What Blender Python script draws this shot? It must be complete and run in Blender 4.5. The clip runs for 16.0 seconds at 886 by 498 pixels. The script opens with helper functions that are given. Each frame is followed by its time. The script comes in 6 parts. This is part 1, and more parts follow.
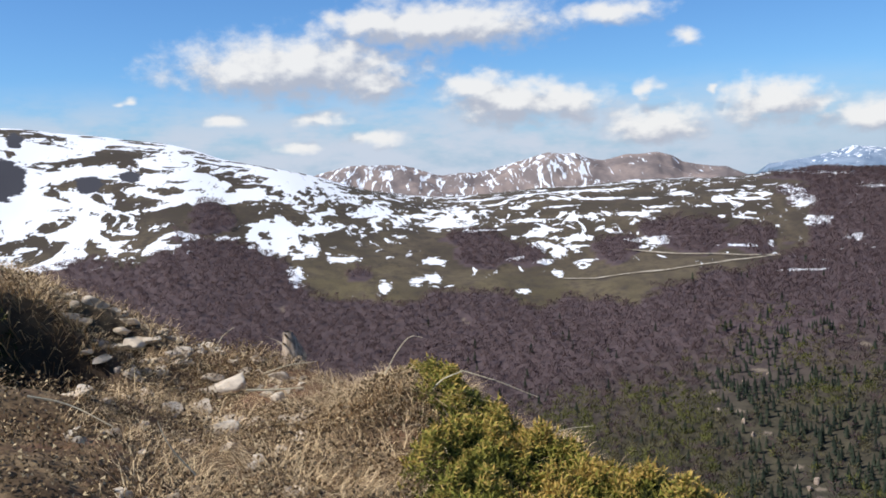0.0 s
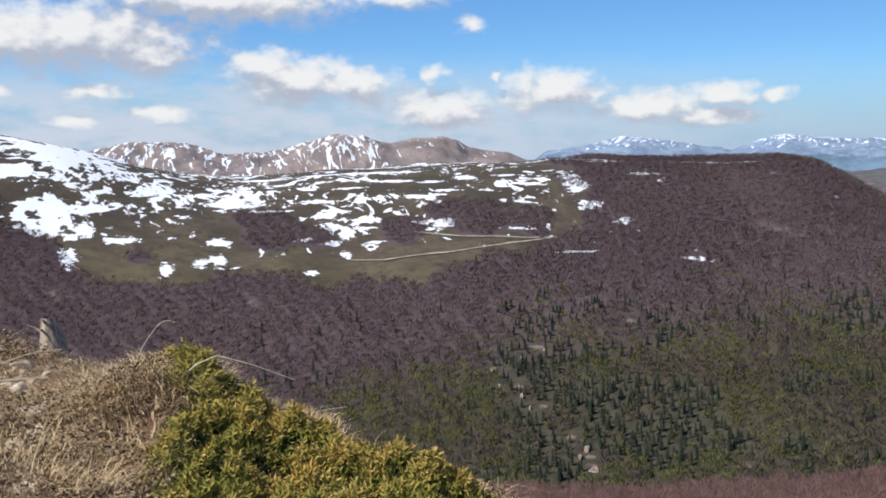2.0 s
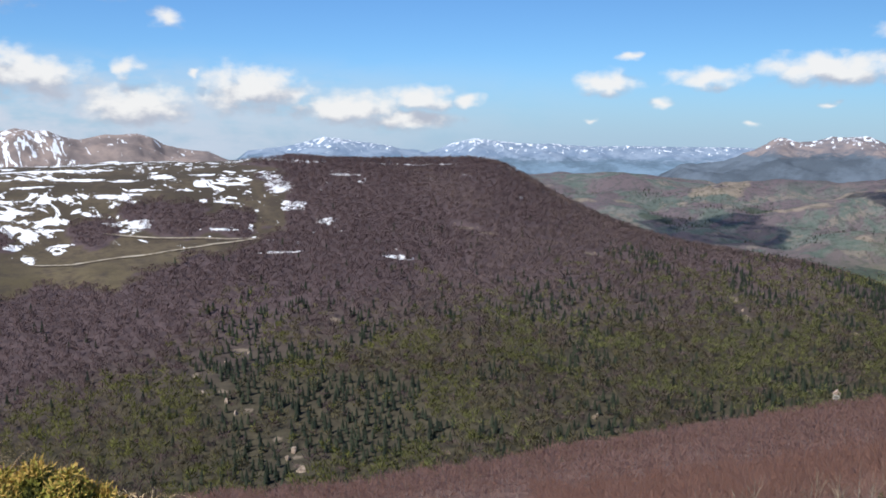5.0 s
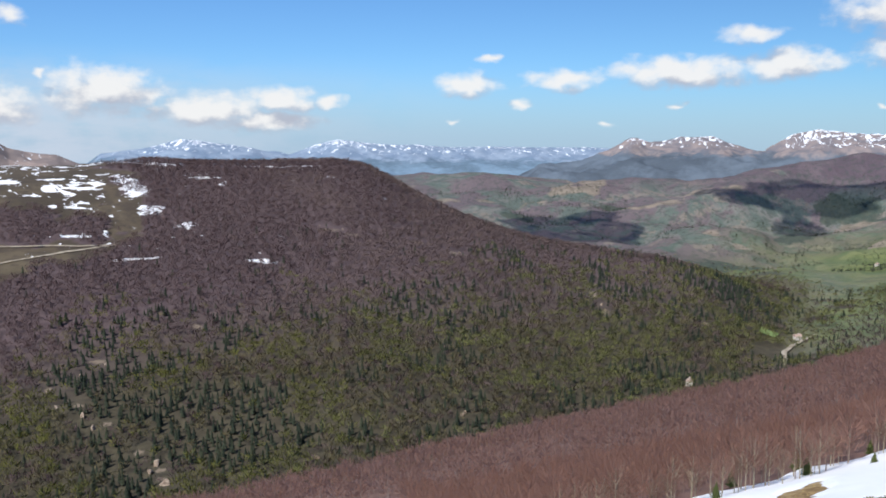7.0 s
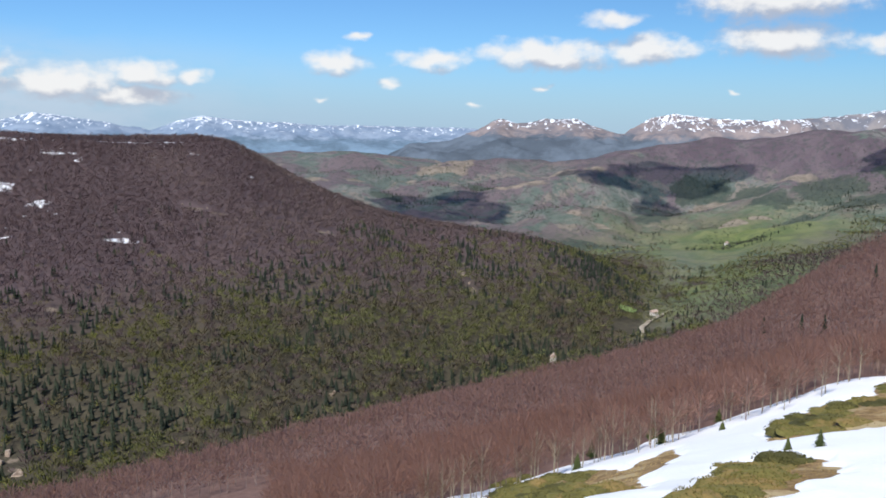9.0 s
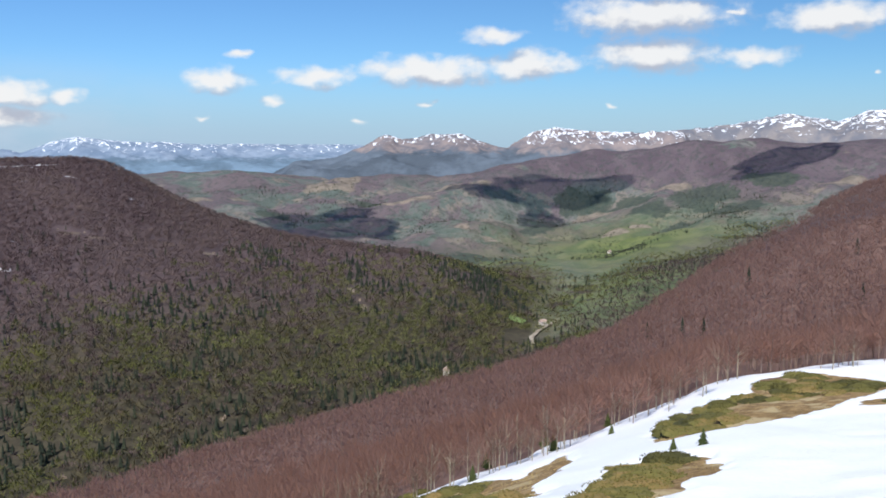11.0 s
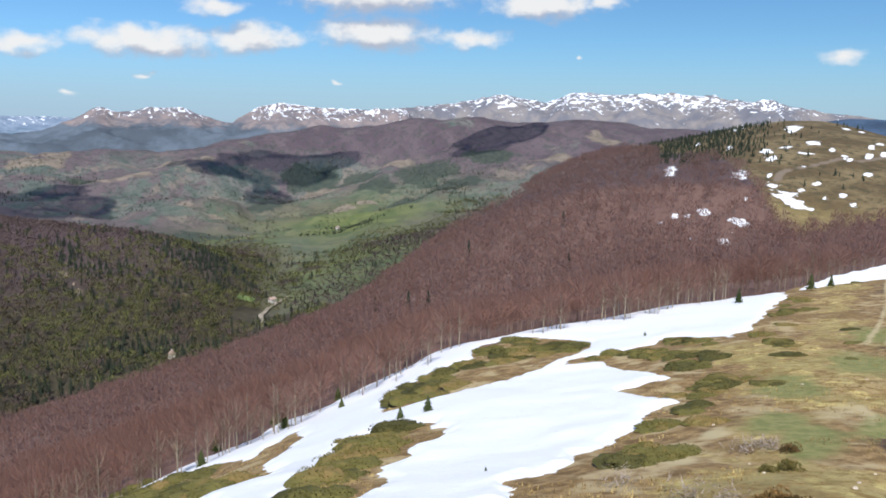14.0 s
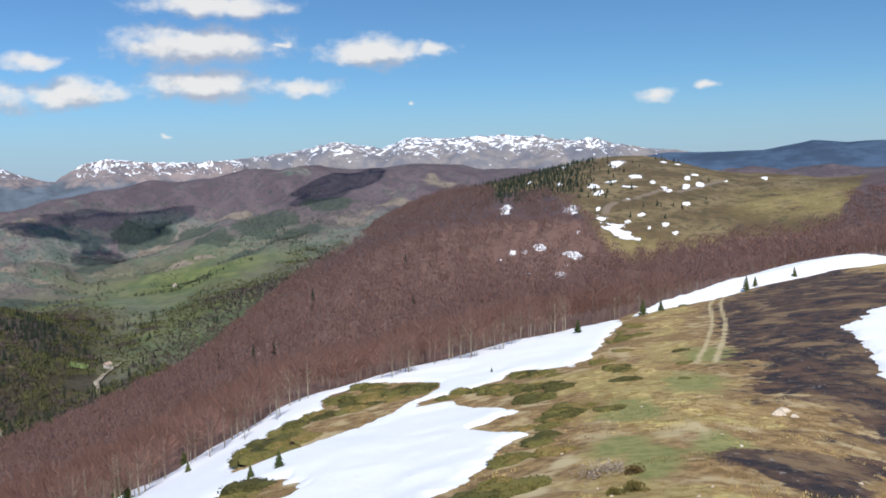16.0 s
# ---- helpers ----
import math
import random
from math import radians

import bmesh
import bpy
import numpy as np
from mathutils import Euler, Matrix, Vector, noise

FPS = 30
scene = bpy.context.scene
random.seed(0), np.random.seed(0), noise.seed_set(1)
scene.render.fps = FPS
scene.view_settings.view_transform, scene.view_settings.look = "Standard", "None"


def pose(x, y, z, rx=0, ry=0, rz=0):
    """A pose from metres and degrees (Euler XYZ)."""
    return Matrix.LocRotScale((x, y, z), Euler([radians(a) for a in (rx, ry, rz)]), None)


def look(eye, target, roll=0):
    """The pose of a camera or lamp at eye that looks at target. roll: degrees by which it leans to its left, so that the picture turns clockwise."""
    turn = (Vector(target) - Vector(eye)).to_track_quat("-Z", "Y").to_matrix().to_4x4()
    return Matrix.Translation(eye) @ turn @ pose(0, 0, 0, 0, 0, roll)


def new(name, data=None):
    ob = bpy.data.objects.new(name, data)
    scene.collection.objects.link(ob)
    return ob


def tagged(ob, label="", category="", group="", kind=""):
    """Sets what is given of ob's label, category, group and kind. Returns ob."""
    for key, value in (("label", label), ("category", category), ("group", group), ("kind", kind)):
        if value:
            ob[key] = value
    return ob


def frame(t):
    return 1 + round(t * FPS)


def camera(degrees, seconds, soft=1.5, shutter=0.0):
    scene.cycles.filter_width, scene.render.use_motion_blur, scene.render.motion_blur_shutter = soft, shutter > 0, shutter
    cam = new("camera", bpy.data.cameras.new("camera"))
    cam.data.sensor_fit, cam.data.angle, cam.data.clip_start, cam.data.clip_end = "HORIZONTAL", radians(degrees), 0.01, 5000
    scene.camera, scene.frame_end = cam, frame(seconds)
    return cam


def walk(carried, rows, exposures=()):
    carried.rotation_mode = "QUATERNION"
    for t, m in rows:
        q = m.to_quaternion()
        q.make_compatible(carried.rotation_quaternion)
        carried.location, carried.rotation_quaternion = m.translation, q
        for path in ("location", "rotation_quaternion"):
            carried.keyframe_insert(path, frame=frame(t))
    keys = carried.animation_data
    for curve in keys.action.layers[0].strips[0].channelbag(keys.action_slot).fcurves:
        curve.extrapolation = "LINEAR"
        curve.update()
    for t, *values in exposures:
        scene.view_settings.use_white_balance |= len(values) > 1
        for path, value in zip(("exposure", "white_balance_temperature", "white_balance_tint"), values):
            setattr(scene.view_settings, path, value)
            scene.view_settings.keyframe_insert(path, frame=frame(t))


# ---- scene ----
import itertools

# ---- camera: a person turns on the spot with the camera at arm's length ----
EYE, ARM = 1.6, 0.6
cam = camera(51.0, 16.0, soft=1.75)
ROWS = [  # seconds, bearing clockwise from +y, pitch, lean to the right
    (0.0, -0.21, -5.00, 2.11), (0.5, 3.74, -5.62, 1.92), (1.0, 6.60, -5.82, 1.25), (1.5, 9.17, -6.01, 0.86),
    (2.0, 12.82, -6.43, 0.58), (2.5, 15.87, -5.87, 0.19), (3.0, 19.83, -6.28, -0.19), (3.5, 22.58, -6.56, 0.82),
    (4.0, 24.29, -6.07, 0.72), (4.5, 27.92, -6.14, 0.52), (4.7, 29.29, -6.29, 0.06), (7.0, 39.38, -6.28, -0.18),
    (7.5, 41.64, -6.77, -0.20), (8.0, 43.25, -7.29, -0.54), (8.5, 45.08, -7.19, -0.24), (8.7, 46.16, -7.41, -0.63),
    (10.8, 53.42, -6.41, -0.26), (11.0, 54.36, -6.42, -0.07), (11.5, 56.48, -6.33, -0.58), (12.0, 58.46, -6.69, -0.57),
    (12.5, 60.66, -6.87, -0.38), (13.0, 63.04, -7.23, -0.55), (13.5, 67.69, -7.15, -0.99), (14.0, 71.12, -7.72, -0.97),
    (14.5, 72.68, -8.47, -1.15), (15.0, 75.02, -7.07, -0.68), (15.5, 77.30, -5.85, -0.50), (16.0, 80.83, -4.95, 1.48),
]
walk(cam, [(t, pose(ARM * math.sin(radians(b)), ARM * (math.cos(radians(b)) - 1), EYE, 90 + p, 0, -b) @ pose(0, 0, 0, 0, 0, -r))
           for t, b, p, r in ROWS], exposures=[(0.0, 0.08), (8.0, 0.12), (13.0, 0.12), (16.0, 0.0)])

# ---- sky and sun ----
SUN_BEARING, SUN_HEIGHT = -105.0, 48.0
world = bpy.data.worlds.new("sky")
scene.world = world
world.use_nodes = True


class Nodes:
    """Short ways to add and link shader nodes."""

    def __init__(self, tree):
        self.tree = tree
        self.n, self.l = tree.nodes, tree.links

    def add(self, kind, **props):
        node = self.n.new(kind)
        for key, value in props.items():
            setattr(node, key, value)
        return node

    def put(self, socket, value):
        if isinstance(value, bpy.types.NodeSocket):
            self.l.new(value, socket)
        elif value is not None:
            if isinstance(value, (tuple, list)) and len(value) == 3 and len(socket.default_value) == 4:
                value = (*value, 1)
            socket.default_value = value

    def math(self, op, a, b=None, c=None, clamp=False):
        node = self.add("ShaderNodeMath", operation=op, use_clamp=clamp)
        for i, v in enumerate((a, b, c)):
            self.put(node.inputs[i], v)
        return node.outputs[0]

    def vec(self, op, a, b=None, scale=None):
        node = self.add("ShaderNodeVectorMath", operation=op)
        self.put(node.inputs[0], a)
        self.put(node.inputs[1], b)
        if scale is not None:
            self.put(node.inputs[3], scale)
        return node.outputs[1] if op in ("LENGTH", "DOT_PRODUCT", "DISTANCE") else node.outputs[0]

    def noise(self, vector, scale, detail=4.0, rough=0.55, distortion=0.0, out=0):
        node = self.add("ShaderNodeTexNoise")
        self.put(node.inputs["Vector"], vector)
        for key, value in (("Scale", scale), ("Detail", detail), ("Roughness", rough), ("Distortion", distortion)):
            self.put(node.inputs[key], value)
        return node.outputs[out]

    def mix(self, fac, a, b):
        node = self.add("ShaderNodeMix", data_type="RGBA")
        self.put(node.inputs[0], fac)
        self.put(node.inputs[6], a)
        self.put(node.inputs[7], b)
        return node.outputs[2]

    def add_mix(self, fac, a, b):
        node = self.add("ShaderNodeMix", data_type="FLOAT")
        self.put(node.inputs[0], fac)
        self.put(node.inputs[2], a)
        self.put(node.inputs[3], b)
        return node.outputs[0]

    def step(self, value, low, high):
        node = self.add("ShaderNodeMapRange", interpolation_type="SMOOTHSTEP")
        self.put(node.inputs[0], value)
        self.put(node.inputs[1], low)
        self.put(node.inputs[2], high)
        return node.outputs[0]

    def attr(self, name):
        return self.add("ShaderNodeAttribute", attribute_name=name).outputs[2]


# clouds: bearing, height, half width, half height, all in degrees
CLOUDS_A = [
    (-8.5, 6.3, 7.0, 1.7), (-11.8, 6.0, 3.1, 1.2), (0.1, 8.5, 6.6, 1.3), (10.3, 8.8, 3.1, 0.7), (-4.3, 8.7, 2.4, 1.0),
    (4.1, 3.9, 3.5, 1.4), (2.1, 4.8, 2.1, 1.0), (7.2, 3.6, 2.6, 1.0), (14.6, 7.1, 1.1, 0.5), (12.2, 4.2, 1.0, 0.5),
    (12.8, 2.2, 2.8, 1.0), (19.5, 3.1, 2.8, 1.2), (-7.6, 3.2, 2.1, 0.5), (-13.0, 3.2, 1.6, 0.5), (-18.5, 4.5, 0.6, 0.3),
    (-3.9, 1.9, 1.7, 0.6), (-8.7, 1.5, 1.7, 0.4), (-4.4, 5.2, 2.4, 1.0), (25.3, 2.1, 3.1, 0.9), (29.6, 2.7, 1.7, 0.8),
]
CLOUDS_B = [
    (16.4, 4.0, 0.7, 0.3), (32.5, 2.7, 1.0, 0.5), (28.4, 1.4, 3.8, 0.6), (40.8, 3.8, 1.7, 0.7), (46.7, 4.0, 2.4, 0.6),
    (53.4, 4.4, 4.2, 0.8), (59.6, 4.8, 2.6, 0.8), (57.4, 6.5, 1.9, 0.5), (44.0, 2.6, 1.2, 0.3), (53.4, 2.6, 0.7, 0.3),
    (42.1, 5.3, 0.7, 0.3), (39.9, 1.6, 0.7, 0.2), (66.6, 7.5, 4.4, 1.0), (66.9, 5.3, 3.0, 1.0), (72.6, 5.1, 2.1, 0.6),
    (76.8, 7.1, 3.1, 0.8), (64.7, 2.4, 0.6, 0.2), (49.4, 1.4, 0.6, 0.3), (80.5, 7.2, 1.4, 0.5), (93.8, 4.0, 1.4, 0.5),
    (67.6, 9.8, 4.5, 0.7), (96.9, 4.5, 0.9, 0.3), (79.2, 4.2, 0.3, 0.2), (71.7, 7.5, 0.6, 0.3),
]


def cloud_group():
    """How deep a point of the sky (bearing, height) lies in a cloud: above 0 inside."""
    tree = bpy.data.node_groups.new("cloud_depth", "ShaderNodeTree")
    tree.interface.new_socket("Place", in_out="INPUT", socket_type="NodeSocketVector")
    tree.interface.new_socket("Depth", in_out="OUTPUT", socket_type="NodeSocketFloat")
    g = Nodes(tree)
    place = g.add("NodeGroupInput").outputs[0]
    wobble = g.vec("SUBTRACT", g.noise(g.vec("MULTIPLY", place, (1, 1.6, 1)), 0.5, 2.5, 0.5, out=1), (0.5, 0.5, 0.5))
    warped = g.vec("ADD", place, g.vec("MULTIPLY", wobble, (2.4, 1.3, 0)))
    best = -9.0
    for b, h, w, t in CLOUDS_A + CLOUDS_B:
        off = g.vec("MULTIPLY", g.vec("SUBTRACT", warped, (b, h, 0)), (0.84 / w, 0.82 / t, 0))
        thick = min(1.0, 0.45 + 0.6 * t)
        best = g.math("MAXIMUM", best, g.math("MULTIPLY_ADD", g.vec("LENGTH", off), -1.0, thick))
    puff = g.noise(g.vec("MULTIPLY", place, (1, 1.4, 1)), 0.8, 5.0, 0.55)
    depth = g.math("ADD", best, g.math("MULTIPLY", g.math("SUBTRACT", puff, 0.50), 1.15))
    g.l.new(depth, g.add("NodeGroupOutput").inputs[0])
    return tree


def build_sky():
    w = Nodes(world.node_tree)
    back = w.n["Background"]
    sky = w.add("ShaderNodeTexSky", sky_type="NISHITA", sun_disc=False, sun_elevation=radians(SUN_HEIGHT),
                sun_rotation=radians(SUN_BEARING), altitude=1500.0, air_density=1.0, dust_density=0.6, ozone_density=1.6)
    way = w.vec("NORMALIZE", w.add("ShaderNodeTexCoord").outputs["Generated"])
    xyz = w.add("ShaderNodeSeparateXYZ")
    w.put(xyz.inputs[0], way)
    bearing = w.math("MULTIPLY", w.math("ARCTAN2", xyz.outputs[0], xyz.outputs[1]), 57.29578)
    height = w.math("MULTIPLY", w.math("ARCSINE", xyz.outputs[2]), 57.29578)
    place = w.add("ShaderNodeCombineXYZ")
    w.put(place.inputs[0], bearing)
    w.put(place.inputs[1], height)
    group = cloud_group()

    def depth_at(vector):
        node = w.add("ShaderNodeGroup", node_tree=group)
        w.put(node.inputs[0], vector)
        return node.outputs[0]

    here = depth_at(place.outputs[0])
    above = depth_at(w.vec("ADD", place.outputs[0], (-0.45, 1.05, 0)))
    cover = w.step(here, -0.25, 0.6)
    lit = w.step(w.math("SUBTRACT", here, above), -0.3, 0.55)
    cloud = w.mix(lit, (CLOUD_SHADE[0], CLOUD_SHADE[1], CLOUD_SHADE[2]), (CLOUD_LIT, CLOUD_LIT, CLOUD_LIT))
    # thin haze low over the horizon, thicker in the north where the clouds stand
    haze = w.math("MULTIPLY", w.step(height, 5.5, -0.5), w.math("MULTIPLY_ADD", w.step(bearing, 85.0, 30.0), 0.15, 0.7))
    pale = w.noise(w.vec("MULTIPLY", place.outputs[0], (0.6, 1.6, 1)), 0.35, 4, 0.6)
    north = w.math("MULTIPLY", w.step(bearing, 45.0, 5.0), w.step(height, 6.0, 1.5))
    veil = w.math("MULTIPLY", north, w.step(pale, 0.28, 0.6))
    tint = w.add("ShaderNodeMix", data_type="RGBA", blend_type="MULTIPLY")
    w.put(tint.inputs[0], 1.0)
    w.put(tint.inputs[6], sky.outputs[0])
    w.put(tint.inputs[7], SKY_TINT)
    deep = w.mix(w.step(bearing, 15.0, 85.0), (0.90, 0.98, 1.06), (0.70, 0.75, 0.76))
    deeper = w.add("ShaderNodeMix", data_type="RGBA", blend_type="MULTIPLY")
    w.put(deeper.inputs[0], 1.0)
    w.put(deeper.inputs[6], tint.outputs[2])
    w.put(deeper.inputs[7], deep)
    colour = w.mix(haze, deeper.outputs[2], HAZE)
    colour = w.mix(w.math("MULTIPLY", veil, 0.95), colour, VEIL)
    colour = w.mix(w.math("MULTIPLY", cover, 0.95), colour, cloud)
    w.put(back.inputs[0], colour)
    w.put(back.inputs[1], SKY_STRENGTH)


SKY_STRENGTH, CLOUD_LIT, CLOUD_SHADE = 0.112, 7.5, (3.9, 4.2, 5.0)
SKY_TINT, HAZE, VEIL = (0.58, 0.85, 1.10), (3.2, 4.35, 5.8), (5.0, 5.6, 6.6)
build_sky()
sun_data = bpy.data.lights.new("sun", "SUN")
sun_data.energy, sun_data.angle, sun_data.color = 5.0, radians(0.6), (1.0, 0.96, 0.90)
sun = new("sun", sun_data)
sun.matrix_world = look((0, 0, 400), Vector((0, 0, 400)) - Vector((math.sin(radians(SUN_BEARING)) * math.cos(radians(SUN_HEIGHT)),
                                                                     math.cos(radians(SUN_BEARING)) * math.cos(radians(SUN_HEIGHT)), math.sin(radians(SUN_HEIGHT)))))

# ---- materials ----
def material(name, rough=0.9, spec=0.2):
    mat = bpy.data.materials.new(name)
    mat.use_nodes = True
    g = Nodes(mat.node_tree)
    shader = g.n["Principled BSDF"]
    g.put(shader.inputs["Roughness"], rough)
    g.put(shader.inputs["Specular IOR Level"], spec)
    return mat, g, shader


def bump(g, shader, height, strength, distance):
    node = g.add("ShaderNodeBump")
    g.put(node.inputs["Strength"], strength)
    g.put(node.inputs["Distance"], distance)
    g.put(node.inputs["Height"], height)
    g.put(shader.inputs["Normal"], node.outputs[0])


def ground_material():
    mat, g, shader = material("mountain_ground")
    p = g.add("ShaderNodeNewGeometry").outputs["Position"]
    flat = g.vec("MULTIPLY", p, (1, 1, 0.3))
    fine, mid, wide = g.noise(p, 9.0, 5, 0.65), g.noise(p, 0.35, 5, 0.6), g.noise(flat, 0.012, 6, 0.62)
    dry = g.mix(g.step(fine, 0.3, 0.75), (0.31, 0.21, 0.09), (0.58, 0.44, 0.21))
    dry = g.mix(g.step(mid, 0.4, 0.7), dry, (0.45, 0.35, 0.15))
    soft = g.noise(p, 0.05, 5, 0.6)
    dry = g.mix(g.step(g.noise(p, 0.9, 6, 0.72), 0.49, 0.56), dry, (0.23, 0.145, 0.05))
    dry = g.mix(g.step(g.noise(g.vec("ADD", p, (31.0, 17.0, 0.0)), 0.6, 6, 0.72), 0.53, 0.60), dry, (0.64, 0.51, 0.20))
    belt = g.mix(g.step(g.noise(p, 0.9, 5, 0.65), 0.35, 0.65), (0.16, 0.098, 0.042), (0.36, 0.245, 0.115))
    belt = g.mix(g.step(g.noise(p, 0.3, 4, 0.6), 0.5, 0.62), belt, (0.44, 0.345, 0.19))
    heathy = g.math("ADD", g.attr("heath"), g.math("MULTIPLY", g.math("SUBTRACT", g.noise(p, 0.14, 5, 0.65), 0.5), 1.6))
    dry = g.mix(g.step(heathy, 0.42, 0.62), dry, belt)
    moor = g.mix(g.step(wide, 0.38, 0.62), (0.062, 0.05, 0.036), (0.11, 0.087, 0.058))
    moor = g.mix(g.step(g.noise(flat, 0.06, 5, 0.7), 0.42, 0.66), moor, (0.06, 0.047, 0.038))
    heath = g.mix(g.step(g.noise(p, 2.2, 4, 0.6), 0.35, 0.65), (0.17, 0.105, 0.048), (0.29, 0.195, 0.085))
    dry = g.mix(g.step(g.noise(p, 0.11, 6, 0.68), 0.5, 0.62), dry, heath)
    dry = g.mix(g.attr("earth"), dry, g.mix(g.step(g.noise(p, 5.0, 5, 0.7), 0.4, 0.65), (0.085, 0.052, 0.032), (0.27, 0.185, 0.105)))
    dry = g.mix(g.math("MULTIPLY", g.attr("earth"), g.step(g.noise(p, 1.3, 5, 0.65), 0.52, 0.64)), dry, (0.17, 0.082, 0.052))
    # near-black ground colour paints the shade in the hollows of the bank
    dry = g.mix(g.attr("hollow_shade"), dry, (0.03, 0.022, 0.016))
    hill = g.mix(g.step(g.noise(flat, 0.03, 5, 0.65), 0.4, 0.65), (0.105, 0.075, 0.04), (0.21, 0.162, 0.088))
    hill = g.mix(g.step(g.noise(p, 0.16, 5, 0.7), 0.5, 0.6), hill, (0.07, 0.06, 0.034))
    moor = g.mix(g.attr("hill"), moor, hill)
    grass = g.mix(g.attr("moor"), dry, moor)
    green = g.mix(g.step(mid, 0.35, 0.7), (0.265, 0.235, 0.085), (0.385, 0.335, 0.14))
    green = g.mix(g.step(g.noise(p, 0.8, 6, 0.75), 0.50, 0.57), green, (0.25, 0.17, 0.055))
    grass = g.mix(g.math("MULTIPLY", g.attr("green"), g.math("MULTIPLY", g.step(heathy, 0.62, 0.38), g.step(g.math("ADD", g.math("MULTIPLY", soft, 0.75), g.math("MULTIPLY", mid, 0.3)), 0.40, 0.56))), grass, green)
    lawn = g.mix(g.step(g.noise(p, 1.2, 5, 0.65), 0.35, 0.65), (0.185, 0.195, 0.066), (0.285, 0.27, 0.105))
    grown = g.math("ADD", g.attr("turf"), g.math("MULTIPLY", g.math("SUBTRACT", g.noise(p, 0.25, 6, 0.68), 0.5), g.math("MULTIPLY", g.step(g.attr("turf"), 0.02, 0.2), 1.6)))
    grass = g.mix(g.step(grown, 0.2, 0.7), grass, lawn)
    # valley: grazing, bare woods, dark woods and dry fields in patches; bluish tones paint in haze
    patch = g.noise(flat, 0.0042, 7, 0.68, 0.6)
    plot = g.noise(flat, 0.013, 6, 0.66, 0.4)
    grain = g.noise(flat, 0.06, 5, 0.7)
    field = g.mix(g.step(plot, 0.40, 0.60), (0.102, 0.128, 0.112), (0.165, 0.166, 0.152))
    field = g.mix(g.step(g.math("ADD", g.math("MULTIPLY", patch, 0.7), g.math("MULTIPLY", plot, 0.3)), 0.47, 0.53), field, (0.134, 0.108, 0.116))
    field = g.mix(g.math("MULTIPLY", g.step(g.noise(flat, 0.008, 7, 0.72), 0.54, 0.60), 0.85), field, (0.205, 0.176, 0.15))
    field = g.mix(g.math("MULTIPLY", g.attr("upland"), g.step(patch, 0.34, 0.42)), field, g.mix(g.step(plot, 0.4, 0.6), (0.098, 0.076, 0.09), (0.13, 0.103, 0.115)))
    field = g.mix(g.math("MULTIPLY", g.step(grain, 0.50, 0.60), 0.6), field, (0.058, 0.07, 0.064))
    lush = g.mix(g.step(plot, 0.38, 0.60), (0.096, 0.126, 0.046), (0.15, 0.174, 0.066))
    lush = g.mix(g.math("MULTIPLY", g.step(g.noise(flat, 0.018, 6, 0.7), 0.54, 0.62), 0.7), lush, (0.09, 0.11, 0.055))
    field = g.mix(g.attr("meadow"), field, lush)
    copse = g.math("ADD", g.attr("copse"), g.math("MULTIPLY", g.math("SUBTRACT", g.noise(flat, 0.014, 6, 0.7), 0.5), 1.5))
    field = g.mix(g.math("MULTIPLY", g.step(copse, 0.42, 0.56), 0.85), field, g.mix(g.step(grain, 0.4, 0.6), (0.04, 0.058, 0.047), (0.066, 0.082, 0.062)))
    field = g.mix(g.math("MULTIPLY", g.step(g.attr("tan"), 0.25, 0.6), 0.85), field, g.mix(g.step(g.noise(flat, 0.03, 5, 0.7), 0.42, 0.6), (0.26, 0.215, 0.168), (0.165, 0.142, 0.112)))
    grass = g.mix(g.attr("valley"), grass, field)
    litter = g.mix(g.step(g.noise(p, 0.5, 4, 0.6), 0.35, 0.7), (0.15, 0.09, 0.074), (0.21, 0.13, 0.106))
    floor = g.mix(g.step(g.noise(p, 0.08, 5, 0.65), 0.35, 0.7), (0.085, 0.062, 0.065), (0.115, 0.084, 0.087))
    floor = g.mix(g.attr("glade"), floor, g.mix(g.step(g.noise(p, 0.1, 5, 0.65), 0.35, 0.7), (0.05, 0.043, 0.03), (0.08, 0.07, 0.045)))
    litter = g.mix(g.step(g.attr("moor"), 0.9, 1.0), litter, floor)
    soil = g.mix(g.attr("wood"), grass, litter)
    char = g.mix(g.step(g.noise(p, 0.35, 6, 0.7), 0.4, 0.62), (0.028, 0.024, 0.028), (0.115, 0.07, 0.046))
    char = g.mix(g.step(g.noise(p, 0.13, 6, 0.72), 0.5, 0.62), char, (0.20, 0.135, 0.075))
    char = g.mix(g.step(g.noise(p, 1.5, 4, 0.65), 0.62, 0.7), char, (0.27, 0.25, 0.235))
    burn_edge = g.math("ADD", g.attr("burn"), g.math("MULTIPLY", g.math("SUBTRACT", g.noise(p, 0.2, 7, 0.75), 0.5), 2.4))
    soil = g.mix(g.step(burn_edge, 0.45, 0.6), soil, char)
    worn = g.math("ADD", g.attr("worn"), g.math("MULTIPLY", g.math("SUBTRACT", g.noise(p, 0.5, 4, 0.6), 0.5), 0.9))
    soil = g.mix(g.step(worn, 0.4, 0.75), soil, g.mix(g.attr("moor"), (0.48, 0.395, 0.225), (0.20, 0.16, 0.12)))
    # old snow lies in streaks
    streak = g.noise(g.vec("MULTIPLY", p, (1.05, 0.62, 1.0)), 0.024, 5, 0.58, 1.5)
    broad = g.noise(g.vec("MULTIPLY", p, (0.85, 0.9, 1.8)), 0.013, 5, 0.55, 1.5)
    east = g.add("ShaderNodeSeparateXYZ")
    g.put(east.inputs[0], p)
    streak = g.add_mix(g.step(east.outputs[0], -420.0, -20.0), broad, streak)
    small = g.noise(g.vec("MULTIPLY", p, (1.4, 0.5, 1)), 0.06, 4, 0.6, 0.6)
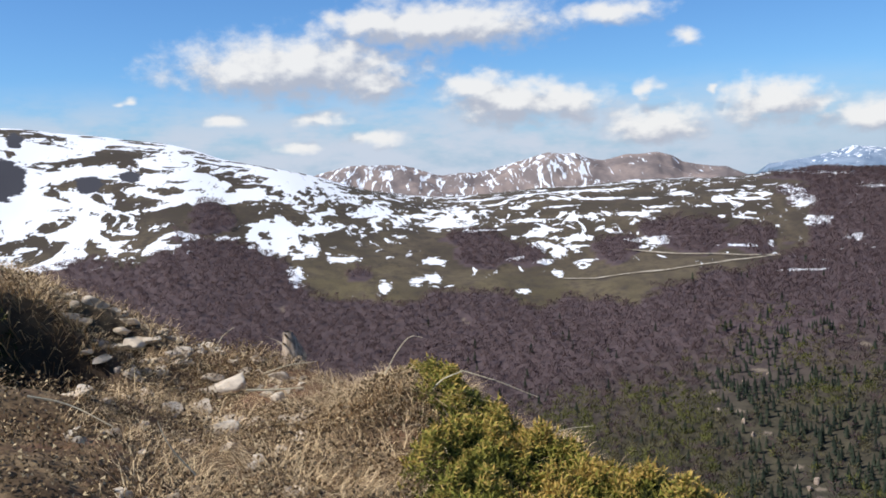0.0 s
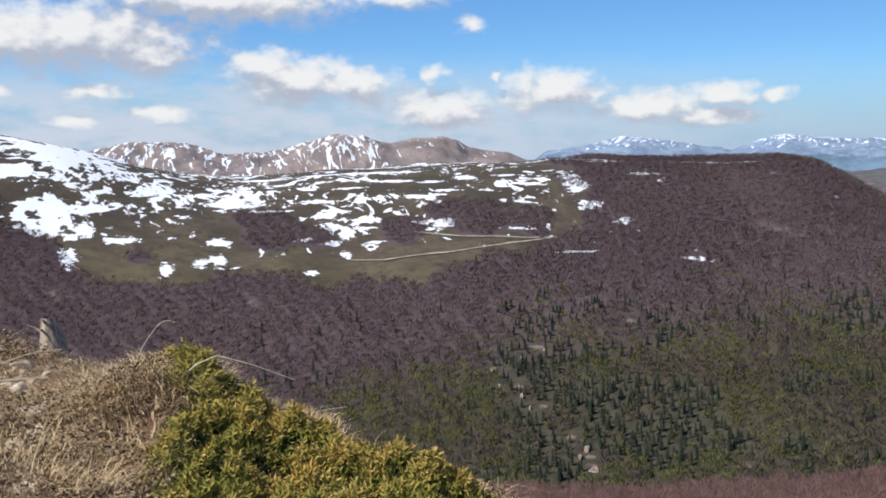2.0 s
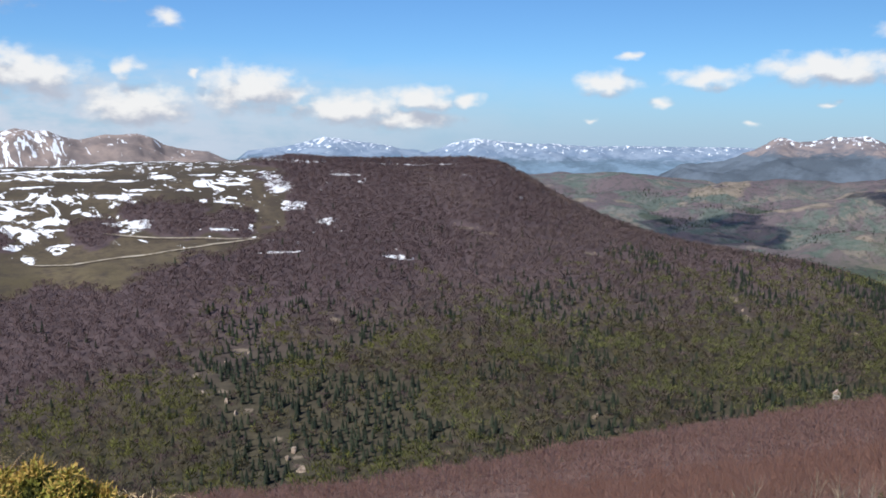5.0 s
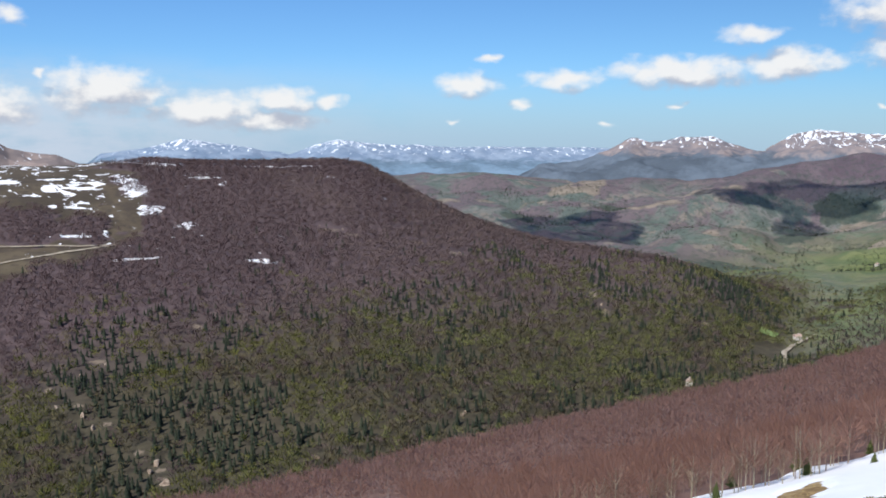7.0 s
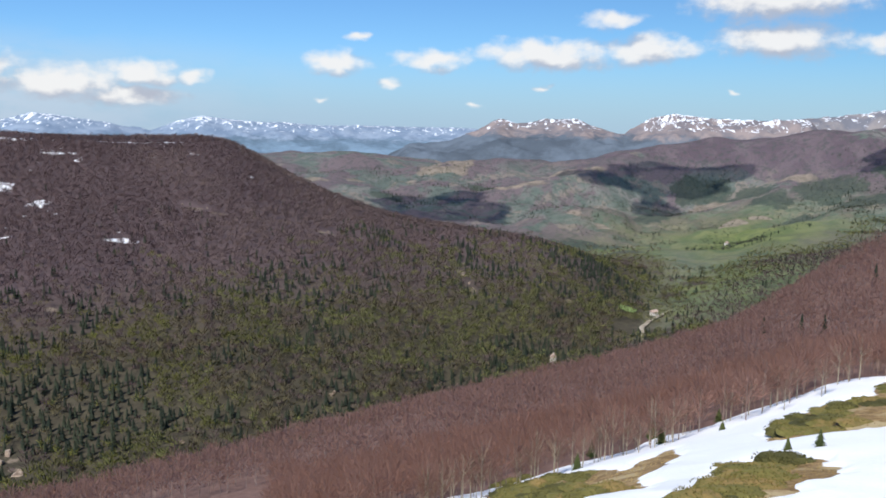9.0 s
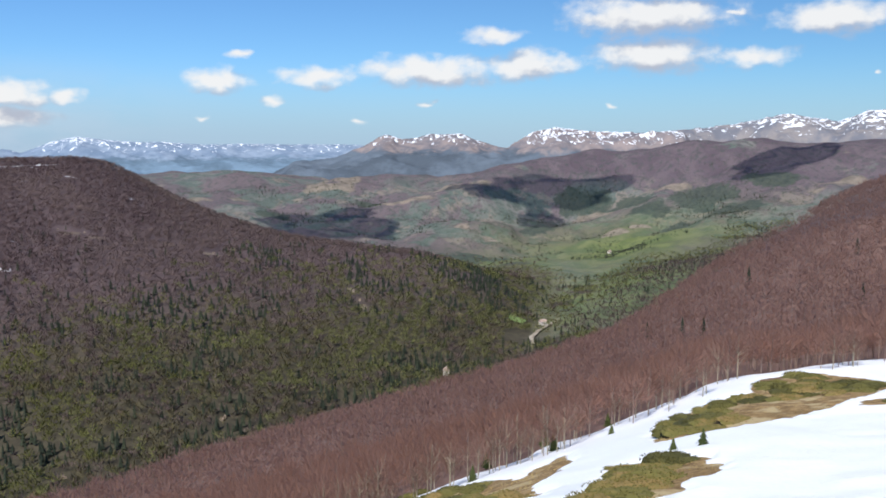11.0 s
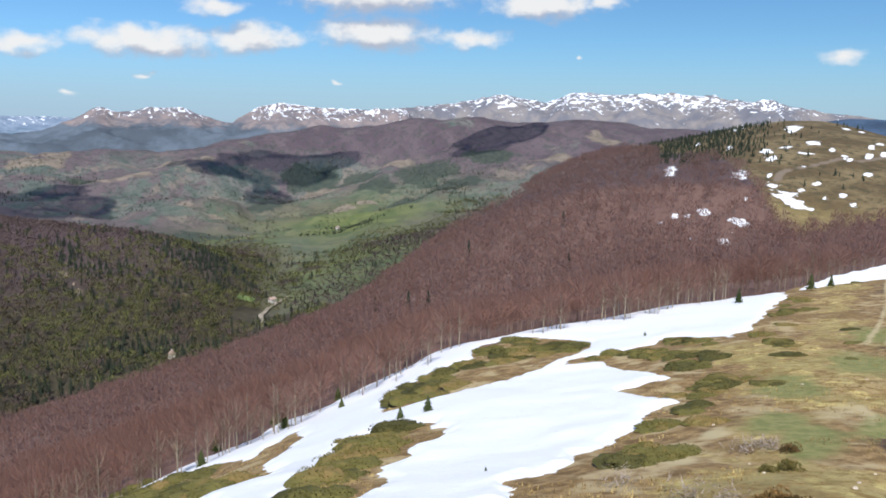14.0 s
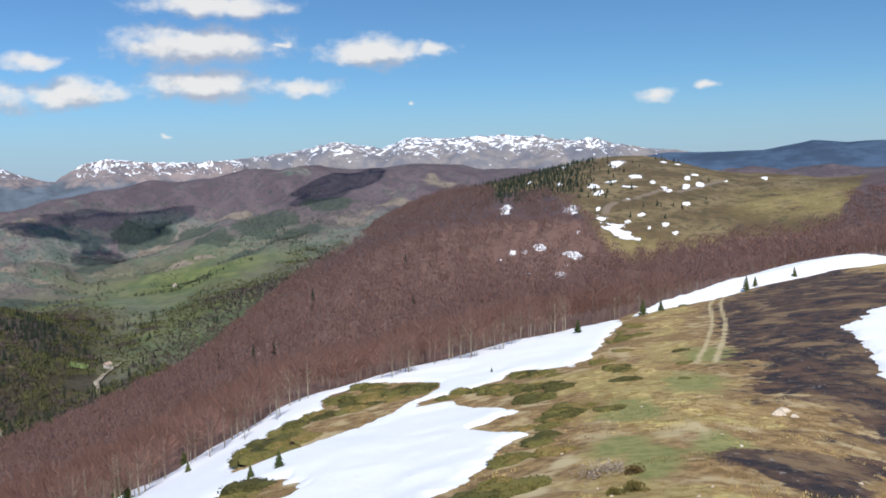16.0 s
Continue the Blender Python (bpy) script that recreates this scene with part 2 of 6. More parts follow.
    near_s = g.noise(p, 0.055, 5, 0.55, 0.8)
    field_s = g.math("ADD", g.math("MULTIPLY", streak, 0.74), g.math("MULTIPLY", small, 0.26))
    field_s = g.add_mix(g.attr("hill"), field_s, near_s)
    level = g.math("SUBTRACT", 0.78, g.math("ADD", g.math("MULTIPLY", g.attr("snow"), 0.56), g.math("MULTIPLY", g.math("SUBTRACT", g.noise(flat, 0.006, 4, 0.5), 0.5), 0.35)))
    # shaded cliffs: their shade is painted as near-black rock, free of snow
    crag = g.step(g.math("ADD", g.attr("crag"), g.math("MULTIPLY", g.math("SUBTRACT", g.noise(p, 0.02, 5, 0.65), 0.5), 1.6)), 0.45, 0.55)
    soil = g.mix(crag, soil, (0.055, 0.055, 0.065))
    snowy = g.step(g.math("SUBTRACT", field_s, level), 0.0, 0.012)
    ragged = g.math("ADD", g.math("MULTIPLY", g.math("SUBTRACT", g.noise(p, 0.04, 5, 0.65, 1.0), 0.5), 2.0), g.math("MULTIPLY", g.math("SUBTRACT", g.noise(p, 0.11, 4, 0.65), 0.5), 1.5))
    lying = g.step(g.math("ADD", g.attr("drift"), g.math("MULTIPLY", ragged, g.step(g.attr("drift"), 0.02, 0.2))), 0.42, 0.47)
    snowy = g.math("MAXIMUM", snowy, lying)
    soil = g.mix(g.math("MULTIPLY", snowy, g.math("SUBTRACT", 1.0, crag)), soil, (0.86, 0.88, 0.92))
    g.put(shader.inputs["Base Color"], soil)
    far_relief = g.math("MULTIPLY", g.math("MULTIPLY", g.attr("valley"), g.math("SUBTRACT", 1.0, g.attr("meadow"))), g.math("MULTIPLY", g.noise(p, 0.06, 5, 0.7), 22.0))
    bump(g, shader, g.math("ADD", far_relief, g.math("ADD", g.math("MULTIPLY", fine, 0.05), g.math("MULTIPLY", mid, 0.6))), 0.6, 0.6)
    return mat


def range_material(name, rock, rock_dark, wood, snow_low, snow_high, amount, size=0.016, tall=0.35, rise=0.25, cover=(0.80, 0.84, 0.90), bare_from=None, facing=0.0):
    """Bare tops, wooded feet and snow in the gullies; heights in metres."""
    mat, g, shader = material(name, 0.95, 0.05)
    p = g.add("ShaderNodeNewGeometry").outputs["Position"]
    z = g.add("ShaderNodeSeparateXYZ")
    g.put(z.inputs[0], p)
    n = g.noise(g.vec("MULTIPLY", p, (1, 1, 0.5)), 0.011, 7, 0.66)
    colour = g.mix(g.step(n, 0.4, 0.62), rock_dark, rock)
    high = g.math("ADD", z.outputs[2], g.math("MULTIPLY", g.math("SUBTRACT", n, 0.5), 90.0))
    shade = g.noise(g.vec("MULTIPLY", p, (1, 1, 1.6)), 0.005, 6, 0.68)
    colour = g.mix(g.step(high, snow_low - 18, snow_low - 45), colour, g.mix(g.step(shade, 0.38, 0.62), tuple(0.78 * c for c in wood), tuple(1.22 * c for c in wood)))
    # gullies run down the slope, towards the viewer
    a = math.radians(facing)
    across, down = g.vec("DOT_PRODUCT", p, (math.cos(a), -math.sin(a), 0)), g.vec("DOT_PRODUCT", p, (math.sin(a), math.cos(a), 0))
    run = g.add("ShaderNodeCombineXYZ")
    g.put(run.inputs[0], across)
    g.put(run.inputs[1], g.math("MULTIPLY", down, tall))
    g.put(run.inputs[2], g.math("MULTIPLY", z.outputs[2], tall))
    gully = g.noise(run.outputs[0], size, 6, 0.62, 0.8)
    line = g.math("ADD", gully, g.math("MULTIPLY", g.step(z.outputs[2], snow_low, snow_high), rise))
    line = g.math("SUBTRACT", line, g.math("MULTIPLY", g.step(z.outputs[2], snow_low, snow_low - 30), 0.3))
    if bare_from:
        line = g.math("SUBTRACT", line, g.math("MULTIPLY", g.step(z.outputs[0], bare_from, bare_from + 90), 0.09))
    colour = g.mix(g.step(line, 0.78 - amount, 0.80 - amount), colour, cover)
    g.put(shader.inputs["Base Color"], colour)
    return mat


# ---- the lie of the land ----
def z_at(r, dip):
    return EYE + r * np.tan(np.radians(dip))


# each ring runs round the viewer: (bearing, distance, slope of the line of sight to it)
BANK_EDGE = [(-34, 7.5, -3.4), (-25, 7.0, -5.2), (-16, 6.0, -10.6), (-8, 5.0, -14.0), (0, 4.3, -15.6), (8, 3.6, -20), (16, 3.2, -23), (25, 3.0, -27),
    (35, 2.8, -31), (45, 2.6, -35), (100, 2.6, -36), (150, 3, -28), (220, 3, -28), (300, 4, -14)]
BANK_FOOT = [(-34, 14, -12), (-25, 14, -14), (-16, 14, -18), (-8, 14, -21), (0, 14, -25), (16, 14, -28), (35, 14, -32), (60, 14, -33.5), (80, 14, -31),
    (92, 14, -29.4), (110, 14, -28), (150, 14, -20), (220, 14, -16), (300, 14, -14)]
UPPER_SLOPE = [(-34, 45, -24), (-16, 45, -27), (0, 45, -29), (16, 45, -29.5), (35, 45, -29.6), (45, 45, -27.6), (54, 45, -24.2), (60, 45, -23), (66, 45, -22.2),
    (72, 45, -21.7), (80, 45, -20.5), (87, 45, -19.5), (92, 45, -18.8), (97, 45, -18.2), (103, 45, -18.6), (110, 45, -20), (150, 45, -20), (300, 45, -24)]
SNOW_EDGE_RING = [(-34, 100, -25), (0, 100, -27), (16, 100, -27), (25, 100, -26.6), (35, 100, -26), (45, 100, -24), (54, 105, -21.3), (60, 108, -19.2), (66, 115, -17),
    (72, 122, -14.2), (80, 135, -12.4), (87, 150, -10.7), (92, 160, -9.6), (97, 200, -8.0), (103, 250, -6.2), (110, 270, -5.2), (150, 200, -12), (300, 120, -24)]
WOOD_UPPER = [(-34, 180, -25), (8, 180, -25.5), (25, 190, -24.3), (35, 200, -23), (45, 220, -21), (54, 230, -18.5), (60, 240, -16.9), (66, 260, -14.3), (72, 300, -11.2),
    (80, 400, -8.0), (87, 430, -7.0), (92, 480, -6.4), (97, 500, -5.8), (103, 520, -5.2), (110, 520, -4.2), (150, 400, -10), (300, 220, -24)]
WOOD_LOWER = [(-34, 300, -23), (8, 300, -23), (16, 320, -21.8), (25, 340, -21.6), (35, 380, -20), (45, 430, -17.7), (54, 480, -15.4), (60, 510, -13.7), (66, 550, -11.2),
    (69, 580, -8.8), (72, 620, -6.7), (74, 660, -5.4), (76, 700, -4.25), (78, 750, -3.1), (80, 800, -2.0), (84, 850, -1.1), (87, 870, -0.4), (90, 890, 0.25), (92, 900, 0.55), (95, 880, 0.2), (98, 850, -0.8),
    (104, 760, -1.4), (107, 800, -0.9), (112, 820, -0.5), (150, 700, -5), (300, 500, -16)]
GORGE = [(-34, 620, -23), (35, 620, -23.2), (45, 750, -20), (54, 1000, -15.3), (60, 1200, -12.8), (66, 1000, -12.4), (72, 1100, -9.5), (80, 1300, -5), (92, 1400, -4),
    (110, 1200, -4), (150, 1200, -9), (300, 900, -16)]
FAR_TOE = [(-34, 950, -13.5), (35, 950, -13.8), (45, 1150, -11.2), (54, 1280, -10.8), (60, 1330, -11.6), (66, 1500, -9.0), (72, 1700, -7), (80, 1800, -5), (110, 1900, -4.5),
    (150, 1800, -7), (300, 1300, -8)]
PASTURE_EDGE = [(-34, 1350, -4.5), (-25, 1350, -4.8), (-16, 1300, -4.4), (-8, 1250, -6.4), (0, 1250, -7.0), (8, 1250, -7.3), (16, 1270, -6.6), (25, 1350, -5.8), (35, 1450, -5.6),
    (40, 1450, -6.4), (45, 1450, -7.4), (54, 1420, -8.8), (58, 1440, -10.0), (60, 1460, -10.7), (63, 1650, -9.2), (66, 1900, -7.3), (72, 2200, -5.6), (80, 2300, -4.5), (110, 2300, -4), (150, 2200, -6), (300, 1500, -3)]
OPPOSITE_CREST = [(-34, 1900, 3.4), (-25, 1900, 2.9), (-19, 1880, 2.2), (-15.7, 1850, 1.7), (-13, 1820, 0.7), (-10.5, 1800, 0.3), (-7.8, 1800, -0.4), (-5, 1800, -1.2), (-1.5, 1850, -1.75),
    (2.6, 1880, -1.6), (7.4, 1900, -1.25), (14, 1900, -1.15), (17.3, 1900, -1.3), (19.8, 1900, -1.0), (27, 1900, -1.15), (33.5, 1900, -1.1), (35.5, 1880, -1.6),
    (36.8, 1850, -2.6), (38.5, 1800, -3.5), (41.7, 1720, -4.8), (44.8, 1660, -5.8), (48, 1600, -6.4), (54, 1540, -7.1), (57, 1560, -8.2), (60, 1650, -9.5), (63, 2000, -7.6), (66, 2350, -5.9), (72, 2600, -4), (80, 2700, -3),
    (110, 2700, -2.5), (150, 2600, -4), (300, 1900, 2)]
BEHIND_CREST = [(-34, 2300, -1), (-10, 2300, -3), (35, 2300, -3.8), (38.5, 2150, -5.4), (45, 2100, -7.4), (54, 1950, -8.4), (60, 2150, -7.2), (66, 2500, -5.4), (72, 2720, -3.6), (80, 2800, -2.7), (110, 2800, -2.4), (300, 2300, -1)]
VALLEY_HILLS = [(-34, 2700, -3), (20, 2700, -3.5), (30, 2700, -4.6), (38, 2600, -4.9), (45, 2600, -5.6), (54, 2600, -5.2), (60, 2750, -4.9), (66, 2850, -3.6), (72, 2900, -2.4), (80, 2950, -1.7), (110, 2950, -1.6), (300, 2700, -3)]
FAR_HILLS = [(-34, 3300, -3), (25, 3300, -2.4), (37.5, 3300, -1.9), (41.7, 3300, -1.7), (47, 3300, -2.2), (52, 3200, -2.9), (55, 3200, -2.4), (58, 3200, -1.4), (62, 3200, -0.7), (67, 3200, 0.1),
    (72, 3200, 0.5), (76, 3200, 0.4), (80, 3250, 0.0), (86, 3300, -0.4), (110, 3300, -0.8), (300, 3300, -3)]
PLAIN = [(-34, 4000, -2.4), (50, 4000, -2.2), (60, 4000, -1.9), (80, 4000, -1.2), (110, 4000, -0.9), (300, 4000, -2.4)]
HORIZON = [(-34, 4900, -0.9), (100, 4900, -0.9), (300, 4900, -0.9)]
RINGS = [BANK_EDGE, BANK_FOOT, UPPER_SLOPE, SNOW_EDGE_RING, WOOD_UPPER, WOOD_LOWER, GORGE, FAR_TOE, PASTURE_EDGE, OPPOSITE_CREST, BEHIND_CREST, VALLEY_HILLS, FAR_HILLS, PLAIN, HORIZON]


def on_bearing(ring, bearings, column, soft=1.2):
    """The ring's values at the bearings, eased a little."""
    pts = [(b - 360, *v) for b, *v in ring if b > 200] + list(ring) + [(b + 360, *v) for b, *v in ring if b < 100]
    b0 = np.array([q[0] for q in pts])
    val = np.array([q[column] for q in pts], float)
    return sum(w * np.interp(bearings + d * soft, b0, val) for d, w in ((-1, .25), (-.5, .2), (0, .1), (.5, .2), (1, .25)))


def hermite(xk, zk, x):
    """Smooth curve through the knots (xk, zk) that does not overshoot."""
    h, d = np.diff(xk), np.diff(zk) / np.diff(xk)
    m = np.zeros(len(xk))
    same = d[:-1] * d[1:] > 0
    w1, w2 = 2 * h[1:] + h[:-1], h[1:] + 2 * h[:-1]
    with np.errstate(divide="ignore", invalid="ignore"):
        m[1:-1] = np.where(same, (w1 + w2) / (w1 / d[:-1] + w2 / d[1:]), 0)
    m[0], m[-1] = d[0], d[-1]
    i = np.clip(np.searchsorted(xk, x) - 1, 0, len(h) - 1)
    t = (x - xk[i]) / h[i]
    return ((1 + 2 * t) * (1 - t) ** 2 * zk[i] + t * (1 - t) ** 2 * h[i] * m[i] + t * t * (3 - 2 * t) * zk[i + 1] + t * t * (t - 1) * h[i] * m[i + 1])


def lattice_noise(x, y, seed):
    """Smooth value noise from 0 to 1 on arrays."""
    xi, yi = np.floor(x).astype(np.int64), np.floor(y).astype(np.int64)
    u, v = x - xi, y - yi
    u, v = u * u * (3 - 2 * u), v * v * (3 - 2 * v)

    def rnd(a, b):
        k = (a * 374761393 + b * 668265263 + seed * 974711) & 0x7FFFFFFF
        k = ((k ^ (k >> 13)) * 1274126177) & 0x7FFFFFFF
        return ((k ^ (k >> 16)) & 0xFFFF) / 65535.0

    return (rnd(xi, yi) * (1 - u) + rnd(xi + 1, yi) * u) * (1 - v) + (rnd(xi, yi + 1) * (1 - u) + rnd(xi + 1, yi + 1) * u) * v


def fractal(x, y, size, octaves, seed, ridged=False):
    total, amp, norm = 0.0, 1.0, 0.0
    for k in range(octaves):
        n = lattice_noise(x / size * 2 ** k, y / size * 2 ** k, seed + k)
        total, norm = total + amp * ((1 - abs(2 * n - 1)) if ridged else n), norm + amp
        amp *= 0.5
    return total / norm


BEARINGS = np.concatenate([np.arange(-33, 82.95, 0.3), np.arange(83.1, 103.9, 0.17), np.arange(104.1, 113, 0.3), np.arange(113, 327, 3.0)])
DISTANCES = np.concatenate([[0.004, 0.15], np.geomspace(0.4, 560, 270), np.arange(567, 2000, 9.0), np.arange(2000, 3400, 14.0), np.linspace(3400, 4900, 22)])


# low ridges that cross the valley: (bearing, distance, slope of the line of sight to the crest)
SPUR_WOODED = [(49, 2720, -4.3), (50.3, 2750, -3.85), (53.8, 2850, -2.95), (57.5, 2950, -1.85), (60, 3050, -1.2), (62.5, 3120, -0.8), (66, 3150, -0.5)]
SPUR_TAN = [(36, 2900, -3.6), (40, 2900, -3.2), (44.5, 2950, -3.3), (47.5, 3060, -2.1), (51, 3160, -1.85), (55, 3250, -1.85)]
SPUR_KNOLL = [(50.8, 2420, -6.3), (53, 2500, -5.2), (55.5, 2540, -4.65), (58, 2560, -4.8), (60, 2500, -5.9)]
SPUR_WEST = [(36, 2560, -5.0), (40, 2600, -4.4), (43.5, 2640, -4.6), (46, 2600, -5.3)]
SPUR_EAST = [(66, 2700, -4.4), (69, 2760, -3.5), (73, 2800, -2.7), (77, 2860, -2.1), (81, 2920, -1.7)]


def raise_spur(z, stations, front, back):
    """Lift a rounded ridge out of the slope along the stations."""
    b = BEARINGS
    inside = (b > stations[0][0]) & (b < stations[-1][0])
    crest_r, crest_d = on_bearing(stations, b, 1, 0.6), on_bearing(stations, b, 2, 0.6)
    here = np.array([np.interp(r, DISTANCES, row) for r, row in zip(crest_r, z)])
    ends = np.clip(np.minimum(b - stations[0][0], stations[-1][0] - b) / 1.5, 0, 1)
    lift = np.where(inside, np.clip(z_at(crest_r, crest_d) - here, 0, 120) * ends, 0)[:, None]
    off = DISTANCES[None, :] - crest_r[:, None]
    return z + lift * np.exp(-(off / np.where(off < 0, front, back)) ** 2)


def build_heights():
    nb, nr = len(BEARINGS), len(DISTANCES)
    radius = np.stack([on_bearing(k, BEARINGS, 1) for k in RINGS])
    height = z_at(radius, np.stack([on_bearing(k, BEARINGS, 2) for k in RINGS]))
    z = np.zeros((nb, nr))
    near = np.interp(BEARINGS, [-33, -16, 0, 16, 40, 60, 112, 200, 300, 327], [.5, .45, .35, .2, -.2, -.4, -.4, 0, .3, .5])
    for i in range(nb):
        xk = np.concatenate([[0.0, 1.5], radius[:, i]])
        zk = np.concatenate([[0.1, near[i]], height[:, i]])
        z[i] = hermite(np.log(xk + 1.0), zk, np.log(DISTANCES + 1.0))
    a = np.radians(BEARINGS)[:, None]
    x, y = DISTANCES * np.sin(a), DISTANCES * np.cos(a)
    far = np.clip((DISTANCES - 30) / 600, 0, 1)
    z += far * (fractal(x, y, 260, 4, 3) - 0.5) * 26 * np.interp(DISTANCES, [0, 500, 900, 1700, 2500, 3600], [0.15, 0.2, 1, 0.55, 3.4, 2.8])
    gully = np.interp(DISTANCES, [700, 900, 1500, 1900, 2100, 2400, 3000, 3250], [0, 14, 8, 0, 10, 62, 55, 12])
    z += gully * (fractal(x, y, 330, 5, 7, ridged=True) - 0.62)
    for stations, front, back in ((SPUR_TAN, 170, 110), (SPUR_WOODED, 210, 100), (SPUR_WEST, 150, 100), (SPUR_KNOLL, 130, 90), (SPUR_EAST, 120, 90)):
        z = raise_spur(z, stations, front, back)
    mid = np.interp(DISTANCES, [6, 25, 300, 600], [0, 1, 1, 0])
    z += mid * ((fractal(x, y, 14, 4, 11) - 0.5) * 1.0 + (fractal(x, y, 6, 3, 13) - 0.5) * 0.5 * np.interp(DISTANCES, [25, 40, 90, 160], [0, 1, 1, 0.4]))
    close = np.interp(DISTANCES, [1, 2, 9, 20], [0.3, 1, 1, 0])
    z += close * ((fractal(x, y, 0.8, 4, 21) - 0.5) * 0.26 + (fractal(x, y, 0.3, 2, 23) - 0.5) * 0.07)
    bank = np.exp(-(((x + 2.3) / 0.75) ** 2 + ((y - 4.9) / 0.9) ** 2) ** 2) * 0.14
    bank += 0.22 * np.exp(-((x + 0.27) / 0.36) ** 2 - ((y - 4.2) / 0.5) ** 2)
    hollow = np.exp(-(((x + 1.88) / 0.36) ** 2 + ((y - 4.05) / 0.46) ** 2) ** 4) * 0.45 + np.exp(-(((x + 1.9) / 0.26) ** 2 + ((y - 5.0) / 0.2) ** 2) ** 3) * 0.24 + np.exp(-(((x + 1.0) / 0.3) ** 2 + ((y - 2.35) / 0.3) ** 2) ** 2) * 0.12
    return x, y, z + bank - hollow


GX, GY, GZ = build_heights()


def land(x, y):
    """Height of the ground at plan points (arrays)."""
    x, y = np.atleast_1d(np.asarray(x, float)), np.atleast_1d(np.asarray(y, float))
    b = np.degrees(np.arctan2(x, y))
    b = np.where(b < -33, b + 360, b)
    i = np.clip(np.searchsorted(BEARINGS, b) - 1, 0, len(BEARINGS) - 2)
    u = np.clip((b - BEARINGS[i]) / (BEARINGS[i + 1] - BEARINGS[i]), 0, 1)
    r = np.hypot(x, y)
    j = np.clip(np.searchsorted(DISTANCES, r) - 1, 0, len(DISTANCES) - 2)
    v = np.clip((r - DISTANCES[j]) / (DISTANCES[j + 1] - DISTANCES[j]), 0, 1)
    return (GZ[i, j] * (1 - u) + GZ[i + 1, j] * u) * (1 - v) + (GZ[i, j + 1] * (1 - u) + GZ[i + 1, j + 1] * u) * v


def polar(bearing, r):
    a = np.radians(bearing)
    return r * np.sin(a), r * np.cos(a)


def bearing_of(x, y):
    return np.degrees(np.arctan2(x, y)), np.hypot(x, y)


def mesh_from(name, verts, faces, mat=None, smooth=True, attrs=()):
    """A mesh from arrays of corners and of triangles or quads."""
    faces = np.asarray(faces, np.int32)
    me = bpy.data.meshes.new(name)
    me.vertices.add(len(verts))
    me.vertices.foreach_set("co", np.asarray(verts, np.float32).ravel())
    me.loops.add(faces.size)
    me.loops.foreach_set("vertex_index", faces.ravel())
    me.polygons.add(len(faces))
    me.polygons.foreach_set("loop_start", np.arange(0, faces.size, faces.shape[1], dtype=np.int32))
    me.update(calc_edges=True)
    me.polygons.foreach_set("use_smooth", np.full(len(faces), smooth))
    for key, values in attrs:
        me.attributes.new(key, "FLOAT", "POINT").data.foreach_set("value", np.asarray(values, np.float32).ravel())
    if mat:
        me.materials.append(mat)
    me.validate()
    return me


def grid_faces(nu, nv, wrap=False):
    i, j = np.meshgrid(np.arange(nu if wrap else nu - 1), np.arange(nv - 1), indexing="ij")
    k = (i + 1) % nu
    return np.stack([i * nv + j, k * nv + j, k * nv + j + 1, i * nv + j + 1], -1).reshape(-1, 4)


def ramp(x, *pairs):
    return np.interp(x, [p[0] for p in pairs], [p[1] for p in pairs])


# ---- what grows where, from bearing and distance ----
def wood_border(b):
    """Distance of the upper edge of the beeches below the ridge."""
    return ramp(b, (0, 95), (45, 97), (54, 103), (66, 113), (72, 121), (80, 137), (87, 152), (92, 182), (95, 222), (97, 248), (103, 300), (110, 325))


def wood_cover(b, r, x, y):
    """Share of woodland, 0 to 1."""
    n = fractal(x, y, 170, 4, 41)
    # beech below the ridge, from the edge of the snow down into the valley
    edge = wood_border(b)
    upto = ramp(b, (40, 560), (66, 600), (72, 680), (76, 780), (80, 860), (82, 840), (84, 770), (87, 700), (89.5, 600), (91, 525), (92.3, 497), (94.4, 524), (96.4, 546), (98.4, 570), (102, 580), (104, 600), (106, 800), (112, 900))
    red = ((r > edge) & (r < upto)).astype(float)
    # the slope opposite, up to the open pasture
    top = ramp(b, (-34, 1315), (-21, 1330), (-18.6, 1298), (-16, 1340), (-14.5, 1372), (-12.7, 1335), (-11, 1300), (-9.5, 1256), (-8.5, 1188), (-4, 1178), (-2.8, 1142), (-1.4, 1198), (0.7, 1215),
               (2.5, 1190), (5.7, 1138), (7.5, 1200), (10.7, 1172), (13, 1184), (15, 1218), (18, 1270), (20, 1325), (21.4, 1400), (22, 1900), (60, 1900))
    slope = ((b < 60.5 + (n - 0.5) * 14 + (fractal(x, y, 26, 3, 45) - 0.5) * 16) & (r > 560) & (r < top + (n - 0.5) * 60 + (fractal(x, y, 38, 4, 49) - 0.5) * 95)).astype(float)
    plateau = ((b > 17) & (b < 58) & (r < 1990) & (r > 1400) & (b > 21.4 + (fractal(x, y, 80, 5, 47) - 0.5) * 11)).astype(float)
    spots = [(1.9, 1375, 2.4, 80), (4.9, 1350, 1.5, 42), (10.5, 1375, 1.8, 62), (14.8, 1420, 2.9, 80), (18.8, 1425, 1.8, 75), (-13.9, 1400, 1.6, 60), (-5.5, 1250, 1.0, 30)]
    clump = np.maximum.reduce([1 - np.hypot((b - c) / w, (r - d) / l) for c, d, w, l in spots])
    clump = (clump + (fractal(x, y, 60, 5, 43) - 0.5) * 1.5 > 0.16).astype(float)
    return np.clip(np.maximum.reduce([red, slope, plateau, clump]), 0, 1)


